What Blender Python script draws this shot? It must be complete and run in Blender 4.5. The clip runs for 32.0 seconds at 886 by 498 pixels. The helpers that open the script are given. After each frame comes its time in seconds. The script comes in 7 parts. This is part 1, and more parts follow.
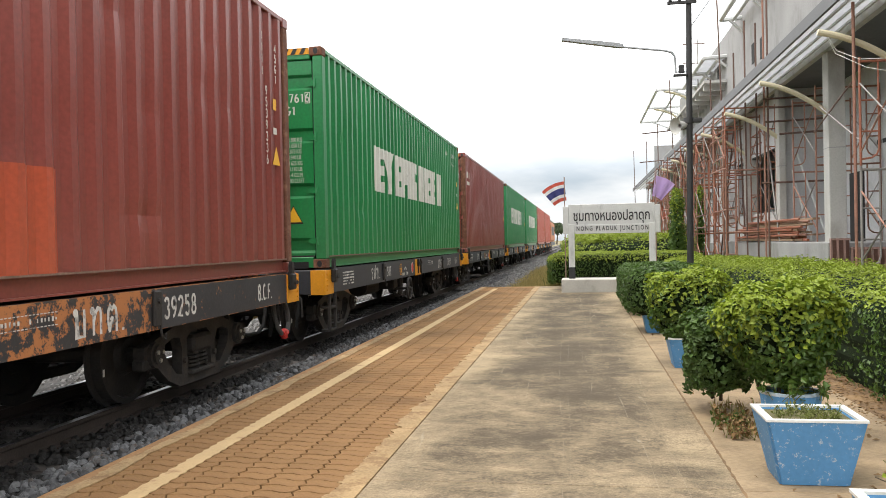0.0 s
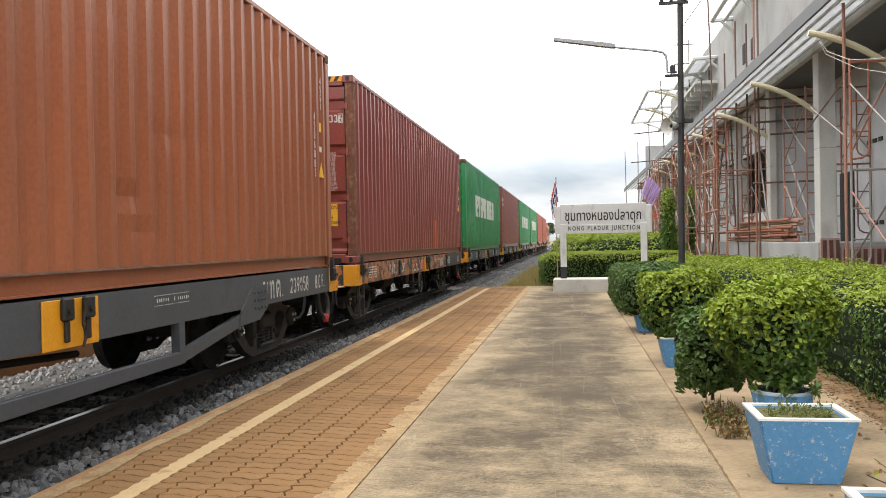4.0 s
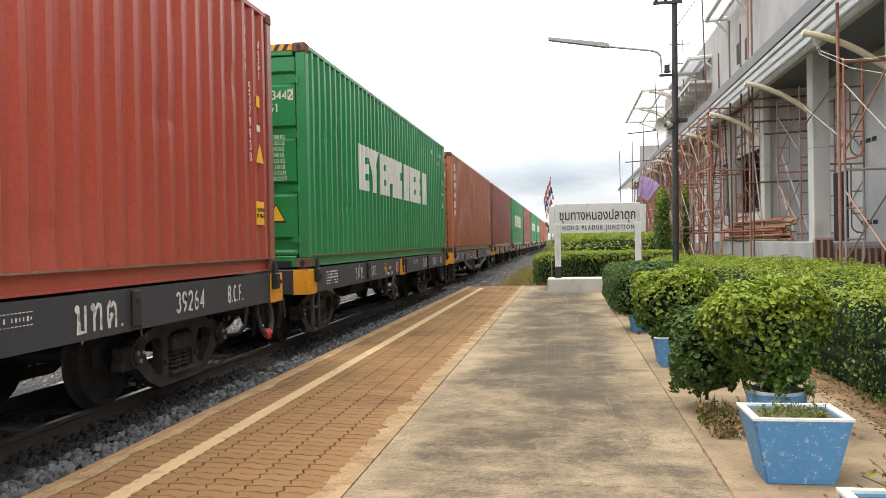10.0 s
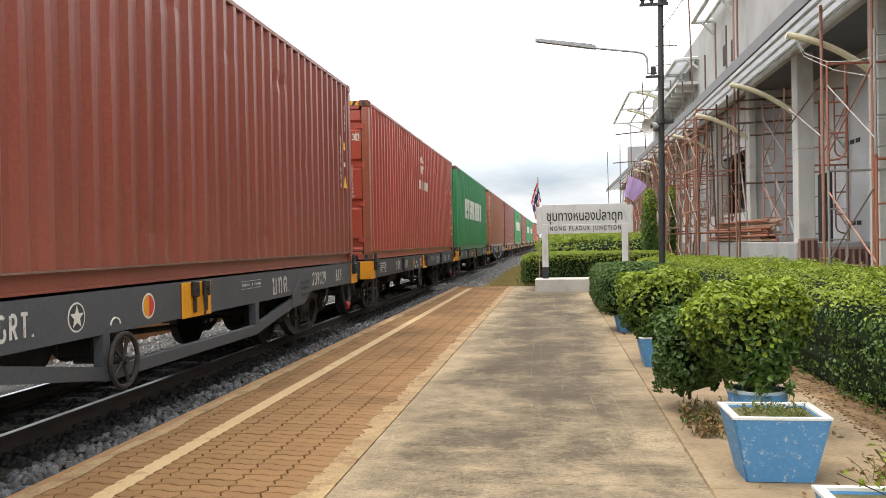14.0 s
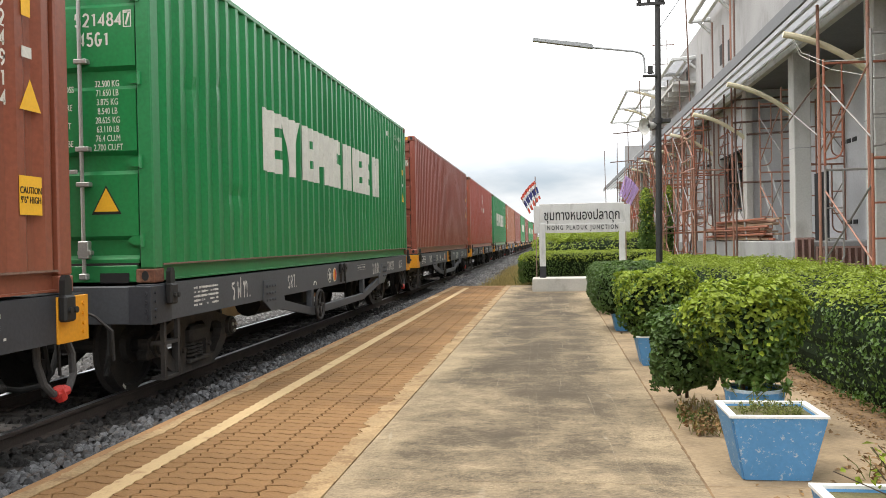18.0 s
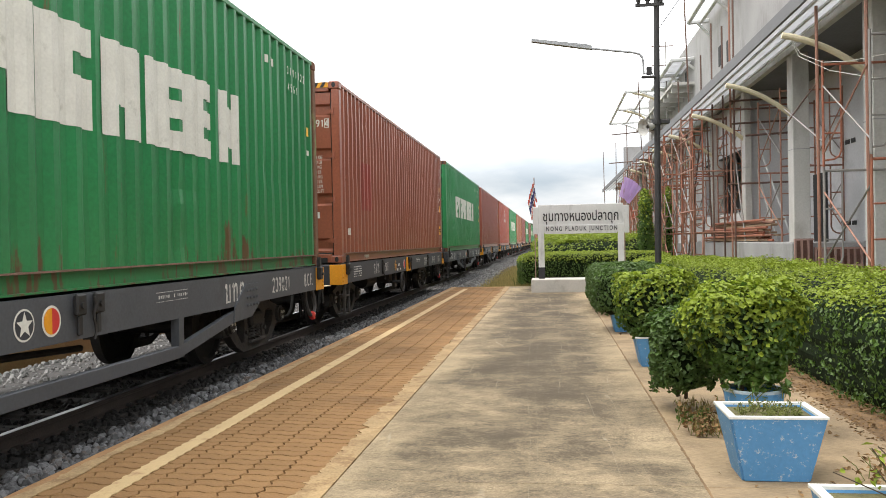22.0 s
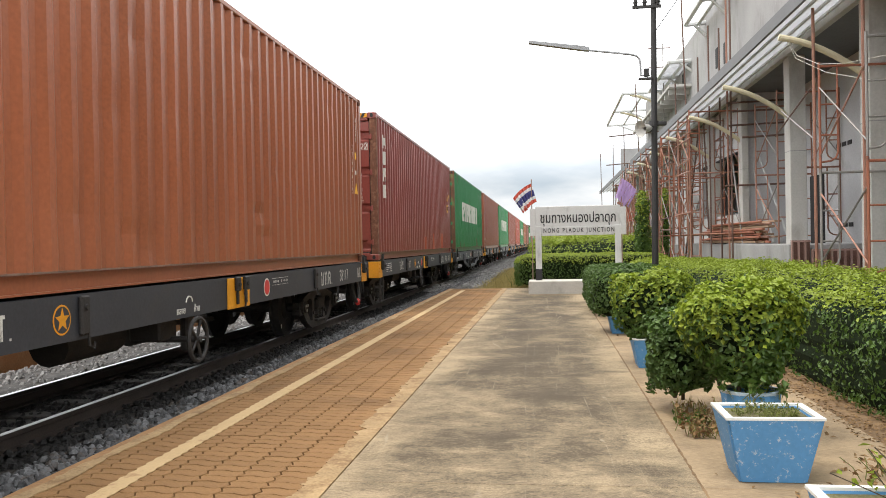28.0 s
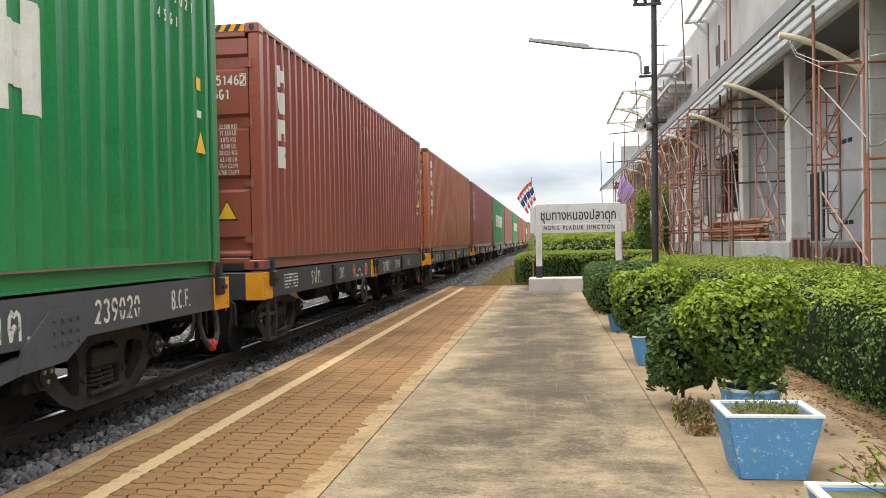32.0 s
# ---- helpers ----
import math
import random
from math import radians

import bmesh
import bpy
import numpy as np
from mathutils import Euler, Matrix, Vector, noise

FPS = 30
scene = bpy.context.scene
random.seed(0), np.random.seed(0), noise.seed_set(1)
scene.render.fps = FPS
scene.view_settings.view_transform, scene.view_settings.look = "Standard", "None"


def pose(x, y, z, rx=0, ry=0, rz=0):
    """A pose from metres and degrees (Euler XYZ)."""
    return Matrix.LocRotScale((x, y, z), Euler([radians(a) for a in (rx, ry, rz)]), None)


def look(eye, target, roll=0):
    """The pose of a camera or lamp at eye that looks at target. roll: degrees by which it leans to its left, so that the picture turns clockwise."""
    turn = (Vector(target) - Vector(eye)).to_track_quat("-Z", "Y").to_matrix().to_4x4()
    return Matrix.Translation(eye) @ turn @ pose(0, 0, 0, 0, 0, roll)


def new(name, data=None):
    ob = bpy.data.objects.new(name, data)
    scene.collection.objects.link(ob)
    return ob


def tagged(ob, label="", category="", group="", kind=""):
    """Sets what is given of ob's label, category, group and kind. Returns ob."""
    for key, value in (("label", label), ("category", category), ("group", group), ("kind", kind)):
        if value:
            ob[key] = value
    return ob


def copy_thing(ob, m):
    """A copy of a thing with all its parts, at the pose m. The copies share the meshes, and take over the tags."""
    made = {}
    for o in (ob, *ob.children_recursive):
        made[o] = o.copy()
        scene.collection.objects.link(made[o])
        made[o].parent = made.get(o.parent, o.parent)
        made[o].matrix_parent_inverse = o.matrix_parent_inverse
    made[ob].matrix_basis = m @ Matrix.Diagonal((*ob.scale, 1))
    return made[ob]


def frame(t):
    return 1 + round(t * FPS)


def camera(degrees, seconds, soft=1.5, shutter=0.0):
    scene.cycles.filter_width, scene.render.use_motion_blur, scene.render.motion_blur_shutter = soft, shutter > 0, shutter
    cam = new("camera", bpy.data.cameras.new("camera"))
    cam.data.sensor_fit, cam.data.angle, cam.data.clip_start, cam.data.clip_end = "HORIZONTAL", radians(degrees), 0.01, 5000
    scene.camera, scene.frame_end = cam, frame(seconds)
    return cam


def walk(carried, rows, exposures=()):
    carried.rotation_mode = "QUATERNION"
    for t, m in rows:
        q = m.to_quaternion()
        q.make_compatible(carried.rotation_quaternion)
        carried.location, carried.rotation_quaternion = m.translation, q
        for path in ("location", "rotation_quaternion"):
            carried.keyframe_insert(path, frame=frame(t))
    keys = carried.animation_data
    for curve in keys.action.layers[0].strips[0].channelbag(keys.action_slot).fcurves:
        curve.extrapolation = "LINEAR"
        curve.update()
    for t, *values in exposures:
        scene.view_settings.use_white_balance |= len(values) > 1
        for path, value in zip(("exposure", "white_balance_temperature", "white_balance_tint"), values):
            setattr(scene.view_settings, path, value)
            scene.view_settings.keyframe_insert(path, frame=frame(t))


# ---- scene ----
cam = camera(56.034, 32.0, soft=0.9)


def view(x, y, z, yaw, pitch, roll):
    """A hand-held view along the track: yaw to the left, pitch up, roll."""
    a, b = radians(yaw), radians(pitch)
    way = Vector((-math.sin(a) * math.cos(b), math.cos(a) * math.cos(b), math.sin(b)))
    return look((x, y, z), Vector((x, y, z)) + way * 10, roll)


walk(cam, [
    (0, view(-0.004, 0.003, 1.350, 9.454, -0.463, -1.129)),
    (0.5, view(-0.005, 0.005, 1.350, 9.387, -0.468, -1.142)),
    (1, view(-0.006, 0.008, 1.348, 9.292, -0.487, -1.150)),
    (1.5, view(-0.007, 0.012, 1.347, 9.168, -0.448, -1.148)),
    (2, view(-0.008, 0.013, 1.345, 9.088, -0.426, -1.136)),
    (2.5, view(-0.009, 0.014, 1.344, 9.035, -0.399, -1.122)),
    (3, view(-0.010, 0.013, 1.344, 8.961, -0.426, -1.110)),
    (3.5, view(-0.011, 0.012, 1.344, 8.912, -0.452, -1.101)),
    (5.5, view(-0.020, -0.002, 1.347, 8.746, -0.519, -1.041)),
    (6, view(-0.018, 0.002, 1.346, 8.709, -0.505, -1.047)),
    (6.5, view(-0.017, 0.007, 1.345, 8.684, -0.481, -1.053)),
    (7, view(-0.016, 0.011, 1.344, 8.701, -0.462, -1.055)),
    (7.5, view(-0.016, 0.013, 1.344, 8.657, -0.504, -1.051)),
    (8, view(-0.016, 0.014, 1.344, 8.613, -0.542, -1.043)),
    (8.5, view(-0.016, 0.016, 1.344, 8.597, -0.541, -1.034)),
    (9, view(-0.015, 0.019, 1.344, 8.565, -0.517, -1.029)),
    (9.5, view(-0.014, 0.025, 1.344, 8.540, -0.526, -1.035)),
    (10, view(-0.011, 0.034, 1.344, 8.497, -0.516, -1.060)),
    (10.5, view(-0.006, 0.041, 1.344, 8.497, -0.502, -1.098)),
    (11, view(0.002, 0.044, 1.344, 8.453, -0.483, -1.132)),
    (11.5, view(0.009, 0.043, 1.344, 8.318, -0.508, -1.147)),
    (12, view(0.016, 0.037, 1.344, 8.148, -0.516, -1.141)),
    (12.5, view(0.020, 0.030, 1.344, 7.986, -0.520, -1.119)),
    (13, view(0.023, 0.023, 1.344, 7.863, -0.518, -1.094)),
    (13.5, view(0.023, 0.017, 1.345, 7.785, -0.523, -1.075)),
    (14, view(0.024, 0.013, 1.345, 7.737, -0.493, -1.066)),
    (14.5, view(0.024, 0.013, 1.345, 7.699, -0.474, -1.066)),
    (16.5, view(0.024, 0.006, 1.345, 7.605, -0.523, -1.130)),
    (17, view(0.024, 0.006, 1.345, 7.591, -0.527, -1.122)),
    (17.5, view(0.024, 0.006, 1.344, 7.567, -0.537, -1.116)),
    (18, view(0.023, 0.006, 1.344, 7.552, -0.540, -1.113)),
    (18.5, view(0.023, 0.006, 1.343, 7.507, -0.526, -1.112)),
    (19, view(0.023, 0.006, 1.344, 7.491, -0.486, -1.111)),
    (19.5, view(0.022, 0.006, 1.343, 7.494, -0.473, -1.108)),
    (20, view(0.021, 0.007, 1.343, 7.497, -0.497, -1.109)),
    (20.5, view(0.020, 0.009, 1.343, 7.474, -0.493, -1.117)),
    (21, view(0.020, 0.010, 1.343, 7.469, -0.498, -1.126)),
    (21.5, view(0.021, 0.011, 1.343, 7.477, -0.495, -1.125)),
    (22, view(0.021, 0.011, 1.342, 7.472, -0.468, -1.111)),
    (22.5, view(0.021, 0.010, 1.342, 7.447, -0.471, -1.094)),
    (23, view(0.021, 0.008, 1.342, 7.442, -0.488, -1.083)),
    (23.5, view(0.021, 0.008, 1.342, 7.454, -0.529, -1.081)),
    (24, view(0.022, 0.008, 1.342, 7.474, -0.563, -1.083)),
    (24.5, view(0.022, 0.009, 1.342, 7.501, -0.554, -1.083)),
    (25, view(0.022, 0.008, 1.342, 7.496, -0.553, -1.081)),
    (25.5, view(0.022, 0.006, 1.343, 7.495, -0.584, -1.079)),
    (27.5, view(0.022, 0.011, 1.340, 7.336, -0.389, -1.080)),
    (28, view(0.022, 0.014, 1.338, 7.286, -0.352, -1.085)),
    (28.5, view(0.021, 0.014, 1.338, 7.255, -0.346, -1.087)),
    (29, view(0.020, 0.012, 1.338, 7.227, -0.397, -1.087)),
    (29.5, view(0.020, 0.008, 1.339, 7.215, -0.451, -1.086)),
    (30, view(0.020, 0.005, 1.340, 7.251, -0.496, -1.086)),
    (30.5, view(0.020, 0.002, 1.341, 7.294, -0.527, -1.086)),
    (31, view(0.020, -0.000, 1.341, 7.278, -0.551, -1.084)),
    (31.5, view(0.020, -0.001, 1.342, 7.297, -0.560, -1.078)),
    (32, view(0.020, -0.002, 1.342, 7.298, -0.541, -1.072)),
])

# ---- daylight: a bright overcast sky with a veiled sun ----
scene.view_settings.exposure = 0.0
world = bpy.data.worlds.new("world")
scene.world = world
world.use_nodes = True
wn, wl = world.node_tree.nodes, world.node_tree.links
wn.clear()
sky = wn.new("ShaderNodeTexSky")
sky.sky_type, sky.sun_disc = "NISHITA", False
sky.sun_elevation, sky.sun_rotation = radians(66), radians(283)
sky_gain = wn.new("ShaderNodeVectorMath")
sky_gain.operation = "SCALE"
sky_gain.inputs[3].default_value = 0.08
wl.new(sky.outputs[0], sky_gain.inputs[0])
wco = wn.new("ShaderNodeTexCoord")
wsep = wn.new("ShaderNodeSeparateXYZ")
wl.new(wco.outputs["Generated"], wsep.inputs[0])
wmap = wn.new("ShaderNodeMapping")
wmap.inputs["Scale"].default_value = (3.2, 3.2, 10)
wl.new(wco.outputs["Generated"], wmap.inputs[0])
wnoise = wn.new("ShaderNodeTexNoise")
wnoise.inputs["Scale"].default_value, wnoise.inputs["Detail"].default_value = 1.6, 7
wl.new(wmap.outputs[0], wnoise.inputs[0])
wramp = wn.new("ShaderNodeValToRGB")
wramp.color_ramp.elements[0].position, wramp.color_ramp.elements[0].color = 0.38, (0.235, 0.268, 0.300, 1)
wramp.color_ramp.elements[1].position, wramp.color_ramp.elements[1].color = 0.60, (0.405, 0.410, 0.415, 1)
wl.new(wnoise.outputs[0], wramp.inputs[0])
wlow = wn.new("ShaderNodeMapRange")
wlow.inputs[1].default_value, wlow.inputs[2].default_value = 0.07, 0.21
wl.new(wsep.outputs[2], wlow.inputs[0])
wcloud = wn.new("ShaderNodeMix")
wcloud.data_type = "RGBA"
wl.new(wlow.outputs[0], wcloud.inputs[0])
wl.new(wramp.outputs[0], wcloud.inputs[6])
wcloud.inputs[7].default_value = (1.0, 1.0, 1.0, 1)
wmix = wn.new("ShaderNodeMix")
wmix.data_type = "RGBA"
wmix.inputs[0].default_value = 0.94
wl.new(sky_gain.outputs[0], wmix.inputs[6])
wl.new(wcloud.outputs[2], wmix.inputs[7])
wback = wn.new("ShaderNodeBackground")
wback.inputs[1].default_value = 2.50
wl.new(wmix.outputs[2], wback.inputs[0])
wout = wn.new("ShaderNodeOutputWorld")
wl.new(wback.outputs[0], wout.inputs[0])

sun = new("sun", bpy.data.lights.new("sun", "SUN"))
sun.data.energy, sun.data.angle, sun.data.color = 2.5, radians(30), (1.0, 0.94, 0.85)
sun.matrix_world = look((-17, 4, 40), (0, 8, 0))


# ---- materials ----
def mat(name, base, rough=0.6, metal=0.0, var=0.18, scale=3.0, fine=40.0, bump=0.15, dirt=None, amount=0.45, dscale=1.5,
        stretch=(1, 1, 1), rand=0.0, island=0.0, soft=0.12, spec=0.5, thin=0.0, band=None, scuff=None, drough=0.65, fstretch=None, along=None):
    """A surface: base colour varied at two scales, stains of a second colour, grain relief; in the object's own space."""
    m = bpy.data.materials.new(name)
    m.use_nodes = True
    nt = m.node_tree
    n, l = nt.nodes, nt.links
    b = n["Principled BSDF"]
    b.inputs["Roughness"].default_value, b.inputs["Metallic"].default_value = rough, metal
    b.inputs["Specular IOR Level"].default_value = spec
    co = n.new("ShaderNodeTexCoord")
    mp = n.new("ShaderNodeMapping")
    mp.inputs["Scale"].default_value = stretch
    l.new(co.outputs["Object"], mp.inputs[0])
    n1, n2 = n.new("ShaderNodeTexNoise"), n.new("ShaderNodeTexNoise")
    n1.inputs["Scale"].default_value, n1.inputs["Detail"].default_value = scale, 5
    n2.inputs["Scale"].default_value, n2.inputs["Detail"].default_value = fine, 4
    l.new(mp.outputs[0], n1.inputs[0])
    if fstretch:
        mf = n.new("ShaderNodeMapping")
        mf.inputs["Scale"].default_value = fstretch
        mf.inputs["Rotation"].default_value = (0, 0, 0.12)
        l.new(co.outputs["Object"], mf.inputs[0])
        l.new(mf.outputs[0], n2.inputs[0])
    else:
        l.new(co.outputs["Object"], n2.inputs[0])
    add = n.new("ShaderNodeMath")
    add.operation = "ADD"
    l.new(n1.outputs[0], add.inputs[0])
    l.new(n2.outputs[0], add.inputs[1])
    last = add
    for source, gain in ((("ShaderNodeObjectInfo", "Random"), rand), (("ShaderNodeNewGeometry", "Random Per Island"), island)):
        if gain:
            info = n.new(source[0])
            k = n.new("ShaderNodeMath")
            k.operation = "MULTIPLY_ADD"
            l.new(info.outputs[source[1]], k.inputs[0])
            k.inputs[1].default_value = gain
            l.new(last.outputs[0], k.inputs[2])
            last = k
    top = 1.35 + rand + island
    rng = n.new("ShaderNodeMapRange")
    rng.inputs[1].default_value, rng.inputs[2].default_value = 0.65, top
    rng.inputs[3].default_value, rng.inputs[4].default_value = 1 - var, 1 + var
    l.new(last.outputs[0], rng.inputs[0])
    col = n.new("ShaderNodeVectorMath")
    col.operation = "SCALE"
    col.inputs[0].default_value = base
    l.new(rng.outputs[0], col.inputs[3])
    out = col.outputs[0]
    if dirt:
        n3 = n.new("ShaderNodeTexNoise")
        n3.inputs["Scale"].default_value, n3.inputs["Detail"].default_value, n3.inputs["Roughness"].default_value = dscale, 8, drough
        l.new(mp.outputs[0], n3.inputs[0])
        r3 = n.new("ShaderNodeMapRange")
        lo = 0.72 - 0.42 * amount
        r3.inputs[1].default_value, r3.inputs[2].default_value = lo, lo + soft
        l.new(n3.outputs[0], r3.inputs[0])
        mx = n.new("ShaderNodeMix")
        mx.data_type = "RGBA"
        fac = r3.outputs[0]
        if band:
            sp = n.new("ShaderNodeSeparateXYZ")
            l.new(co.outputs["Object"], sp.inputs[0])
            wob = n.new("ShaderNodeMath")
            wob.operation = "MULTIPLY_ADD"
            l.new(n1.outputs[0], wob.inputs[0])
            wob.inputs[1].default_value = 0.9
            l.new(sp.outputs[0], wob.inputs[2])
            off = n.new("ShaderNodeMath")
            off.operation = "SUBTRACT"
            l.new(wob.outputs[0], off.inputs[0])
            off.inputs[1].default_value = band[0] + 0.45
            ab = n.new("ShaderNodeMath")
            ab.operation = "ABSOLUTE"
            l.new(off.outputs[0], ab.inputs[0])
            br = n.new("ShaderNodeMapRange")
            br.interpolation_type = "SMOOTHSTEP"
            br.inputs[1].default_value, br.inputs[2].default_value = band[1], band[1] * 0.35
            br.inputs[3].default_value, br.inputs[4].default_value = 0.25, 1.0
            l.new(ab.outputs[0], br.inputs[0])
            mu = n.new("ShaderNodeMath")
            mu.operation = "MULTIPLY"
            l.new(fac, mu.inputs[0])
            l.new(br.outputs[0], mu.inputs[1])
            fac = mu.outputs[0]
            if along:
                yr = n.new("ShaderNodeMapRange")
                yr.inputs[1].default_value, yr.inputs[2].default_value, yr.inputs[3].default_value = along[0], along[1], along[2]
                wy = n.new("ShaderNodeMath")
                wy.operation = "MULTIPLY_ADD"
                l.new(n1.outputs[0], wy.inputs[0])
                wy.inputs[1].default_value = 3.0
                l.new(sp.outputs[1], wy.inputs[2])
                l.new(wy.outputs[0], yr.inputs[0])
                m2 = n.new("ShaderNodeMath")
                m2.operation = "MULTIPLY"
                l.new(fac, m2.inputs[0])
                l.new(yr.outputs[0], m2.inputs[1])
                fac = m2.outputs[0]
        l.new(fac, mx.inputs[0])
        l.new(out, mx.inputs[6])
        mx.inputs[7].default_value = (*dirt, 1)
        out = mx.outputs[2]
    if scuff:
        for turn, fac in ((0.5, 0.7), (-0.35, 0.6), (1.35, 0.5)):
            sm = n.new("ShaderNodeMapping")
            sm.inputs["Rotation"].default_value = (0, 0, turn)
            sm.inputs["Scale"].default_value = (17, 0.5, 1)
            l.new(co.outputs["Object"], sm.inputs[0])
            sn = n.new("ShaderNodeTexNoise")
            sn.inputs["Scale"].default_value, sn.inputs["Detail"].default_value, sn.inputs["Distortion"].default_value = 1.5, 2, 1.8
            l.new(sm.outputs[0], sn.inputs[0])
            sr = n.new("ShaderNodeMapRange")
            sr.inputs[1].default_value, sr.inputs[2].default_value, sr.inputs[4].default_value = 0.68, 0.715, fac
            l.new(sn.outputs[0], sr.inputs[0])
            sx = n.new("ShaderNodeMix")
            sx.data_type = "RGBA"
            l.new(sr.outputs[0], sx.inputs[0])
            l.new(out, sx.inputs[6])
            sx.inputs[7].default_value = (*scuff, 1)
            out = sx.outputs[2]
    l.new(out, b.inputs["Base Color"])
    if bump:
        bp = n.new("ShaderNodeBump")
        bp.inputs["Strength"].default_value, bp.inputs["Distance"].default_value = bump, 0.01
        l.new(n2.outputs[0], bp.inputs["Height"])
        l.new(bp.outputs[0], b.inputs["Normal"])
    if thin:
        b.inputs["Subsurface Weight"].default_value = 0.0
        tr = n.new("ShaderNodeBsdfTranslucent")
        l.new(out, tr.inputs[0])
        ms = n.new("ShaderNodeMixShader")
        ms.inputs[0].default_value = thin
        l.new(b.outputs[0], ms.inputs[1])
        l.new(tr.outputs[0], ms.inputs[2])
        l.new(ms.outputs[0], n["Material Output"].inputs[0])
    return m


M_GROUND = mat("earth_and_grass", (0.17, 0.15, 0.06), 0.95, var=0.4, scale=0.4, fine=9, bump=0.6, dirt=(0.22, 0.16, 0.09), amount=0.5, dscale=0.7)
# bed colour is darkened to paint the shade in gaps between loose stones
M_BALLAST = mat("ballast", (0.030, 0.028, 0.026), 0.9, var=0.45, scale=9, fine=35, bump=0.8, dirt=(0.06, 0.05, 0.045), amount=0.55, dscale=14)
# oily stone, blackened further so the train's shade is in the colour
M_OILY_SHADE = mat("oily_shaded_ballast", (0.011, 0.010, 0.0095), 0.8, var=0.5, scale=9, fine=35, bump=0.8, dirt=(0.022, 0.019, 0.017), amount=0.35, dscale=12)
M_STONE = mat("ballast_stone", (0.088, 0.089, 0.092), 0.75, var=0.95, scale=6, fine=50, bump=0.5, island=1.3, dirt=(0.075, 0.055, 0.04), amount=0.42, dscale=5)
M_STONE_PALE = mat("pale_ballast_stone", (0.205, 0.20, 0.195), 0.9, var=0.85, scale=6, fine=50, bump=0.5, island=0.9, dirt=(0.12, 0.10, 0.08), amount=0.4, dscale=5)
M_CONCRETE_EDGE = mat("strip_concrete", (0.275, 0.200, 0.117), 0.85, var=0.36, scale=3, fine=1.0, fstretch=(26, 95, 1), bump=0.4, dirt=(0.125, 0.083, 0.046), amount=0.50, dscale=2.4, soft=0.3, drough=0.78)
M_MORTAR = mat("mortar_smear", (0.35, 0.240, 0.120), 0.9, var=0.35, scale=3, fine=60, bump=0.4, dirt=(0.20, 0.115, 0.05), amount=0.56, dscale=3.5, soft=0.14, drough=0.8)
M_PALE = mat("pale_concrete", (0.48, 0.46, 0.42), 0.85, var=0.15, scale=3, fine=50, bump=0.3, dirt=(0.24, 0.22, 0.18), amount=0.4, dscale=2, soft=0.3)
M_PAVER = mat("clay_paver", (0.262, 0.149, 0.066), 0.9, spec=0.2, var=0.30, scale=1.2, fine=55, bump=0.4, rand=0.22, dirt=(0.118, 0.070, 0.036), amount=0.56, dscale=0.8, soft=0.32)
M_PAVER_FAR = mat("clay_paver_far", (0.262, 0.149, 0.066), 0.9, spec=0.2, var=0.30, scale=1.2, fine=55, bump=0.4, island=0.22, dirt=(0.118, 0.070, 0.036), amount=0.56, dscale=0.8, soft=0.32)
M_JOINT = mat("paver_joint", (0.042, 0.022, 0.011), 0.95, var=0.3, scale=3, fine=60, bump=0.3)
M_KERB = mat("dusty_kerb", (0.30, 0.165, 0.070), 0.9, var=0.25, scale=2.5, fine=45, bump=0.4, dirt=(0.37, 0.245, 0.125), amount=0.45, dscale=2.2, soft=0.2)
M_LINE = mat("worn_line_paint", (0.52, 0.37, 0.19), 0.8, var=0.10, scale=3, fine=70, bump=0.2, dirt=(0.33, 0.19, 0.09), amount=0.36, dscale=5)
M_RAIL = mat("rail_rust", (0.055, 0.042, 0.036), 0.75, 0.2, var=0.3, scale=4, fine=60, bump=0.2)
M_RAILTOP = mat("rail_head_steel", (0.46, 0.46, 0.47), 0.30, 1.0, var=0.08, scale=8, fine=90, bump=0.05)
M_EARTH = mat("bare_earth", (0.16, 0.098, 0.048), 0.95, var=0.3, scale=2, fine=30, bump=0.5, dirt=(0.24, 0.15, 0.07), amount=0.5, dscale=2.5)
M_SLEEPER = mat("sleeper", (0.045, 0.040, 0.036), 0.9, var=0.3, scale=4, fine=40, bump=0.4, dirt=(0.05, 0.04, 0.035), amount=0.5)


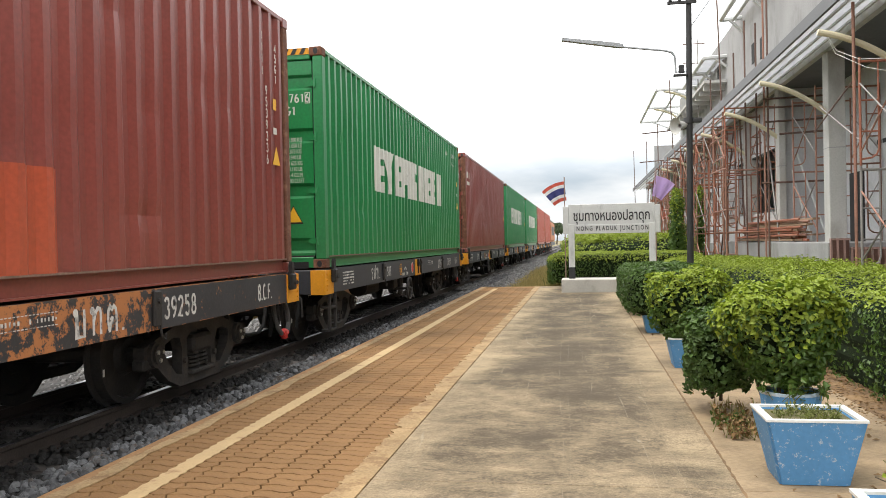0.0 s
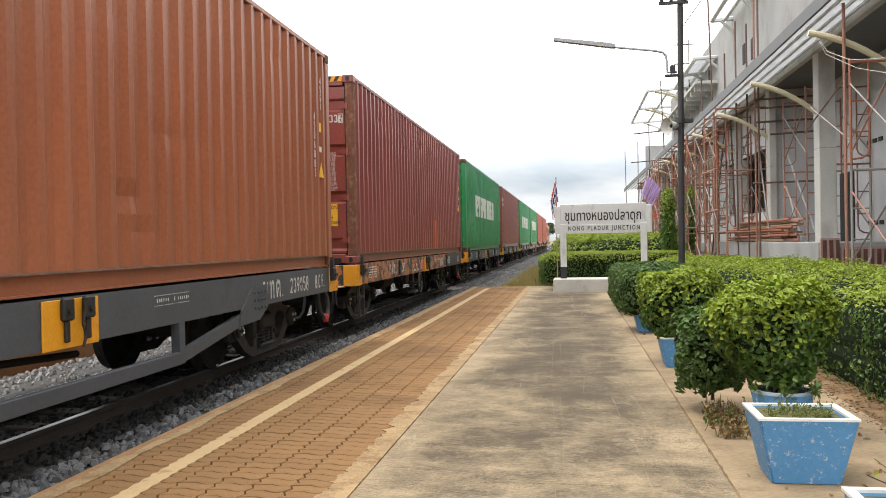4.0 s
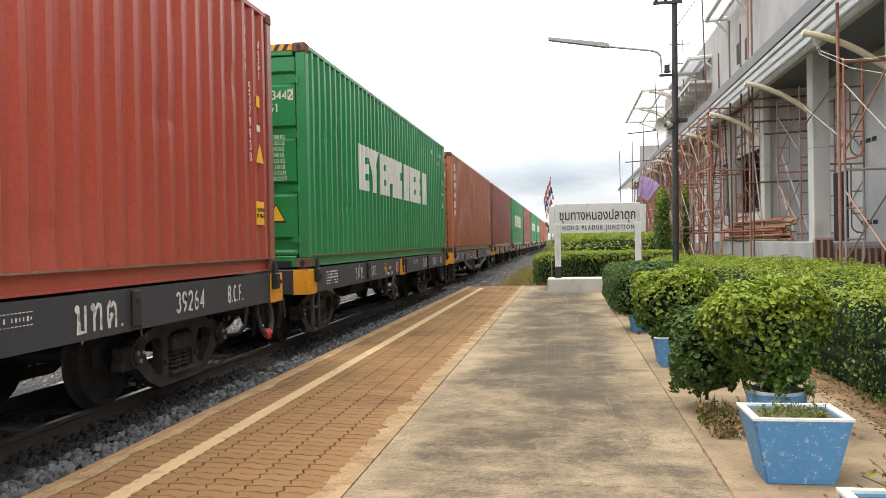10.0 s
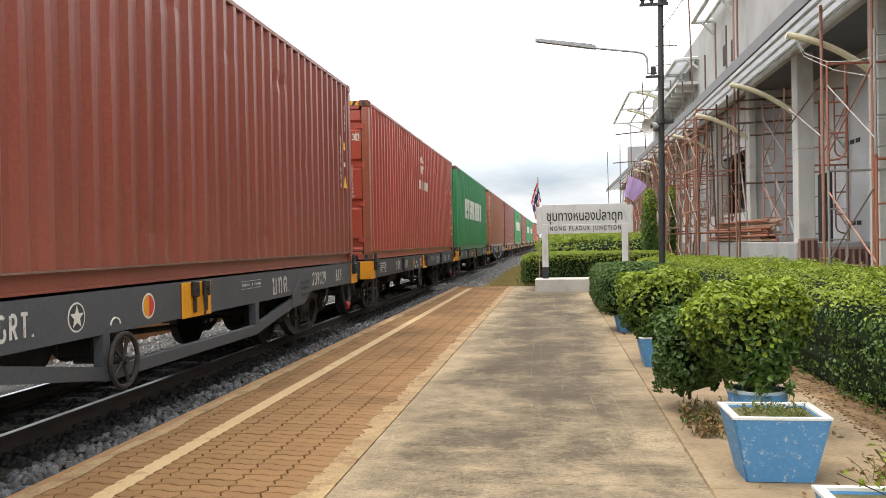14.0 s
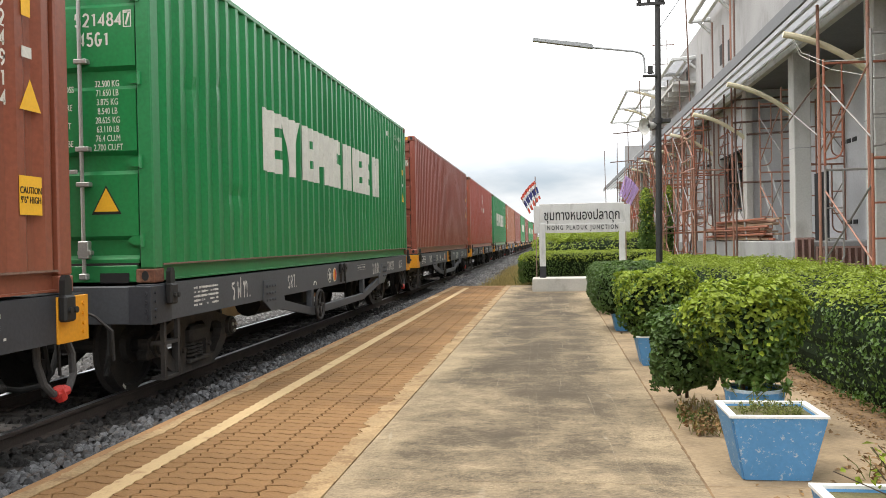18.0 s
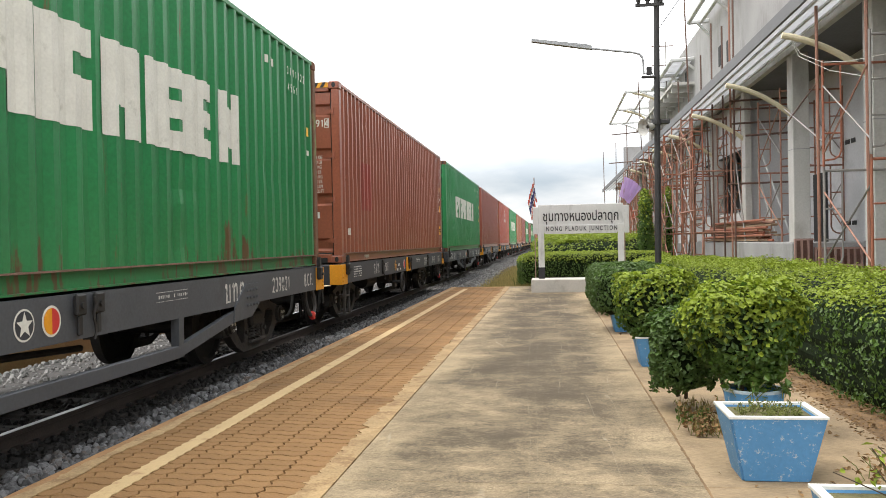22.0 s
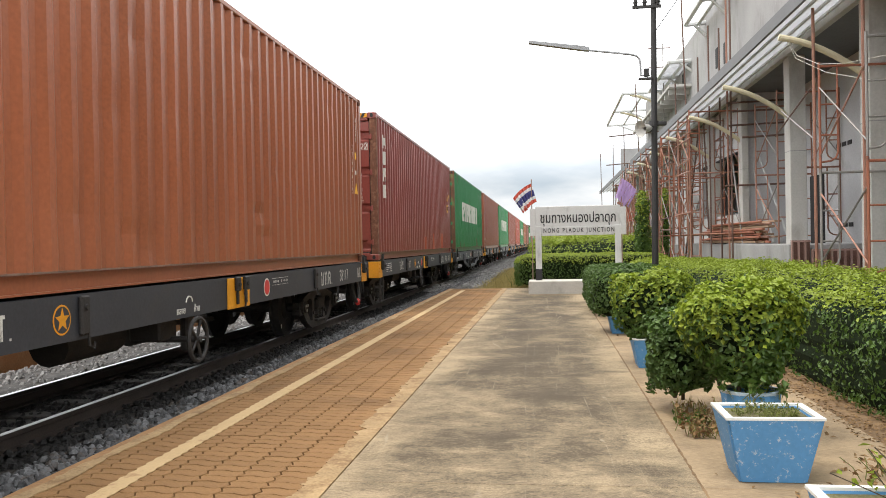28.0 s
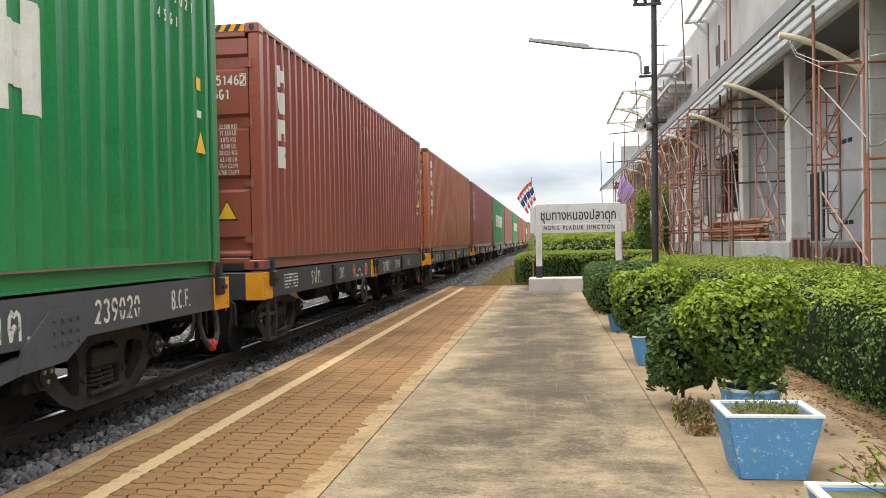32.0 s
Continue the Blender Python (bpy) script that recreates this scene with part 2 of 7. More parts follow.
def stained_concrete(name):
    """Trowelled concrete: pale tan, a wide dark weathered zone along its middle, brush strokes, scratches."""
    m = mat(name, (0.368, 0.286, 0.180), 0.9, spec=0.25, var=0.26, scale=2.0, fine=110, bump=0.35)
    n, l = m.node_tree.nodes, m.node_tree.links
    b = n["Principled BSDF"]
    pale = b.inputs["Base Color"].links[0].from_socket
    co = n.new("ShaderNodeTexCoord")

    def tex(scale, stretch, detail, rough, turn=0.0, warp=None, distort=0.0):
        mp = n.new("ShaderNodeMapping")
        mp.inputs["Scale"].default_value, mp.inputs["Rotation"].default_value = stretch, (0, 0, turn)
        if warp:
            l.new(warp, mp.inputs[0])
        else:
            l.new(co.outputs["Object"], mp.inputs[0])
        t = n.new("ShaderNodeTexNoise")
        t.inputs["Scale"].default_value, t.inputs["Detail"].default_value, t.inputs["Roughness"].default_value = scale, detail, rough
        t.inputs["Distortion"].default_value = distort
        l.new(mp.outputs[0], t.inputs[0])
        return t.outputs[0]

    def calc(op, a, c, d=None):
        k = n.new("ShaderNodeMath")
        k.operation = op
        for i, v in enumerate((a, c, d)):
            if v is None:
                continue
            if isinstance(v, (int, float)):
                k.inputs[i].default_value = v
            else:
                l.new(v, k.inputs[i])
        return k.outputs[0]

    def ramp(v, a, c, lo=0.0, hi=1.0):
        r = n.new("ShaderNodeMapRange")
        r.interpolation_type = "SMOOTHSTEP"
        for i, k in enumerate((a, c, lo, hi)):
            r.inputs[i + 1].default_value = k
        l.new(v, r.inputs[0])
        return r.outputs[0]

    # strokes follow a slowly bending direction
    bend = n.new("ShaderNodeTexNoise")
    bend.inputs["Scale"].default_value, bend.inputs["Detail"].default_value = 0.9, 2
    l.new(co.outputs["Object"], bend.inputs[0])
    wv = n.new("ShaderNodeVectorMath")
    wv.operation = "MULTIPLY_ADD"
    l.new(bend.outputs[1], wv.inputs[0])
    wv.inputs[1].default_value = (0.9, 0.9, 0)
    l.new(co.outputs["Object"], wv.inputs[2])
    low = tex(0.8, (1, 0.6, 1), 3, 0.5)
    mid = tex(1.9, (0.70, 1.25, 1), 9, 0.72, distort=0.6)
    blot = tex(6.5, (0.9, 1.2, 1), 6, 0.7)
    stroke = tex(1.0, (17, 52, 1), 6, 0.72, 0.1, wv.outputs[0])
    sp = n.new("ShaderNodeSeparateXYZ")
    l.new(co.outputs["Object"], sp.inputs[0])
    off = calc("ABSOLUTE", calc("MULTIPLY_ADD", low, 0.9, calc("ADD", sp.outputs[0], -0.30)), 0)
    across = ramp(off, 1.12, 0.45)
    down = ramp(calc("MULTIPLY_ADD", mid, 5.0, sp.outputs[1]), 5.2, 9.6, 0.30, 1.0)
    zone = calc("MULTIPLY", across, down)
    fleck = tex(1.0, (60, 120, 1), 5, 0.8, -0.25, wv.outputs[0])
    patch = tex(1.15, (1.2, 0.65, 1), 4, 0.6, 0.0, wv.outputs[0], 0.5)
    grit = tex(1.0, (26, 38, 1), 6, 0.85, 0.4, wv.outputs[0])
    d = calc("MULTIPLY_ADD", zone, 0.66, -4.62)
    d = calc("MULTIPLY_ADD", grit, 1.5, d)
    d = calc("MULTIPLY_ADD", patch, 1.95, d)
    d = calc("MULTIPLY_ADD", mid, 1.35, d)
    d = calc("MULTIPLY_ADD", blot, 0.95, d)
    d = calc("MULTIPLY_ADD", stroke, 1.1, d)
    d = calc("MULTIPLY_ADD", fleck, 2.3, d)
    mask = ramp(d, -0.55, 0.98, 0.0, 0.97)
    mx = n.new("ShaderNodeMix")
    mx.data_type = "RGBA"
    l.new(mask, mx.inputs[0])
    l.new(pale, mx.inputs[6])
    mx.inputs[7].default_value = (0.068, 0.054, 0.037, 1)
    out = mx.outputs[2]
    # a few long pale scratches, as thin wandering lines
    for turn, stretch, gate in ((0.05, (3.4, 0.07, 1), 0.49), (-0.09, (2.6, 0.06, 1), 0.51), (0.9, (0.9, 0.06, 1), 0.60)):
        c = tex(1.0, stretch, 2, 0.45, turn, None, 0.3)
        thin = ramp(calc("ABSOLUTE", calc("ADD", c, -0.5), 0), 0.0026, 0.0006)
        some = ramp(tex(0.7, (1, 1, 1), 2, 0.5, turn), gate - 0.06, gate + 0.02)
        part_fac = calc("MULTIPLY", calc("MULTIPLY", thin, some), ramp(blot, 0.38, 0.58, 0.0, 0.42))
        sx = n.new("ShaderNodeMix")
        sx.data_type = "RGBA"
        l.new(part_fac, sx.inputs[0])
        l.new(out, sx.inputs[6])
        sx.inputs[7].default_value = (0.40, 0.35, 0.26, 1)
        out = sx.outputs[2]
    l.new(out, b.inputs["Base Color"])
    bp = [k for k in n if k.bl_idname == "ShaderNodeBump"][0]
    l.new(stroke, bp.inputs["Height"])
    return m


M_CONCRETE = stained_concrete("platform_concrete")


# ---- building blocks ----
def empty(name, m=None):
    ob = new(name)
    ob.empty_display_size = 0.2
    if m is not None:
        ob.matrix_basis = m
    return ob


def finish(bm, name, material, smooth=False):
    me = bpy.data.meshes.new(name)
    bm.normal_update()
    bm.to_mesh(me)
    bm.free()
    for x in (material if isinstance(material, (list, tuple)) else [material]):
        me.materials.append(x)
    if smooth:
        me.shade_smooth()
    return me


def part(name, bm, material, parent, label="", smooth=False, at=None):
    """One mesh object under a thing or under a part."""
    me = bm if isinstance(bm, bpy.types.Mesh) else finish(bm, name, material, smooth)
    ob = new(name, me)
    ob.parent = parent
    if at is not None:
        ob.matrix_basis = at
    if label:
        ob["label"] = label
    return ob


def thing(name, bm, material, label, category, group="", kind="", smooth=False, at=None):
    me = bm if isinstance(bm, bpy.types.Mesh) else finish(bm, name, material, smooth)
    ob = new(name, me)
    if at is not None:
        ob.matrix_basis = at
    return tagged(ob, label, category, group, kind)


def box(lo, hi, bm=None, bevel=0.0, mi=0):
    """A box between two corners, with its edges taken off by bevel."""
    bm = bm or bmesh.new()
    c = [(a + b) / 2 for a, b in zip(lo, hi)]
    d = [abs(b - a) for a, b in zip(lo, hi)]
    r = bmesh.ops.create_cube(bm, size=1, matrix=Matrix.Translation(c) @ Matrix.Diagonal((*d, 1)))
    fs = {f for v in r["verts"] for f in v.link_faces}
    for f in fs:
        f.material_index = mi
    if bevel:
        es = list({e for v in r["verts"] for e in v.link_edges})
        bmesh.ops.bevel(bm, geom=es, offset=bevel, segments=1, affect="EDGES", profile=0.5)
    return bm


def tube(a, b, r, bm=None, seg=8, r2=None, caps=True, mi=0):
    """A round bar from a to b."""
    bm = bm or bmesh.new()
    a, b = Vector(a), Vector(b)
    d = b - a
    q = d.to_track_quat("Z", "Y").to_matrix().to_4x4()
    out = bmesh.ops.create_cone(bm, cap_ends=caps, segments=seg, radius1=r, radius2=r if r2 is None else r2, depth=d.length,
                                matrix=Matrix.Translation((a + b) / 2) @ q)
    if mi:
        for f in {f for v in out["verts"] for f in v.link_faces}:
            f.material_index = mi
    return bm


def pipe(points, r, bm=None, seg=8):
    """A bent bar through points."""
    bm = bm or bmesh.new()
    pts = [Vector(p) for p in points]
    rings = []
    for i, p in enumerate(pts):
        d = (pts[min(i + 1, len(pts) - 1)] - pts[max(i - 1, 0)]).normalized()
        u = d.orthogonal().normalized() if i == 0 else (rings[-1][1] - d * rings[-1][1].dot(d)).normalized()
        w = d.cross(u)
        rings.append(([bm.verts.new(p + (u * math.cos(k) + w * math.sin(k)) * r) for k in [2 * math.pi * j / seg for j in range(seg)]], u))
    for (a, _), (b, _) in zip(rings, rings[1:]):
        for j in range(seg):
            bm.faces.new((a[j], a[(j + 1) % seg], b[(j + 1) % seg], b[j]))
    bm.faces.new(list(reversed(rings[0][0])))
    bm.faces.new(rings[-1][0])
    return bm


def prism(outline, axis, lo, hi, bm=None, mi=0):
    """A solid of a flat outline [(u, v)...] pushed from lo to hi along the axis 'x', 'y' or 'z'."""
    bm = bm or bmesh.new()
    put = {"x": lambda u, v, w: (w, u, v), "y": lambda u, v, w: (u, w, v), "z": lambda u, v, w: (u, v, w)}[axis]
    a = [bm.verts.new(put(u, v, lo)) for u, v in outline]
    b = [bm.verts.new(put(u, v, hi)) for u, v in outline]
    n = len(a)
    fs = [bm.faces.new(a), bm.faces.new(b)] + [bm.faces.new((a[i], a[(i + 1) % n], b[(i + 1) % n], b[i])) for i in range(n)]
    for f in fs:
        f.material_index = mi
    bmesh.ops.recalc_face_normals(bm, faces=fs)
    return bm


def writing(body, size, wide=1.0, span=None, bold=0.0, space=1.0):
    """A mesh of lettering in the built-in font, flat in x-y, its middle line at 0."""
    cu = bpy.data.curves.new("writing", "FONT")
    cu.body, cu.size, cu.extrude, cu.align_x, cu.align_y, cu.resolution_u, cu.offset = body, size, 0.002, "CENTER", "CENTER", 3, bold
    cu.space_character = space
    ob = bpy.data.objects.new("writing", cu)
    scene.collection.objects.link(ob)
    bpy.context.view_layer.update()
    me = bpy.data.meshes.new_from_object(ob.evaluated_get(bpy.context.evaluated_depsgraph_get()))
    bpy.data.objects.remove(ob)
    bpy.data.curves.remove(cu)
    if span:
        xs = [v.co.x for v in me.vertices]
        mid, wide = (max(xs) + min(xs)) / 2, span / (max(xs) - min(xs))
        me.transform(Matrix.Translation((-mid, 0, 0)))
    me.transform(Matrix.Diagonal((wide, 1, 1, 1)))
    me.materials.clear()
    return me


def letters(name, body, size, material, parent, m, label="", span=None, bold=0.0, space=1.0):
    me = writing(body, size, span=span, bold=bold, space=space)
    me.name = name
    me.materials.append(material)
    ob = new(name, me)
    ob.parent, ob.matrix_basis = parent, m
    if label:
        ob["label"] = label
    return ob


# ---- stencil lettering: each character as painted strokes in a box 1 high ----
def bow(cx, cy, rx, ry, a0, a1, n=14):
    return [(cx + rx * math.cos(radians(a0 + (a1 - a0) * i / n)), cy + ry * math.sin(radians(a0 + (a1 - a0) * i / n))) for i in range(n + 1)]


STROKES = {
    "0": [bow(0.25, 0.5, 0.20, 0.45, 82, -82), bow(0.25, 0.5, 0.20, 0.45, 98, 262)],
    "1": [[(0.10, 0.80), (0.27, 0.95), (0.27, 0.05)]],
    "2": [bow(0.25, 0.71, 0.20, 0.24, 165, -35) + [(0.06, 0.05), (0.46, 0.05)]],
    "3": [bow(0.24, 0.73, 0.19, 0.22, 160, -80), bow(0.24, 0.28, 0.21, 0.23, 80, -160)],
    "4": [[(0.36, 0.05), (0.36, 0.95), (0.05, 0.28), (0.48, 0.28)]],
    "5": [[(0.43, 0.95), (0.11, 0.95), (0.08, 0.56)], bow(0.24, 0.34, 0.21, 0.29, 130, -150)],
    "6": [bow(0.25, 0.30, 0.20, 0.25, 0, 360), bow(0.42, 0.30, 0.37, 0.65, 100, 180)],
    "7": [[(0.05, 0.95), (0.45, 0.95), (0.18, 0.05)]],
    "8": [bow(0.25, 0.73, 0.17, 0.22, -80, 260), bow(0.25, 0.28, 0.21, 0.23, 100, 440)],
    "9": [bow(0.25, 0.70, 0.20, 0.25, 0, 360), bow(0.08, 0.70, 0.37, 0.65, -80, 0)],
    "B": [[(0.08, 0.05), (0.08, 0.95)], [(0.12, 0.95)] + bow(0.24, 0.74, 0.17, 0.21, 90, -90, 9) + [(0.12, 0.53)], [(0.12, 0.49)] + bow(0.24, 0.27, 0.20, 0.22, 90, -90, 9) + [(0.12, 0.05)]],
    "C": [bow(0.27, 0.5, 0.20, 0.45, 50, 310)],
    "F": [[(0.44, 0.95), (0.09, 0.95), (0.09, 0.05)], [(0.14, 0.52), (0.38, 0.52)]],
    "G": [bow(0.26, 0.5, 0.20, 0.45, 50, 320) + [(0.45, 0.44), (0.28, 0.44)]],
    "R": [[(0.08, 0.05), (0.08, 0.95)], [(0.12, 0.95)] + bow(0.24, 0.72, 0.19, 0.23, 90, -90, 9) + [(0.13, 0.49)], [(0.24, 0.47), (0.45, 0.05)]],
    "S": [bow(0.25, 0.73, 0.19, 0.22, 30, 265), bow(0.25, 0.28, 0.20, 0.23, 85, -150)],
    "T": [[(0.03, 0.95), (0.47, 0.95)], [(0.25, 0.91), (0.25, 0.05)]],
    ".": [[(0.06, 0.03), (0.06, 0.13)]],
    "บ": [bow(0.08, 0.87, 0.07, 0.07, -20, 330, 8), [(0.15, 0.87), (0.15, 0.06), (0.54, 0.06), (0.54, 0.96)]],
    "ท": [bow(0.08, 0.87, 0.07, 0.07, -20, 330, 8), [(0.15, 0.87), (0.15, 0.03)], [(0.17, 0.52), (0.27, 0.80), (0.38, 0.94), (0.52, 0.90), (0.56, 0.76), (0.56, 0.03)]],
    "ต": [[(0.15, 0.04), (0.06, 0.42), (0.08, 0.78), (0.20, 0.94), (0.31, 0.84), (0.42, 0.94), (0.54, 0.84), (0.57, 0.60), (0.57, 0.03)], bow(0.30, 0.44, 0.07, 0.08, 200, 540, 8), [(0.24, 0.40), (0.15, 0.06)]],
    "ร": [[(0.44, 0.98), (0.32, 0.92), (0.12, 0.90), (0.08, 0.78), (0.14, 0.68), (0.36, 0.62), (0.42, 0.50), (0.42, 0.20)], bow(0.35, 0.12, 0.07, 0.08, 0, 350, 8)],
    "ฟ": [bow(0.08, 0.87, 0.07, 0.07, -20, 330, 8), [(0.13, 0.85), (0.17, 0.06), (0.33, 0.55), (0.50, 0.06), (0.55, 0.80), (0.56, 1.25)]],
}
ADVANCE = {".": 0.20, "1": 0.46, "บ": 0.72, "ท": 0.74, "ต": 0.74, "ฟ": 0.74, "ร": 0.62, " ": 0.35}


def stencil(name, body, height, material, weight=0.12, wide=1.0, space=0.10, gaps=False):
    """A flat mesh of stroke lettering in x-y with its middle at 0; body may have several lines, set one below the other."""
    bm = bmesh.new()
    lines = body.split("\n")
    half = weight * height / 2
    for row, line in enumerate(lines):
        width = sum(ADVANCE.get(c, 0.52) + space for c in line) - space
        x0 = -width / 2
        base = (len(lines) / 2 - row) * 1.22 - 1.11
        for c in line:
            for stroke in STROKES.get(c, ()):
                pts = [Vector(((x0 + u) * height * wide, (base + v) * height)) for u, v in stroke]
                tall = [v for u, v in stroke]
                sides = []
                for i, p in enumerate(pts):
                    d = pts[min(i + 1, len(pts) - 1)] - pts[max(i - 1, 0)]
                    d.normalize()
                    k = 1.0
                    if 0 < i < len(pts) - 1:
                        e = (pts[i + 1] - p).normalized()
                        k = 1 / max(0.5, abs(d.dot(e)))
                    nn = Vector((-d.y, d.x)) * half * k
                    sides.append((bm.verts.new((p.x + nn.x, p.y + nn.y, 0.002)), bm.verts.new((p.x - nn.x, p.y - nn.y, 0.002))))
                for i in range(len(pts) - 1):
                    if gaps and c in "0CS" and abs((tall[i] + tall[i + 1]) / 2 - 0.5) < 0.055:
                        continue
                    bm.faces.new((sides[i][1], sides[i + 1][1], sides[i + 1][0], sides[i][0]))
            x0 += ADVANCE.get(c, 0.52) + space
    bmesh.ops.delete(bm, geom=[v for v in bm.verts if not v.link_faces], context="VERTS")
    return finish(bm, name, material)


# ---- ground, track and platform ----
TRACK = -4.514          # centre line of the running track
EDGE = -2.965           # platform edge


def sheet(x0, x1, y0, y1, z, name, material, label, category, nx=2, ny=2, rough=0.0):
    bm = bmesh.new()
    xs, ys = np.linspace(x0, x1, nx), np.linspace(y0, y1, ny)
    grid = [[bm.verts.new((x, y, z + (rough * noise.noise(Vector((x * 0.7, y * 0.7, 0))) if rough else 0))) for y in ys] for x in xs]
    for i in range(nx - 1):
        for j in range(ny - 1):
            bm.faces.new((grid[i][j], grid[i + 1][j], grid[i + 1][j + 1], grid[i][j + 1]))
    return thing(name, bm, material, label, category, kind="structure")


sheet(-900, 900, -900, 1800, -0.32, "ground", M_GROUND, "dry earth and short grass beside the railway", "ground", 12, 12)

# ballast bed: a low bank of crushed stone
bm = bmesh.new()
prof = [(-7.4, -0.32), (-6.35, -0.13), (-5.6, -0.10), (-5.2, -0.15), (-3.85, -0.17), (-3.55, -0.14), (-2.98, -0.10), (-2.9, -0.32)]
prism(prof, "y", -190, 420, bm)
thing("ballast_bed", bm, M_BALLAST, "bed of crushed stone under the railway track, darkened for shaded gaps", "ballast", kind="structure")


def rail_profile(x):
    return [(x - 0.062, -0.14), (x + 0.062, -0.14), (x + 0.062, -0.128), (x + 0.012, -0.112), (x + 0.010, -0.042), (x + 0.033, -0.030),
            (x + 0.033, -0.006), (x + 0.027, 0.0), (x - 0.027, 0.0), (x - 0.033, -0.006), (x - 0.033, -0.030), (x - 0.010, -0.042), (x - 0.012, -0.112), (x - 0.062, -0.128)]


def rails(xc, y0, y1, label):
    for s in (-1, 1):
        x = xc + s * 0.5325
        ob = thing("rail", prism(rail_profile(x), "y", y0, y1), M_RAIL, label, "rail", "rails of the track", "structure")
        part("rail_head", box((x - 0.026, y0, 0.0), (x + 0.026, y1, 0.003)), M_RAILTOP, ob, "bright polished running surface")


rails(TRACK, -190, 420, "rusty steel rail with a bright worn head")

track = thing("sleeper_row", box((TRACK - 0.95, -190, -0.22), (TRACK + 0.95, 420, -0.165)), M_OILY_SHADE, "row of dark sleepers and oily stones between the rails, darkened for under-train shade", "sleepers", kind="structure")
sl = box((-0.95, -0.11, -0.09), (0.95, 0.11, 0.0), bevel=0.015)
sleeper_me = finish(sl, "sleeper", M_SLEEPER)
clip_bm = bmesh.new()
for sx in (-0.5325, 0.5325):
    for dx in (-0.10, 0.10):
        box((sx + dx - 0.03, -0.05, 0.0), (sx + dx + 0.03, 0.05, 0.035), clip_bm, 0.008)
clip_me = finish(clip_bm, "rail_clip", M_RAIL)
for i in range(150):
    y = -6 + i * 0.62
    part("sleeper", sleeper_me, None, track, at=pose(TRACK, y, -0.135))
    if i < 70:
        part("rail_clip", clip_me, None, track, at=pose(TRACK, y, -0.135))
far_bm = bmesh.new()
for i in range(60):
    box((TRACK - 0.95, 87.2 + i * 0.62, -0.22), (TRACK + 0.95, 87.42 + i * 0.62, -0.135), far_bm)
part("far_sleepers", far_bm, M_SLEEPER, track)["kind"] = "stuff"


def stones(name, n, area, size, seed, label, zf, material):
    """Loose broken stones strewn over a stretch of the bed."""
    rs = np.random.RandomState(seed)
    verts, faces = [], []
    for i in range(n):
        x, y = area[0] + (area[1] - area[0]) * rs.rand(), area[2] + (area[3] - area[2]) * rs.rand() ** 1.3
        s = size * (0.55 + rs.rand() * 0.9)
        z = zf(x) + s * 0.22
        k = len(verts)
        a = rs.rand() * 6.28
        ca, sa = math.cos(a), math.sin(a)
        for p in ((1, 0, -0.3), (0.25, 0.9, -0.2), (-0.8, 0.5, -0.3), (-0.7, -0.7, -0.2), (0.4, -0.95, -0.3), (0.45, 0.1, 0.55), (-0.35, 0.4, 0.6), (-0.3, -0.45, 0.5)):
            q = [c * s * 0.5 * (0.75 + rs.rand() * 0.5) for c in p]
            verts.append((x + q[0] * ca - q[1] * sa, y + q[0] * sa + q[1] * ca, z + q[2]))
        for t in ((0, 1, 5), (1, 6, 5), (1, 2, 6), (2, 7, 6), (2, 3, 7), (3, 4, 7), (4, 5, 7), (4, 0, 5), (5, 6, 7)):
            faces.append(tuple(k + j for j in t))
    me = bpy.data.meshes.new(name)
    me.from_pydata(verts, [], faces)
    me.materials.append(material)
    return tagged(new(name, me), label, "stones", kind="stuff")


stones("ballast_stones", 2600, (-3.52, -2.99, 2.5, 36), 0.032, 7, "fine broken stone between the ballast", lambda x: -0.125 + (x + 3.5) * 0.07, M_STONE)
stones("ballast_stones", 3200, (-3.48, -2.99, 2.5, 36), 0.058, 3, "broken grey ballast stones along the platform edge", lambda x: -0.115 + (x + 3.5) * 0.07, M_STONE)
# the dark band beside the rail paints the wagons' shadow
stones("ballast_stones", 3400, (-3.93, -3.40, 2.5, 36), 0.055, 8, "ballast stones beside the rail, coloured near-black for the train's shadow", lambda x: -0.135, M_OILY_SHADE)
stones("ballast_stones", 5200, (-6.9, -5.12, 3, 46), 0.062, 4, "broken grey ballast stones on the far side of the track", lambda x: -0.12 if x > -6.35 else -0.14 + (x + 6.35) * 0.15, M_STONE_PALE)
stones("ballast_stones", 2600, (-4.9, -4.1, 3, 26), 0.055, 5, "oily ballast stones between the rails, darkened for under-train shade", lambda x: -0.155, M_OILY_SHADE)
stones("ballast_stones", 5000, (-3.9, -2.2, 25, 75), 0.075, 6, "broken pale ballast stones past the end of the platform", lambda x: -0.12 - max(0, x + 2.9) * 0.1, M_STONE_PALE)

# the platform across the track
far_platform = thing("far_platform", box((-10.5, -60, -0.3), (-7.0, 60, 0.03), bevel=0.02), M_KERB, "low brown dusty platform across the track", "platform", kind="structure")
part("edge_strip", box((-7.28, -60, 0.03), (-7.0, 60, 0.036)), M_CONCRETE_EDGE, far_platform, "pale concrete edge")

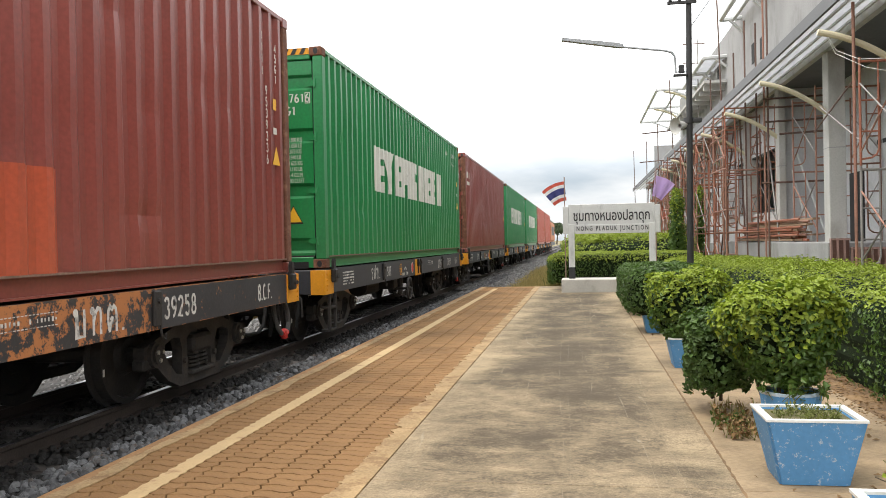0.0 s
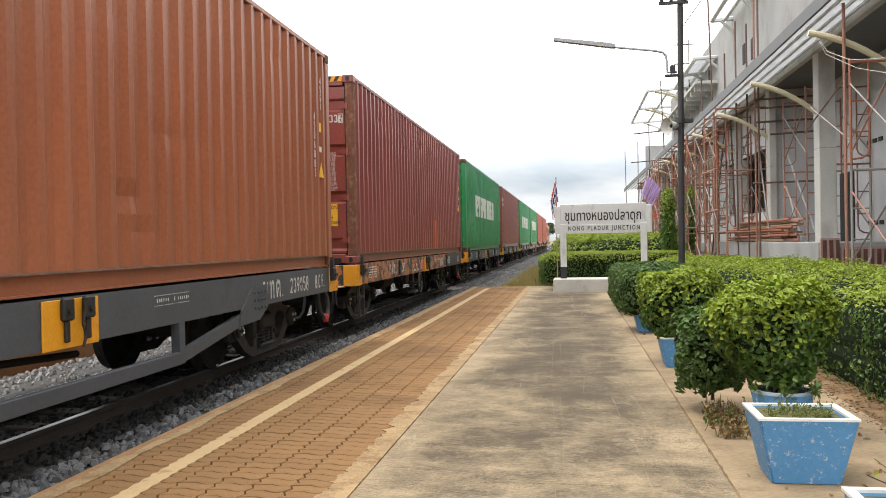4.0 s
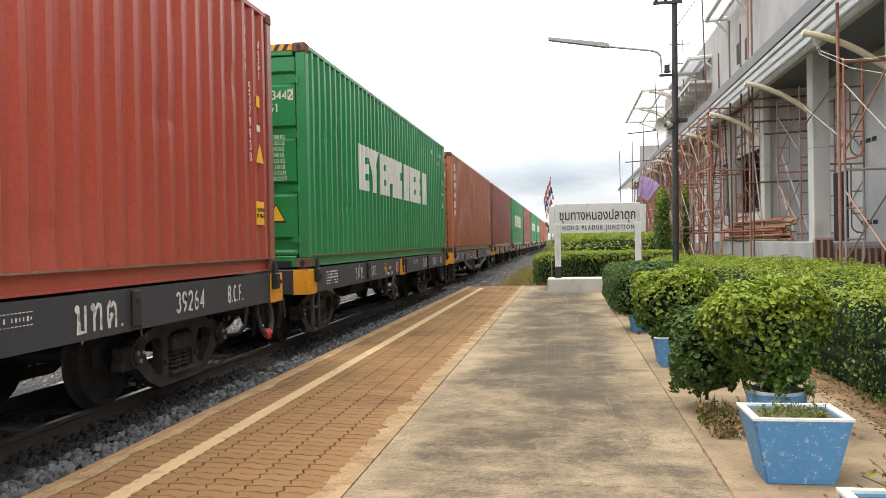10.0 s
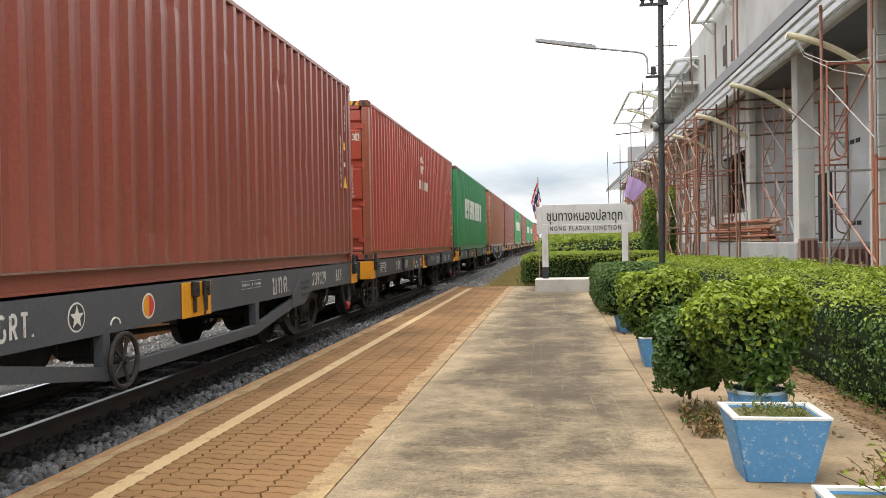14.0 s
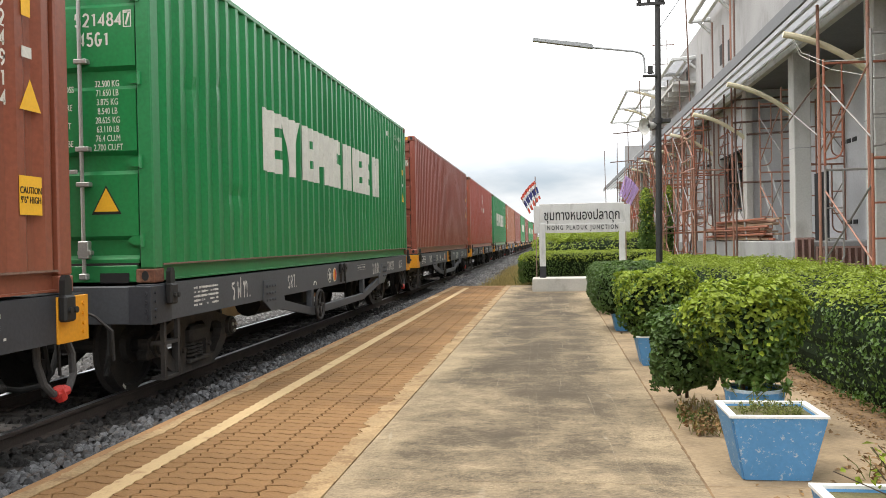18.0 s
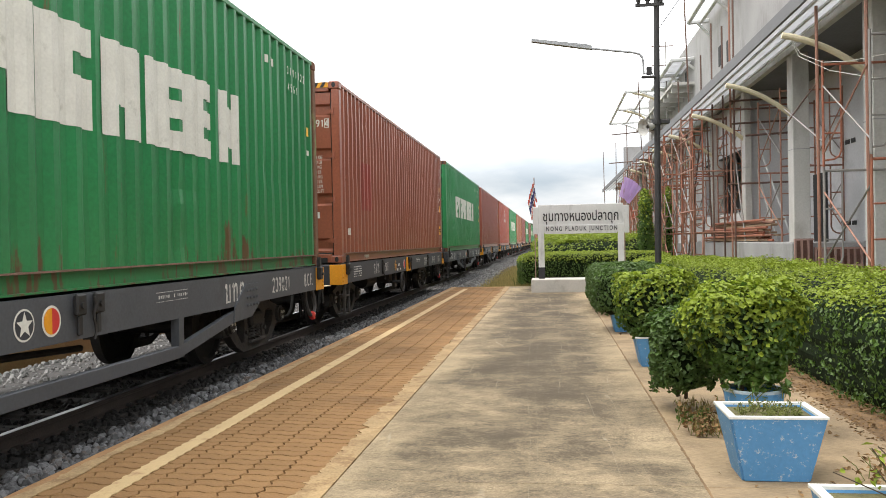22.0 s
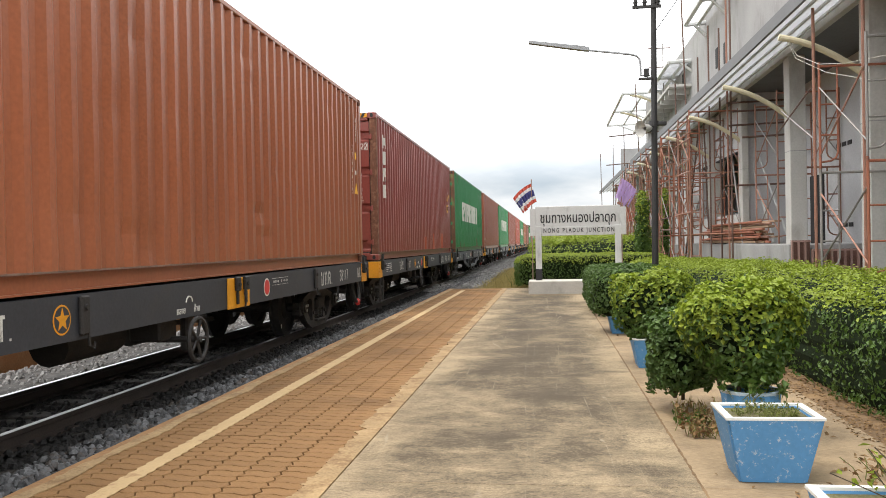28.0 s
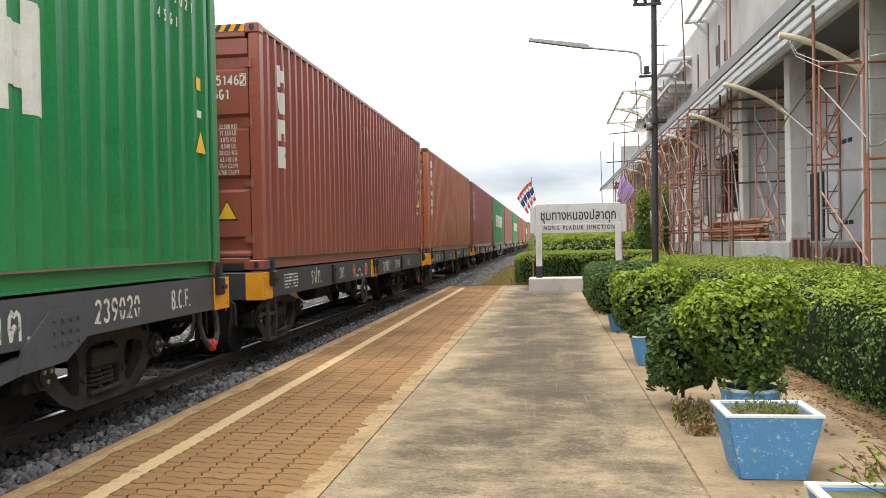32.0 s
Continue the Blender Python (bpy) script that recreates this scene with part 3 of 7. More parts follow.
# the platform: kerb, paver strip, painted line, concrete walk, side strip
END = 24.6
platform = thing("platform", box((EDGE, -40, -0.34), (2.62, END, -0.06)), M_JOINT, "low railway platform of brown clay pavers and stained concrete", "platform", kind="structure")
part("kerb", box((EDGE, -40, -0.06), (EDGE + 0.13, END, 0.004), bevel=0.012), M_KERB, platform, "dusty concrete kerb along the track")
y = -43.62
k = 0
while y < END:
    y1 = min(y + 12.06, END)
    part("concrete_slab", box((-1.215, y + 0.004, -0.06), (0.814, y1 - 0.004, 0.0), bevel=0.004), M_CONCRETE, platform, "pale concrete slab with dark stains and scratches")
    part("side_slab", box((0.819, y + 0.004, -0.06), (2.14, y1 - 0.004, -0.004), bevel=0.006), M_CONCRETE_EDGE, platform, "pale worn concrete strip")
    y = y1
part("earth_strip", box((2.15, -40, -0.06), (2.62, END, -0.02)), M_EARTH, platform, "bare earth with fallen leaves")


def ragged(x0, x1, y0, y1, z0, z1, step, left, right):
    """A long flat strip whose two edges wander by left(i) and right(i)."""
    bm = bmesh.new()
    rows = []
    for i in range(int((y1 - y0) / step) + 1):
        yy = y0 + i * step
        a, b = x0 + left(i), x1 + right(i)
        rows.append([bm.verts.new(q) for q in ((a, yy, z0), (a, yy, z1), (b, yy, z1), (b, yy, z0))])
    for a, b in zip(rows, rows[1:]):
        for j in range(3):
            bm.faces.new((a[j], b[j], b[j + 1], a[j + 1]))
    bmesh.ops.recalc_face_normals(bm, faces=bm.faces)
    return bm


part("slab_border", ragged(-1.37, -1.219, 2.0, END, -0.02, 0.003, 0.012, lambda i: 0.08 * noise.noise(Vector((i * 0.030, 3, 0))) + 0.06 * noise.noise(Vector((i * 0.12, 5, 0))) + 0.025 * noise.noise(Vector((i * 0.45, 7, 0))), lambda i: 0.0), M_MORTAR, platform, "sandy mortar smeared along the pavers")
wave = lambda i: 0.0045 * (1 if i % 4 < 2 else -1) + 0.007 * noise.noise(Vector((i * 0.7, 0, 0))) + 0.006 * noise.noise(Vector((i * 0.13, 4, 0)))
line = part("painted_line", ragged(-2.49, -2.37, 2.6, 23.6, 0.0005, 0.005, 0.0283, wave, wave), M_LINE, platform, "worn cream safety line")
part("painted_line", box((-2.49, -40, 0.0005), (-2.37, 2.6, 0.005)), M_LINE, platform, "worn cream safety line")
part("edge_smear", ragged(EDGE + 0.075, EDGE + 0.165, 2.0, END, 0.0, 0.006, 0.04, lambda i: 0.04 * noise.noise(Vector((i * 0.12, 11, 0))) + 0.02 * noise.noise(Vector((i * 0.7, 13, 0))),
     lambda i: 0.05 * noise.noise(Vector((i * 0.07, 17, 0))) + 0.025 * noise.noise(Vector((i * 0.4, 19, 0)))), M_MORTAR, platform, "sandy mortar smeared along the kerb")
part("slab_border", box((-1.335, -40, -0.02), (-1.219, 2.0, 0.003)), M_MORTAR, platform, "sandy mortar smeared along the pavers")
part("border_bed", box((-1.46, -40, -0.05), (-1.335, END, -0.0075)), M_MORTAR, platform)
part("joint_dirt", ragged(0.8105, 0.8225, 2.0, END, -0.01, 0.0015, 0.03, lambda i: 0.010 * noise.noise(Vector((i * 0.4, 23, 0))) - 0.008 * max(0, noise.noise(Vector((i * 0.11, 29, 0)))),
     lambda i: 0.010 * noise.noise(Vector((i * 0.37, 31, 0))) + 0.03 * max(0, noise.noise(Vector((i * 0.09, 37, 0))) - 0.25)), M_EARTH, platform, "dirt caught in the long joint")


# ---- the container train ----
def paint(name, base, streak, rust, amount, rough=0.36, low_tint=(0.34, 0.20, 0.13), scuff=(0.50, 0.40, 0.34), corroded=None):
    """Container enamel: streaked downwards, with a pale tint that thins out above the bottom rail."""
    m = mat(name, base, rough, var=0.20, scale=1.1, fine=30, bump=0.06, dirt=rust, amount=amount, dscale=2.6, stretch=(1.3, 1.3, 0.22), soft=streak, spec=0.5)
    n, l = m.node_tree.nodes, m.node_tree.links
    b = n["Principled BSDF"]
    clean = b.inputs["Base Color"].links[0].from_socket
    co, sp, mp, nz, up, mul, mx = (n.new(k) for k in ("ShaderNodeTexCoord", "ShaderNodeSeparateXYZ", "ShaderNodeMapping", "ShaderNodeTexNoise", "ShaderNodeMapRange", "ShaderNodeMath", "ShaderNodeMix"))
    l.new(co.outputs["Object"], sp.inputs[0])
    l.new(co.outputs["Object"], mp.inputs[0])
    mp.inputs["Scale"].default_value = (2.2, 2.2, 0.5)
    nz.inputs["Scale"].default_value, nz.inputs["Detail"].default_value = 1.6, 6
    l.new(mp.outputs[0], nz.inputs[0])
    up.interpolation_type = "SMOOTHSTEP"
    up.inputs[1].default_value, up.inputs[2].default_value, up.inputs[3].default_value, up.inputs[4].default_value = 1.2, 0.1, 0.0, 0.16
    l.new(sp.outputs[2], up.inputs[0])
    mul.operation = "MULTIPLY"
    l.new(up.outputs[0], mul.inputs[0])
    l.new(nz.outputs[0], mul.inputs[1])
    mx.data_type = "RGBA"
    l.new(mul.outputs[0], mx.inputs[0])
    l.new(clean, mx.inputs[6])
    mx.inputs[7].default_value = (*low_tint, 1)
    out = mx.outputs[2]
    # upright scuffs down to primer, as left by neighbouring boxes
    for stretch, low in (((7, 7, 0.9), 0.735), ((3, 3, 0.35), 0.745)):
        sm, sn, sr, sx = (n.new(k) for k in ("ShaderNodeMapping", "ShaderNodeTexNoise", "ShaderNodeMapRange", "ShaderNodeMix"))
        sm.inputs["Scale"].default_value = stretch
        sn.inputs["Scale"].default_value, sn.inputs["Detail"].default_value, sn.inputs["Roughness"].default_value = 2.0, 5, 0.62
        sr.inputs[1].default_value, sr.inputs[2].default_value, sr.inputs[4].default_value = low, low + 0.03, 0.6
        l.new(co.outputs["Object"], sm.inputs[0])
        l.new(sm.outputs[0], sn.inputs[0])
        l.new(sn.outputs[0], sr.inputs[0])
        sx.data_type = "RGBA"
        l.new(sr.outputs[0], sx.inputs[0])
        l.new(out, sx.inputs[6])
        sx.inputs[7].default_value = (*scuff, 1)
        out = sx.outputs[2]
    if corroded:
        # rust that creeps up from the bottom rail
        rm, rn, rz, rr, rx = (n.new(k) for k in ("ShaderNodeMapping", "ShaderNodeTexNoise", "ShaderNodeMath", "ShaderNodeMapRange", "ShaderNodeMix"))
        rm.inputs["Scale"].default_value = (5, 5, 1.1)
        rn.inputs["Scale"].default_value, rn.inputs["Detail"].default_value, rn.inputs["Roughness"].default_value = 1.3, 7, 0.65
        l.new(co.outputs["Object"], rm.inputs[0])
        l.new(rm.outputs[0], rn.inputs[0])
        rz.operation = "MULTIPLY_ADD"
        l.new(sp.outputs[2], rz.inputs[0])
        rz.inputs[1].default_value = -0.26
        l.new(rn.outputs[0], rz.inputs[2])
        rr.inputs[1].default_value, rr.inputs[2].default_value, rr.inputs[4].default_value = 0.50, 0.55, 0.9
        l.new(rz.outputs[0], rr.inputs[0])
        rx.data_type = "RGBA"
        l.new(rr.outputs[0], rx.inputs[0])
        l.new(out, rx.inputs[6])
        rx.inputs[7].default_value = (*corroded, 1)
        out = rx.outputs[2]
    l.new(out, b.inputs["Base Color"])
    return m


M_GREEN = paint("green_paint", (0.010, 0.197, 0.056), 0.35, (0.034, 0.145, 0.056), 0.4, low_tint=(0.20, 0.27, 0.15))
M_GREEN_OLD = paint("old_green_paint", (0.015, 0.182, 0.058), 0.05, (0.138, 0.069, 0.030), 0.18, 0.45, low_tint=(0.16, 0.16, 0.07), scuff=(0.17, 0.09, 0.05), corroded=(0.115, 0.052, 0.026))
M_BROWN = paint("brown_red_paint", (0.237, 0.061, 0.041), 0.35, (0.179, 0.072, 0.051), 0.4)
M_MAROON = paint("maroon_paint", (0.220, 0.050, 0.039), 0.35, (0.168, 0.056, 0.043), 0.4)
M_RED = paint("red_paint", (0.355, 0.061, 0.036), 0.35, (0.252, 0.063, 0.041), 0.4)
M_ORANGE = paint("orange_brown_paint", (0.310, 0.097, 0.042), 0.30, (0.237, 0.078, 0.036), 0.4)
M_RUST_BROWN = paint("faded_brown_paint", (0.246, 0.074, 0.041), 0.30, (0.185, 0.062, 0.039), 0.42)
M_RUST = mat("rusty_steel", (0.14, 0.055, 0.03), 0.85, var=0.35, scale=6, fine=60, bump=0.3, dirt=(0.24, 0.12, 0.07), amount=0.5, dscale=8)
M_PEELING = mat("peeling_post_paint", (0.15, 0.075, 0.04), 0.8, var=0.35, scale=5, fine=50, bump=0.25, dirt=(0.16, 0.19, 0.07), amount=0.42, dscale=5, stretch=(1, 1, 0.4), soft=0.08)
M_LABEL = mat("yellow_label", (0.80, 0.445, 0.02), 0.55, var=0.08, scale=5, fine=50, bump=0.03, dirt=(0.45, 0.27, 0.03), amount=0.22, dscale=7)
M_WHITE = mat("white_marking", (0.62, 0.62, 0.57), 0.7, var=0.10, scale=5, fine=50, bump=0.04, dirt=(0.45, 0.45, 0.40), amount=0.3, dscale=6)
M_YELLOW = mat("yellow_paint", (0.66, 0.285, 0.008), 0.6, var=0.12, scale=4, fine=40, bump=0.06, dirt=(0.30, 0.15, 0.03), amount=0.26, dscale=4)
M_STENCIL = mat("worn_stencil", (0.56, 0.56, 0.53), 0.75, var=0.15, scale=6, fine=60, bump=0.04, dirt=(0.12, 0.12, 0.12), amount=0.44, dscale=9, soft=0.12)
M_BLACK = mat("black_paint", (0.012, 0.012, 0.012), 0.6, var=0.3, scale=5, fine=40, bump=0.05)
M_SILL = mat("dark_sill_paint", (0.030, 0.033, 0.040), 0.6, var=0.25, scale=2, fine=40, bump=0.1, dirt=(0.045, 0.042, 0.038), amount=0.35, dscale=2.5, soft=0.3)
M_SILL_RUSTED = mat("peeling_sill_paint", (0.032, 0.032, 0.034), 0.7, var=0.25, scale=2, fine=40, bump=0.15, dirt=(0.40, 0.155, 0.05), amount=0.56, dscale=6.0, soft=0.03, drough=0.78)
M_SILL_WORN = mat("worn_black_paint", (0.030, 0.031, 0.035), 0.65, var=0.3, scale=2, fine=40, bump=0.12, dirt=(0.30, 0.13, 0.05), amount=0.24, dscale=6.0, soft=0.04, drough=0.75)
M_SILL_GREY = mat("grey_sill_paint", (0.060, 0.066, 0.075), 0.6, var=0.2, scale=2, fine=40, bump=0.1, dirt=(0.022, 0.023, 0.024), amount=0.35, dscale=2, soft=0.3)
M_UNDER = mat("grimy_iron", (0.022, 0.020, 0.019), 0.7, 0.1, var=0.4, scale=5, fine=50, bump=0.25, dirt=(0.042, 0.034, 0.027), amount=0.45, dscale=4, soft=0.2)
M_CASTING = mat("dusty_cast_iron", (0.036, 0.033, 0.031), 0.75, 0.1, var=0.4, scale=5, fine=50, bump=0.25, dirt=(0.085, 0.066, 0.050), amount=0.5, dscale=4, soft=0.25)
M_GALV = mat("galvanised_bar", (0.40, 0.40, 0.38), 0.45, 0.6, var=0.15, scale=6, fine=60, bump=0.08, dirt=(0.25, 0.20, 0.16), amount=0.3)
M_RUBBER = mat("hose_rubber", (0.020, 0.020, 0.020), 0.9, spec=0.2, var=0.2, scale=8, fine=60, bump=0.1)
M_HOSE = mat("dusty_hose_rubber", (0.055, 0.053, 0.052), 0.85, var=0.25, scale=8, fine=60, bump=0.1)
M_SIGNAL = mat("signal_red", (0.52, 0.035, 0.03), 0.5, var=0.12, scale=6, fine=50, bump=0.06)

M_FLANGE = mat("dusty_flange", (0.18, 0.11, 0.08), 0.9, var=0.3, scale=3, fine=40, bump=0.1, dirt=(0.12, 0.08, 0.055), amount=0.45, dscale=2)
CL, CH, CW = 12.192, 2.896, 1.219       # container length, height, half width
# corrugation of the side wall: (along, depth) breaks
RIBS = []
_n, _y0 = 43, 0.165
_p = (12.03 - 0.165) / _n
for _i in range(_n):
    for _f, _x in ((0.0, 1.174), (0.25, 1.174), (0.50, 1.212), (0.75, 1.212)):
        RIBS.append((_y0 + (_i + _f) * _p, _x))
RIBS.append((12.03, 1.174))
RY, RX = np.array([r[0] for r in RIBS]), np.array([r[1] for r in RIBS])


ZROWS = np.linspace(0.158, 2.84, 21)
# slow waves of the thin sheet, the same on every box: rows of height by breaks along
WAVE = np.array([[0.006 * noise.noise(Vector((y * 1.3, z * 1.1, 7))) if 0.3 < z < 2.7 else 0.0 for y in RY] for z in ZROWS])
SHEET = RX[None, :] + WAVE


def sheet_at(y, z):
    """How far out the side sheet stands at a place along and a height."""
    k = int(np.clip(np.searchsorted(ZROWS, z) - 1, 0, len(ZROWS) - 2))
    f = (z - ZROWS[k]) / (ZROWS[k + 1] - ZROWS[k])
    return (1 - f) * np.interp(y, RY, SHEET[k]) + f * np.interp(y, RY, SHEET[k + 1])


def side_panel(sign, seed):
    """One corrugated side with dents pushed in from outside, most of them low down."""
    rs = np.random.RandomState(seed)
    dent = np.zeros_like(SHEET)
    for _ in range(26):
        y, z = rs.uniform(0.6, 11.2), 0.3 + 2.2 * rs.rand() ** 1.6
        wy, wz, deep = rs.uniform(0.07, 0.30), rs.uniform(0.05, 0.16), rs.uniform(0.006, 0.020)
        dent += deep * np.exp(-((RY[None, :] - y) / wy) ** 2 - ((ZROWS[:, None] - z) / wz) ** 2)
    dent[0], dent[-1] = 0, 0
    bm = bmesh.new()
    rows = [[bm.verts.new((sign * (x - d), y, z)) for x, d, y in zip(xs, ds, RY)] for z, xs, ds in zip(ZROWS, SHEET, dent)]
    for lo, hi in zip(rows, rows[1:]):
        for i in range(len(RIBS) - 1):
            q = (lo[i], lo[i + 1], hi[i + 1], hi[i])
            bm.faces.new(q if sign > 0 else q[::-1])
    return bm


def on_ribs(shapes, name="marking"):
    """Flat paint that follows the corrugation: [(along0, along1, low, high)...]."""
    bm = bmesh.new()
    for y0, y1, z0, z1 in shapes:
        ys = sorted({y0, y1, *[float(v) for v in RY if y0 < v < y1]})
        cols = [[bm.verts.new((sheet_at(y, z) + 0.004, y, z)) for z in np.linspace(z0, z1, 7)] for y in ys]
        for a, b in zip(cols, cols[1:]):
            for i in range(6):
                bm.faces.new((a[i], b[i], b[i + 1], a[i + 1]))
    return finish(bm, name, M_WHITE)


def door_outline():
    """The door's upright section (along, height), with its pressed-in bands."""
    out, back = [], 0.075
    z = 0.17
    for c in (0.30, 1.02, 1.74, 2.44):
        out += [(0.035, z), (0.035, c - 0.10), (back, c - 0.065), (back, c + 0.065), (0.035, c + 0.10)]
        z = c + 0.10
    out += [(0.035, 2.72), (0.095, 2.72), (0.095, 0.17)]
    return out


def container(colour, casting, label):
    c = empty("shipping_container")
    tagged(c, label, "container", "containers on the train")
    part("side_panel", side_panel(1, len(label)), colour, c)
    part("side_panel", side_panel(-1, len(label) + 1), colour, c)
    part("roof", box((-1.17, 0.1, 2.845), (1.17, 12.09, 2.872)), colour, c)
    part("floor", box((-1.15, 0.12, 0.03), (1.15, 12.08, 0.14)), M_UNDER, c)
    part("front_wall", box((-1.12, 12.10, 0.12), (1.12, 12.15, 2.8), bevel=0.01), colour, c)
    for s in (-1, 1):
        part("top_rail", box((s * 1.15, 0.16, 2.828), (s * 1.216, 12.03, 2.888), bevel=0.008), colour, c)
        bm = box((s * 1.10, 0.17, 0.015), (s * 1.166, 12.02, 0.145))
        box((s * 1.14, 0.17, 0.012), (s * 1.205, 12.02, 0.026), bm)
        rail = part("bottom_rail", bm, colour, c)
        part("rail_flange", box((s * 1.12, 0.17, 0.146), (s * 1.217, 12.02, 0.160)), M_FLANGE, rail, "dusty upper flange")
        for y0, y1 in ((0.0, 0.165), (12.027, 12.192)):
            post = part("corner_post", box((s * 1.085, y0 + 0.008, 0.118), (s * 1.217, y1 - 0.008, 2.778), bevel=0.012), casting[1], c)
            for z0 in (0.0, CH - 0.118):
                bm = box((s * 1.047, y0, z0), (s * 1.219, y1 + (0.01 if y0 == 0 else 0), z0 + 0.118), bevel=0.01)
                part("corner_casting", bm, casting[0], c)
                part("casting_hole", prism([(s * (1.133 + 0.032 * math.cos(a)), z0 + 0.059 + 0.042 * math.sin(a)) for a in np.linspace(0, 6.283, 12, endpoint=False)],
                                           "y", y0 - 0.003 if y0 == 0 else y1, y0 if y0 == 0 else y1 + 0.003), M_BLACK, c)
    part("door_header", box((-1.05, 0.02, 2.735), (1.05, 0.13, 2.875), bevel=0.01), colour, c)
    part("door_sill", box((-1.05, 0.02, 0.005), (1.05, 0.13, 0.15), bevel=0.008), colour, c)
    part("fork_pocket", box((0.72, 0.012, 0.0), (0.98, 0.03, 0.085)), M_BLACK, c)
    st = part("hazard_strip", box((-1.0, 0.012, 2.80), (1.04, 0.02, 2.885)), M_YELLOW, c, "yellow and black warning strip")
    bm = bmesh.new()
    for i in range(17):
        x = -0.98 + i * 0.118
        prism([(x, 2.802), (x + 0.055, 2.802), (x + 0.10, 2.883), (x + 0.045, 2.883)], "y", 0.009, 0.0125, bm)
    part("black_stripe", bm, M_BLACK, st)
    for s in (-1, 1):
        d = part("door", prism(door_outline(), "x", s * 0.012, s * 1.066), colour, c)
        part("gasket", box((s * 1.066, 0.05, 0.17), (s * 1.083, 0.08, 2.72)), M_BLACK, d, "black rubber seal")
        part("gasket", box((s * 0.02, 0.026, 0.148), (s * 1.06, 0.045, 0.168)), M_UNDER, d, "dark rubber seal")
        for x in (0.16, 0.585):
            bm = tube((s * x, 0.0, 0.06), (s * x, 0.0, 2.80), 0.017, seg=8)
            for z in (0.26, 0.84, 1.14, 1.88, 2.62):
                box((s * x - 0.045, -0.028, z - 0.02), (s * x + 0.075, 0.036, z + 0.02), bm, 0.006)
            box((s * x - 0.04, -0.03, 0.21), (s * x + 0.055, 0.034, 0.36), bm, 0.008)
            box((s * x - 0.035, -0.03, 0.03), (s * x + 0.035, 0.03, 0.085), bm, 0.008)
            part("locking_bar", bm, M_GALV, d, "grey galvanised locking bar")
        bm = box((s * 0.20, -0.035, 0.93), (s * 0.56, -0.018, 0.965), None, 0.004)
        box((s * 0.30, -0.04, 0.89), (s * 0.34, 0.036, 1.01), bm, 0.006)
        part("handle", bm, M_GALV, d, "grey metal handle")
        bm = box((s * 0.20, -0.035, 0.64), (s * 0.45, -0.018, 0.67), None, 0.004)
        box((s * 0.24, -0.04, 0.60), (s * 0.28, 0.036, 0.72), bm, 0.006)
        part("handle", bm, M_GALV, d, "grey metal handle")
        for z in (0.36, 1.02, 1.72, 2.42):
            bm = prism([(s * 0.985, z - 0.012), (s * 1.03, z - 0.038), (s * 1.115, z - 0.038), (s * 1.115, z + 0.038), (s * 1.03, z + 0.038), (s * 0.985, z + 0.012)], "y", 0.012, 0.034)
            tube((s * 1.112, 0.008, z - 0.055), (s * 1.112, 0.008, z + 0.055), 0.019, bm, 8)
            part("hinge", bm, colour, d)
    return c


NOTCHES = {
    "comb": ((0.66, 1.0, 0.24, 0.39), (0.66, 1.0, 0.61, 0.76)),
    "wedge": (),
    "arch": ((0.38, 0.62, 0.0, 0.34),),
    "slot": ((0.62, 1.0, 0.50, 0.72),),
    "notched": ((0.36, 0.66, 0.0, 0.22), (0.36, 0.66, 0.78, 1.0)),
}


def block(y, z, w, h, kind):
    """A plain painted block of a maker's mark, one sheet on the corrugation: notched, arched, slotted, or a solid wedge."""
    cut = NOTCHES[kind]
    us = sorted({*np.linspace(0, 1, 15).tolist(), *[q for n in cut for q in n[:2]], *[(float(v) - y) / w for v in RY if y < v < y + w]})
    vs = sorted({*np.linspace(0, 1, 9).tolist(), *[q for n in cut for q in n[2:]]})
    bm = bmesh.new()
    grid = {}

    def vert(u, v):
        if (u, v) not in grid:
            k = 0.36 + 0.64 * v if kind == "wedge" else 1.0
            yy, zz = y + w * (0.5 + (u - 0.5) * k), z + h * v
            grid[u, v] = bm.verts.new((sheet_at(yy, zz) + 0.005, yy, zz))
        return grid[u, v]
    for u0, u1 in zip(us, us[1:]):
        for v0, v1 in zip(vs, vs[1:]):
            if not any(a <= (u0 + u1) / 2 <= b and c <= (v0 + v1) / 2 <= d for a, b, c, d in cut):
                bm.faces.new((vert(u0, v0), vert(u1, v0), vert(u1, v1), vert(u0, v1)))
    return finish(bm, "white_block", M_WHITE)


def code_column(y):
    """The owner's prefix above the number: plain bars."""
    return [(y - 0.026, y + 0.026, 2.52 - i * 0.125, 2.61 - i * 0.125) for i in range(4)]


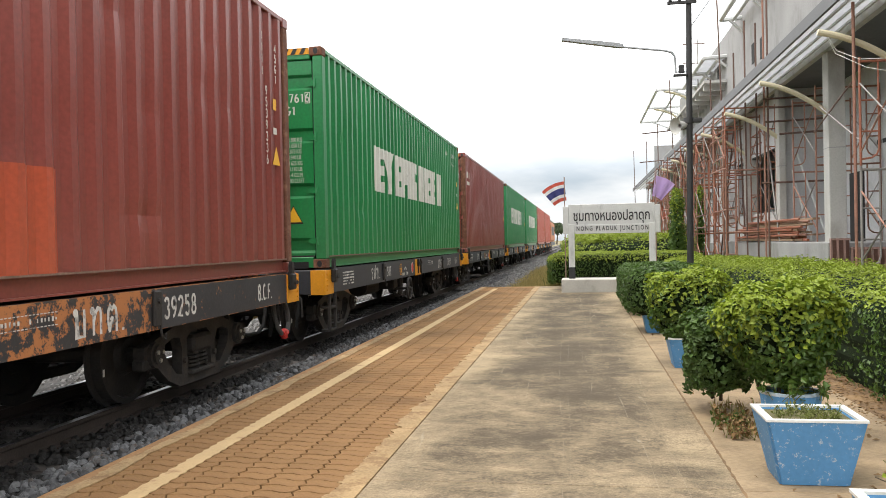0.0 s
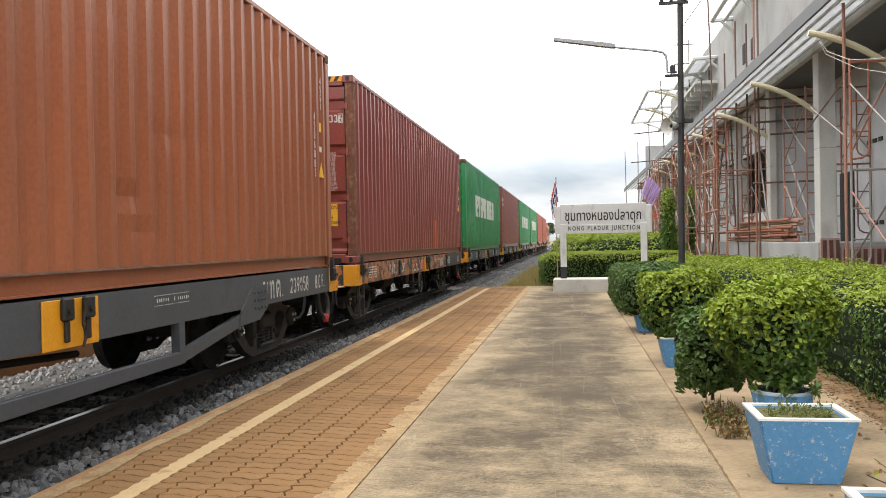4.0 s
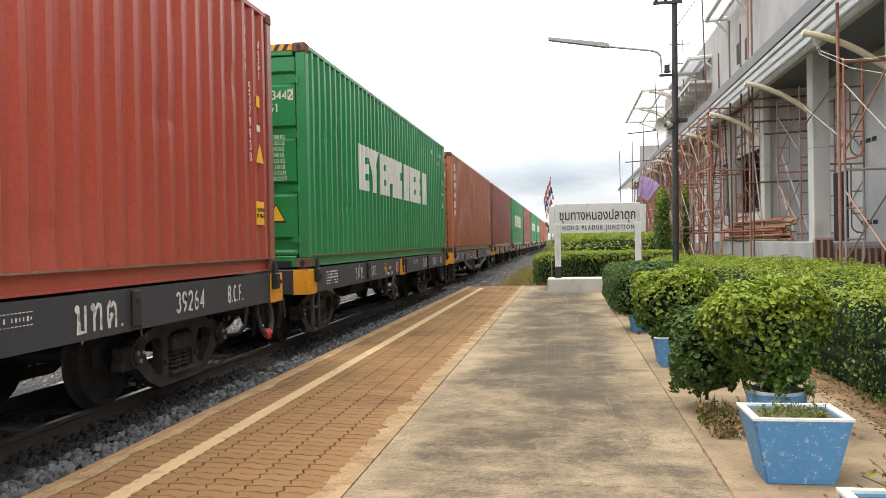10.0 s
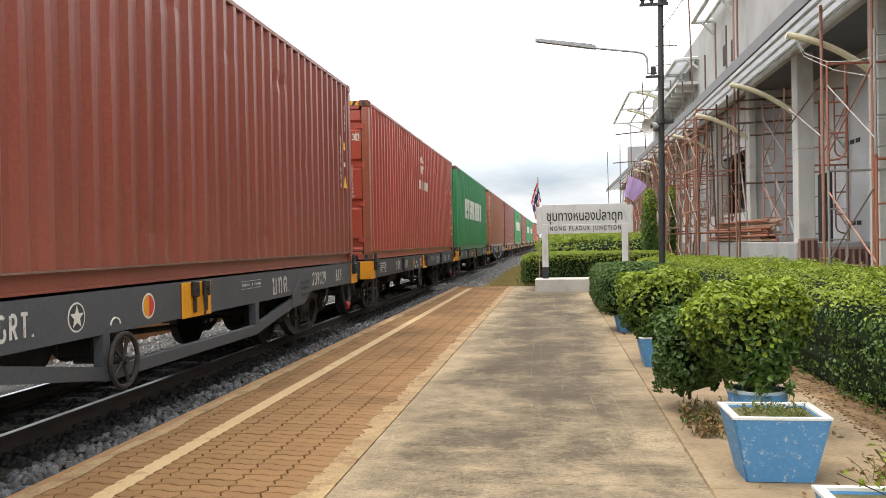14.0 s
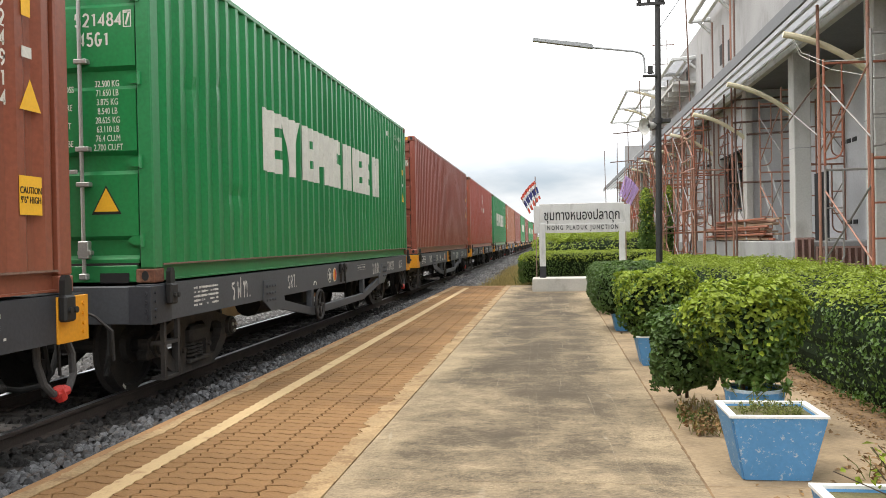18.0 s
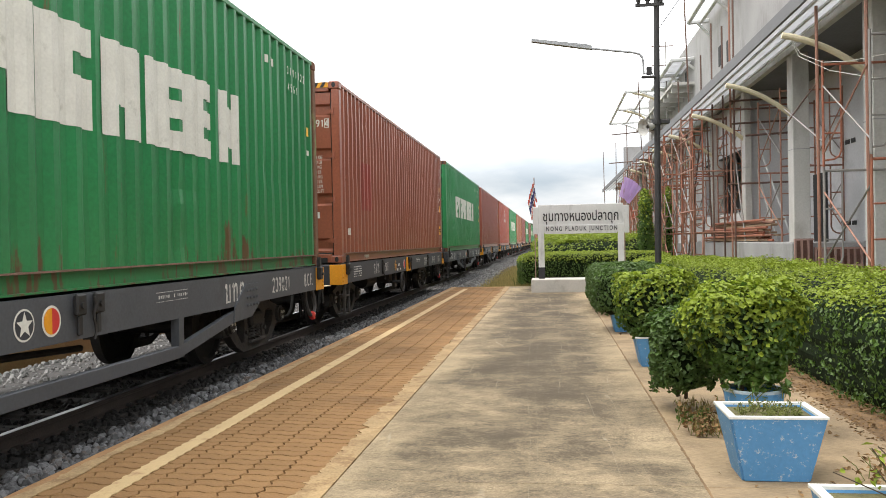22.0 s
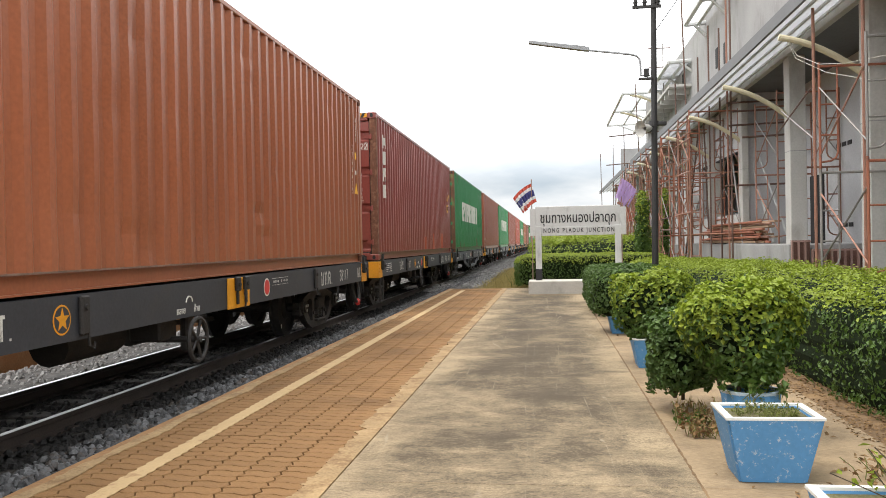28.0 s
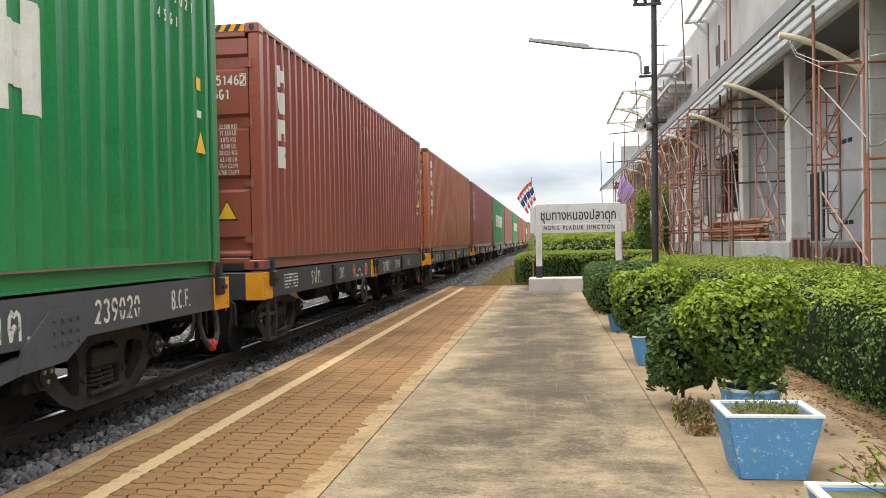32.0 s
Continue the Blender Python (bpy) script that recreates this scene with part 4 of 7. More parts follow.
ME_CODE = on_ribs(code_column(11.48), "prefix_bars")
ME_CODE_ROW = on_ribs([(10.05 + 0.12 * i, 10.10 + 0.12 * i, 2.49, 2.585) for i in range(4)], "prefix_bars")
ME_G1_COLUMN = stencil("side_size_code", "4\n5\nG\n1", 0.092, M_WHITE, 0.17, 1.0)
ME_WORD = {
    "green": [block(2.76 + y, 1.17, w, 0.74, k) for y, w, k in (
        (0.0, 0.66, "comb"), (0.74, 0.66, "wedge"), (1.48, 0.66, "comb"), (2.15, 0.72, "arch"), (2.90, 0.68, "slot"), (3.68, 0.66, "arch"), (4.40, 0.68, "comb"), (5.10, 0.66, "comb"), (5.90, 0.62, "notched"))],
    "column6": [block(0.72, 2.40 - i * 0.275, 0.25, 0.20, k) for i, k in enumerate(("slot", "comb", "arch", "notched", "slot", "arch"))],
    "column3": [block(0.72, 2.28 - i * 0.34, 0.27, 0.27, k) for i, k in enumerate(("notched", "wedge", "arch", "slot"))],
    "row": [on_ribs([(5.35 + i * 0.21, 5.35 + i * 0.21 + (0.15 if i % 3 else 0.05), 1.63, 1.85) for i in range(8)]
                   + [(6.15 - r, 6.15 + r, 2.25 + 0.04 * k - 0.02, 2.25 + 0.04 * k + 0.021) for k in range(-5, 6) for r in (math.sqrt(0.22 ** 2 - (0.04 * k) ** 2),) if k not in (0, 1)], "white_block")],
    "small": [on_ribs([(0.5 + i * 0.12, 0.58 + i * 0.12, 2.2, 2.38) for i in range(4)] + [(0.45, 0.95, 2.0, 2.1)], "white_block")],
}
ME_G1 = stencil("size_code", "45G1", 0.115, M_WHITE, 0.16, 1.0, 0.13)
ME_WEIGHTS = writing("32.500 KG\n71.650 LB\n3.875 KG\n8.540 LB\n28.625 KG\n63.110 LB\n76.4 CU.M\n2.700 CU.FT", 0.077, wide=0.66)
ME_SIDE = writing("GROSS\n\nTARE\n\nNET\n\nCUBE", 0.077, wide=0.66)
ME_CAUTION = writing("CAUTION\n9'6\"\nHIGH\nCONTAINER", 0.078, wide=0.85)
for _m in (ME_WEIGHTS, ME_SIDE):
    _m.materials.append(M_WHITE)
ME_CAUTION.materials.append(M_BLACK)
ME_SIDE_CAUTION = writing("CAUTION\n9'6\" HIGH", 0.062, wide=0.8)
ME_SIDE_CAUTION.materials.append(M_BLACK)
ME_TRI = finish(prism([(-0.11, 0), (0.11, 0), (0, 0.20)], "y", -0.003, 0.0), "warning_triangle", M_LABEL)
ME_TRI_BLACK = finish(prism([(-0.135, -0.016), (0.135, -0.016), (0, 0.23)], "y", -0.0015, 0.0), "triangle_border", M_BLACK)
ME_STICKER = finish(box((0, -0.045, -0.06), (0.003, 0.045, 0.06)), "sticker", M_LABEL)
ME_TAG = finish(box((0, -0.05, -0.035), (0.003, 0.05, 0.035)), "sticker", M_WHITE)


def side_plate(c, y, z):
    p = part("side_plate", box((1.2175, y, z), (1.2205, y + 0.23, z + 0.25)), M_LABEL, c, "yellow caution plate on the side")
    part("caution_words", ME_SIDE_CAUTION, None, p, at=pose(1.2215, y + 0.115, z + 0.125, 90, 0, 90))


def mark_container(c, number, mark, caution, tri=True, stickers=(), place=0):
    """Door lettering and side markings of one container."""
    end = 0.0345
    part("number", stencil("number", number.replace(" ", ""), 0.115, M_WHITE, 0.15, 1.0, 0.13), None, c, at=pose(0.78, end - 0.001, 2.235, 90))
    bm = bmesh.new()
    for lo, hi in (((-0.036, -0.072), (0.036, -0.064)), ((-0.036, 0.064), (0.036, 0.072)), ((-0.036, -0.064), (-0.028, 0.064)), ((0.028, -0.064), (0.036, 0.064))):
        box((lo[0], 0, lo[1]), (hi[0], 0.002, hi[1]), bm)
    bmesh.ops.remove_doubles(bm, verts=bm.verts, dist=0.0005)
    part("check_digit_box", bm, M_WHITE, c, "white box round the last digit", at=pose(1.003, end - 0.003, 2.235))
    part("size_code", ME_G1, None, c, at=pose(0.70, end - 0.001, 2.07, 90))
    part("weight_lettering", ME_WEIGHTS, None, c, at=pose(0.81, end, 1.42, 90))
    part("weight_words", ME_SIDE, None, c, at=pose(0.43, end, 1.42, 90))
    if caution:
        p = part("caution_plate", box((0.63, end - 0.002, 0.58), (0.93, end, 0.92)), M_LABEL, c, "yellow plate with black lettering")
        part("caution_words", ME_CAUTION, None, p, at=pose(0.78, end - 0.003, 0.75, 90))
    elif tri:
        p = part("triangle_border", ME_TRI_BLACK, None, c, at=pose(0.78, end, 0.60))
        part("warning_triangle", ME_TRI, None, p, at=pose(0, -0.001, 0.008))
    else:
        side_plate(c, *((11.13, 1.32) if place == 8 else (11.62, 0.52)))
        part("paper_label", box((0.68, end - 0.002, 0.72), (0.86, end, 0.82)), M_WHITE, c, "pasted paper label")
    if mark:
        for me in ME_WORD[mark]:
            part("white_block", me, None, c)
    digits = number.replace(" ", "")
    if mark == "green":
        part("prefix_bars", ME_CODE_ROW, None, c, "white code marks")["kind"] = "stuff"
        part("side_number", stencil("side_number", digits, 0.100, M_WHITE, 0.17, 0.9, 0.75), None, c, "row of white digits", at=pose(1.221, 11.25, 2.54, 90, 0, 90))
        part("side_size_code", stencil("side_size_code", "45G1", 0.100, M_WHITE, 0.17, 0.9, 0.75), None, c, at=pose(1.221, 11.10, 2.33, 90, 0, 90))
    else:
        part("prefix_bars", ME_CODE, None, c, "white code marks")["kind"] = "stuff"
        part("side_number", stencil("side_number", "\n".join(digits), 0.100, M_WHITE, 0.17, 1.0), None, c, "upright column of white digits", at=pose(1.221, 11.48, 1.60, 90, 0, 90))
        part("side_size_code", ME_G1_COLUMN, None, c, at=pose(1.221, 11.76, 1.52 if place == 8 else 2.30, 90, 0, 90))
    if place == 10:
        side_plate(c, 11.42, 0.98)
    part("class_tag", ME_TAG, None, c, "small white class tag", at=pose(1.220, 11.72, 1.56))
    for y, z in stickers:
        part("sticker", ME_STICKER, None, c, "yellow sticker", at=pose(1.220, y, z))
    if place != 7:
        part("warning_triangle", ME_TRI, None, c, "yellow warning triangle", at=pose(1.2185, 11.27, 1.70, 0, 0, 90) if place == 8 else pose(1.2185, 11.75, 1.19, 0, 0, 90))


# wagon pieces
def lathe_x(profile, seg=24, bm=None):
    """Turn (radius, x) points about the x axis."""
    bm = bm or bmesh.new()
    rings = [[bm.verts.new((x, r * math.cos(a), r * math.sin(a))) for a in [2 * math.pi * k / seg for k in range(seg)]] for r, x in profile]
    for a, b in zip(rings, rings[1:]):
        for j in range(seg):
            bm.faces.new((a[j], a[(j + 1) % seg], b[(j + 1) % seg], b[j]))
    bmesh.ops.recalc_face_normals(bm, faces=bm.faces)
    return bm


def wheelset_mesh():
    bm = tube((-0.72, 0, 0), (0.72, 0, 0), 0.07, seg=12)
    for s in (-1, 1):
        lathe_x([(0.07, s * 0.47), (0.16, s * 0.47), (0.18, s * 0.52), (0.35, s * 0.53), (0.37, s * 0.47), (0.455, s * 0.47), (0.455, s * 0.495),
                 (0.425, s * 0.51), (0.42, s * 0.60), (0.37, s * 0.605), (0.35, s * 0.565), (0.18, s * 0.57), (0.15, s * 0.62), (0.07, s * 0.62)], 28, bm)
        for a in (0.5, 3.4):
            box((s * 0.604, math.cos(a) * 0.395 - 0.012, math.sin(a) * 0.395 - 0.03), (s * 0.608, math.cos(a) * 0.395 + 0.012, math.sin(a) * 0.395 + 0.03), bm, mi=1)
    return finish(bm, "wheelset", [M_UNDER, M_WHITE])


def pierced(outline, holes, w0, w1, bm):
    """A plate across x with openings: outline and holes as (along, height)."""
    edges = []
    for loop in (outline, *holes):
        vs = [bm.verts.new((w0, u, v)) for u, v in loop]
        edges += [bm.edges.new((vs[i], vs[(i + 1) % len(vs)])) for i in range(len(vs))]
    filled = bmesh.ops.triangle_fill(bm, use_beauty=True, edges=edges)
    fs = [g for g in filled["geom"] if isinstance(g, bmesh.types.BMFace)]
    out = bmesh.ops.extrude_face_region(bm, geom=fs)
    bmesh.ops.translate(bm, vec=(w1 - w0, 0, 0), verts=[g for g in out["geom"] if isinstance(g, bmesh.types.BMVert)])
    bmesh.ops.recalc_face_normals(bm, faces=bm.faces)
    return bm


def side_frame_mesh():
    bm = bmesh.new()
    o = [(-1.03, 0.50), (-0.62, 0.60), (-0.38, 0.66), (0.38, 0.66), (0.62, 0.60), (1.03, 0.50), (1.03, 0.33), (0.82, 0.31), (0.62, 0.16), (0.40, 0.07), (-0.40, 0.07), (-0.62, 0.16), (-0.82, 0.31), (-1.03, 0.33)]
    oval = lambda s: [(s * u, v) for u, v in ((0.36, 0.18), (0.46, 0.19), (0.62, 0.33), (0.68, 0.42), (0.66, 0.49), (0.52, 0.53), (0.40, 0.52), (0.35, 0.42))]
    nest = [(-0.25, 0.18), (0.25, 0.18), (0.25, 0.50), (0.16, 0.56), (-0.16, 0.56), (-0.25, 0.50)]
    pierced(o, [oval(1), oval(-1), nest], -0.05, 0.05, bm)
    box((-0.10, -0.20, 0.35), (0.10, 0.20, 0.52), bm, 0.03)
    box((-0.09, -0.25, 0.155), (0.10, 0.25, 0.195), bm, 0.01)
    for s in (-1, 1):
        box((-0.065, s * 0.92 - 0.13, 0.30), (0.06, s * 0.92 + 0.10, 0.40), bm, 0.02)
        tube((0.05, s * 0.31, 0.30), (0.075, s * 0.31, 0.30), 0.03, bm, 8)
    return finish(bm, "side_frame", M_CASTING)


def spring_mesh():
    bm = bmesh.new()
    pts = [(0.062 * math.cos(a), 0.062 * math.sin(a), 0.15 * a / 25.1) for a in np.linspace(0, 25.1, 41)]
    pipe(pts, 0.016, bm, 5)
    return finish(bm, "spring", M_CASTING)


ME_WHEELSET, ME_FRAME, ME_SPRING = wheelset_mesh(), side_frame_mesh(), spring_mesh()
ME_AXLEBOX = finish(tube((-0.02, 0, 0), (0.10, 0, 0), 0.115, tube((0.10, 0, 0), (0.125, 0, 0), 0.085, seg=14), seg=14), "axle_box", M_CASTING)
_b = bmesh.new()
for _a in (0.5, 2.6, 4.7):
    tube((0.125, 0.048 * math.cos(_a), 0.048 * math.sin(_a)), (0.138, 0.048 * math.cos(_a), 0.048 * math.sin(_a)), 0.019, _b, 8)
ME_BOLTS = finish(_b, "cap_bolts", M_GALV)
ME_BRAKE = finish(prism([(-0.03, -0.17), (0.04, -0.13), (0.05, 0.13), (-0.03, 0.17)], "x", -0.05, 0.05), "brake_block", M_UNDER)
AXLES = (-0.875, 0.875)


def add_bogie(w, y):
    bm = box((-0.75, -0.17, 0.36), (0.75, 0.17, 0.58), bevel=0.03)
    tube((0, 0, 0.55), (0, 0, 0.68), 0.2, bm, 14)
    b = part("bogie", bm, M_UNDER, w, "grimy cast-iron bogie", at=pose(0, y, 0))
    for s in (-1, 1):
        part("side_frame", ME_FRAME, None, b, at=pose(s * 0.79, 0, 0))
        for dy in (-0.085, 0.085):
            part("spring", ME_SPRING, None, b, at=pose(s * 0.80, dy, 0.195))
        for ay in AXLES:
            part("axle_box", ME_AXLEBOX, None, b, at=pose(s * 0.78, ay, 0.425, 0, 0, 0 if s > 0 else 180))
            part("cap_bolts", ME_BOLTS, None, b, at=pose(s * 0.78, ay, 0.425, 0, 0, 0 if s > 0 else 180))["kind"] = "stuff"
            part("brake_block", ME_BRAKE, None, b, at=pose(s * 0.54, ay + (0.5 if ay < 0 else -0.5), 0.43))
    for i, ay in enumerate(AXLES):
        part("wheelset", ME_WHEELSET, None, b, at=pose(0, ay, 0.425))
    return b



def wagon(kind, sill, label, rear=None):
    """A bogie container flat: kind 'plain' or 'trussed'."""
    w = empty("flat_wagon")
    tagged(w, label, "wagon", "wagons of the train")
    y0, y1 = -0.12, 12.312
    for s in (-1, 1):
        o = [(s * 1.10, 1.03), (s * 1.232, 1.03), (s * 1.232, 0.71), (s * 1.10, 0.71), (s * 1.10, 0.735), (s * 1.215, 0.735), (s * 1.215, 1.012), (s * 1.10, 1.012)]
        sl = part("side_sill", prism(o, "y", y0 + 0.02, y1 - 0.02), sill, w)
        for y in ((3.10, 9.02) if kind == "plain" else ()):
            bm = box((s * 1.232, y - 0.055, 0.74), (s * 1.268, y + 0.055, 1.02), bevel=0.012)
            tube((s * 1.268, y, 0.94), (s * 1.284, y, 0.94), 0.022, bm, 8)
            pipe([(s * 1.262, y + 0.03, 0.76), (s * 1.265, y + 0.04, 0.66), (s * 1.27, y + 0.09, 0.63), (s * 1.27, y + 0.10, 0.68)], 0.010, bm, 5)
            part("stanchion_pocket", bm, M_UNDER, sl)
        for y, d in ((y0, 1), (y1, -1)):
            bm = box((s * 1.048, y - 0.012 * d, 0.70), (s * 1.245, y + 0.012 * d, 1.018), bevel=0.004)
            box((s * 1.231, y, 0.70), (s * 1.246, y + 0.36 * d, 1.018), bm, 0.004)
            dull = rear if d > 0 else None
            cp = part("corner_plate", bm, dull or M_YELLOW, w, "dark riveted corner plate" if dull else "bright yellow riveted corner plate")
            bm = bmesh.new()
            for z in (0.76, 0.82, 0.89, 0.96):
                tube((s * 1.2, y - 0.012 * d, z), (s * 1.2, y - 0.026 * d, z), 0.016, bm, 8)
                tube((s * 1.246, y + 0.06 * d, z), (s * 1.26, y + 0.06 * d, z), 0.014, bm, 8)
            part("rivets", bm, dull or M_YELLOW, cp)["kind"] = "stuff"
            yc = y + 0.30 * d
            bm = box((s * 1.247, yc - 0.065, 0.85), (s * 1.31, yc + 0.065, 1.03), bevel=0.015)
            prism([(yc - 0.045, 1.02), (yc + 0.045, 1.02), (yc + 0.04, 1.13), (yc + 0.015, 1.165), (yc - 0.02, 1.165), (yc - 0.04, 1.13)], "x", s * 1.25, s * 1.29, bm)
            tube((s * 1.32, yc - 0.03, 0.93), (s * 1.335, yc - 0.03, 0.93), 0.022, bm, 8)
            tube((s * 1.32, yc + 0.03, 0.93), (s * 1.335, yc + 0.03, 0.93), 0.022, bm, 8)
            part("container_lock", bm, M_BLACK, w, "black steel container lock")
        if not rear:
            part("mid_plate", box((s * 1.233, 5.78, 0.70), (s * 1.246, 6.40, 1.02), None, 0.004), M_YELLOW, w, "yellow plate behind the middle locks")
        for y in (5.95, 6.19):
            bm = box((s * 1.247, y, 0.88), (s * 1.285, y + 0.12, 1.03), None, 0.012)
            box((s * 1.25, y + 0.035, 0.74), (s * 1.272, y + 0.085, 0.88), bm, 0.008)
            tube((s * 1.285, y + 0.06, 0.95), (s * 1.298, y + 0.06, 0.95), 0.024, bm, 8)
            part("middle_lock", bm, M_BLACK, w, "black folding lock")
        part("lock_chain", pipe([(s * 1.29, 6.155 + 0.015 * math.sin(k * 1.7), 1.0 - 0.05 * k) for k in range(7)], 0.010, seg=5), M_UNDER, w, "short chain")
    for y, d in ((y0, 1), (y1, -1)):
        bm = box((-1.06, y, 0.70), (1.06, y + 0.10 * d, 1.02), bevel=0.01)
        part("end_beam", bm, sill, w)
        bm = box((-0.11, y, 0.62), (0.11, y - 0.28 * d, 0.86), bevel=0.02)
        prism([(-0.13, y - 0.26 * d), (0.14, y - 0.26 * d), (0.16, y - 0.43 * d), (0.06, y - 0.53 * d), (-0.02, y - 0.43 * d), (-0.12, y - 0.50 * d)], "z", 0.60, 0.89, bm)
        part("coupler", bm, M_UNDER, w, "cast knuckle coupler")
        part("release_lever", pipe([(0.12, y - 0.08 * d, 0.80), (0.75, y - 0.09 * d, 0.80), (0.80, y - 0.10 * d, 0.78), (0.95, y - 0.10 * d, 0.66), (0.96, y - 0.10 * d, 0.42)], 0.014, seg=6), M_UNDER, w)
        if d > 0:
            h = part("air_hose", pipe([(0.42, y - 0.04, 0.64), (0.46, y - 0.10, 0.50), (0.47, y - 0.20, 0.33), (0.44, y - 0.32, 0.245), (0.36, y - 0.45, 0.235), (0.26, y - 0.56, 0.27)], 0.024), M_RUBBER, w, "black brake hose")
            part("hose_head", box((0.25, y - 0.62, 0.235), (0.33, y - 0.54, 0.30), bevel=0.02), M_UNDER, h, "grimy hose coupling")
        else:
            h = part("air_hose", pipe([(1.06, 11.98, 0.74), (1.07, 11.98, 0.56), (1.09, 12.02, 0.42), (1.10, 12.10, 0.345), (1.10, 12.19, 0.325), (1.10, 12.29, 0.35), (1.09, 12.37, 0.44), (1.07, 12.39, 0.58), (1.02, 12.36, 0.76)], 0.027), M_HOSE, w, "grey brake hose hung up in a loop")
            bm = tube((1.10, 12.12, 0.335), (1.10, 12.27, 0.34), 0.036, seg=8)
            tube((1.10, 12.16, 0.37), (1.10, 12.21, 0.29), 0.042, bm, 8)
            box((1.075, 12.20, 0.30), (1.125, 12.25, 0.385), bm, 0.015)
            part("hose_head", bm, M_SIGNAL, h, "red hose coupling")
        if d < 0:
            part("cock_handle", pipe([(0.86, y - 0.03 * d, 0.84), (0.92, y - 0.10 * d, 0.85), (0.98, y - 0.12 * d, 0.86), (1.03, y - 0.12 * d, 0.85)], 0.018, seg=6), M_SIGNAL, w, "red cock handle")
        part("hanging_hose", pipe([(0.88, y - 0.02 * d, 0.70), (0.90, y - 0.06 * d, 0.45), (0.86, y - 0.06 * d, 0.28), (0.88, y - 0.02 * d, 0.55)], 0.02, seg=6), M_RUBBER, w)
    bm = box((-0.20, y0, 0.56), (0.20, y1, 0.98))
    for y in np.arange(0.9, 12, 1.3):
        box((-1.1, y - 0.05, 0.80), (1.1, y + 0.05, 1.0), bm)
    part("underframe", bm, M_UNDER, w, "dark centre beam with cross members")
    bm = bmesh.new()
    for x in (0.15, 0.41):
        box((1.19, x - 0.022, 0.20), (1.225, x + 0.022, 0.74), bm)
    for z in (0.20, 0.50):
        box((1.10, 0.13, z), (1.228, 0.43, z + 0.028), bm)
    part("step_ladder", bm, M_UNDER, w, "dark steel step")
    # brake gear: hand wheel, cylinder, tank, rods
    wy = 4.90 if kind == "plain" else 4.66
    bm = bmesh.new()
    ring = [(1.30, wy + 0.20 * math.cos(a), 0.50 + 0.20 * math.sin(a)) for a in np.linspace(0, 6.2832, 21)]
    pipe(ring, 0.020, bm, 6)
    for a in np.linspace(0, 6.2832, 5, endpoint=False):
        tube((1.29, wy, 0.50), (1.30, wy + 0.2 * math.cos(a), 0.50 + 0.2 * math.sin(a)), 0.014, bm, 6)
    tube((0.9, wy, 0.50), (1.33, wy, 0.50), 0.03, bm, 8)
    part("hand_wheel", bm, M_UNDER, w, "spoked brake hand wheel")
    part("wheel_bracket", box((1.02, wy + 0.21, 0.36), (1.10, wy + 0.37, 0.72), bevel=0.02), M_UNDER, w)
    part("air_tank", tube((0.65, 3.6, 0.60), (0.65, 4.5, 0.60), 0.17, seg=14), M_UNDER, w)
    part("brake_cylinder", tube((0.3, 5.5, 0.52), (0.3, 6.2, 0.52), 0.16, tube((0.3, 6.2, 0.52), (0.3, 7.6, 0.45), 0.03), 14), M_UNDER, w)
    part("brake_box", box((0.75, 4.65, 0.50), (1.05, 5.0, 0.72), bevel=0.02), M_UNDER, w)
    add_bogie(w, 1.62)
    add_bogie(w, 10.57)
    if kind == "trussed":
        for s in (-1, 1):
            for y, d in ((2.85, 1), (9.34, -1)):
                o = [(y - 0.28 * d, 0.93), (y + 0.12 * d, 0.93), (y + 0.43 * d, 0.70), (y + 0.47 * d, 0.55), (y - 0.05 * d, 0.57), (y - 0.30 * d, 0.70)]
                g = part("gusset", prism(o, "x", s * 1.2335, s * 1.250), sill, w, "riveted gusset plate")
                bm = bmesh.new()
                for i in range(4):
                    for z in (0.70, 0.78, 0.86):
                        tube((s * 1.25, y + (-0.20 + i * 0.095) * d, z), (s * 1.266, y + (-0.20 + i * 0.095) * d, z), 0.017, bm, 8)
                part("rivets", bm, sill, g)["kind"] = "stuff"
                o = [(y + 0.40 * d, 0.665), (y + 0.40 * d, 0.55), (y + 1.72 * d, 0.36), (y + 1.72 * d, 0.46)]
                part("truss_bar", prism(o, "x", s * 1.18, s * 1.236), sill, w)
                part("truss_post", box((s * 1.16, y + 1.68 * d - 0.05, 0.36), (s * 1.235, y + 1.68 * d + 0.05, 0.72)), sill, w)
            part("truss_bar", box((s * 1.18, 4.55, 0.355), (s * 1.237, 7.64, 0.465), bevel=0.006), sill, w)
    return w


def disc(r, bm=None, z=0.0):
    bm = bm or bmesh.new()
    prism([(r * math.cos(a), r * math.sin(a)) for a in np.linspace(0, 6.2832, 24, endpoint=False)], "z", z, z + 0.002, bm)
    return bm


def star_mesh(r):
    return prism([((r if i % 2 == 0 else r * 0.42) * math.sin(i * math.pi / 5), (r if i % 2 == 0 else r * 0.42) * math.cos(i * math.pi / 5)) for i in range(10)], "z", 0.004, 0.006)


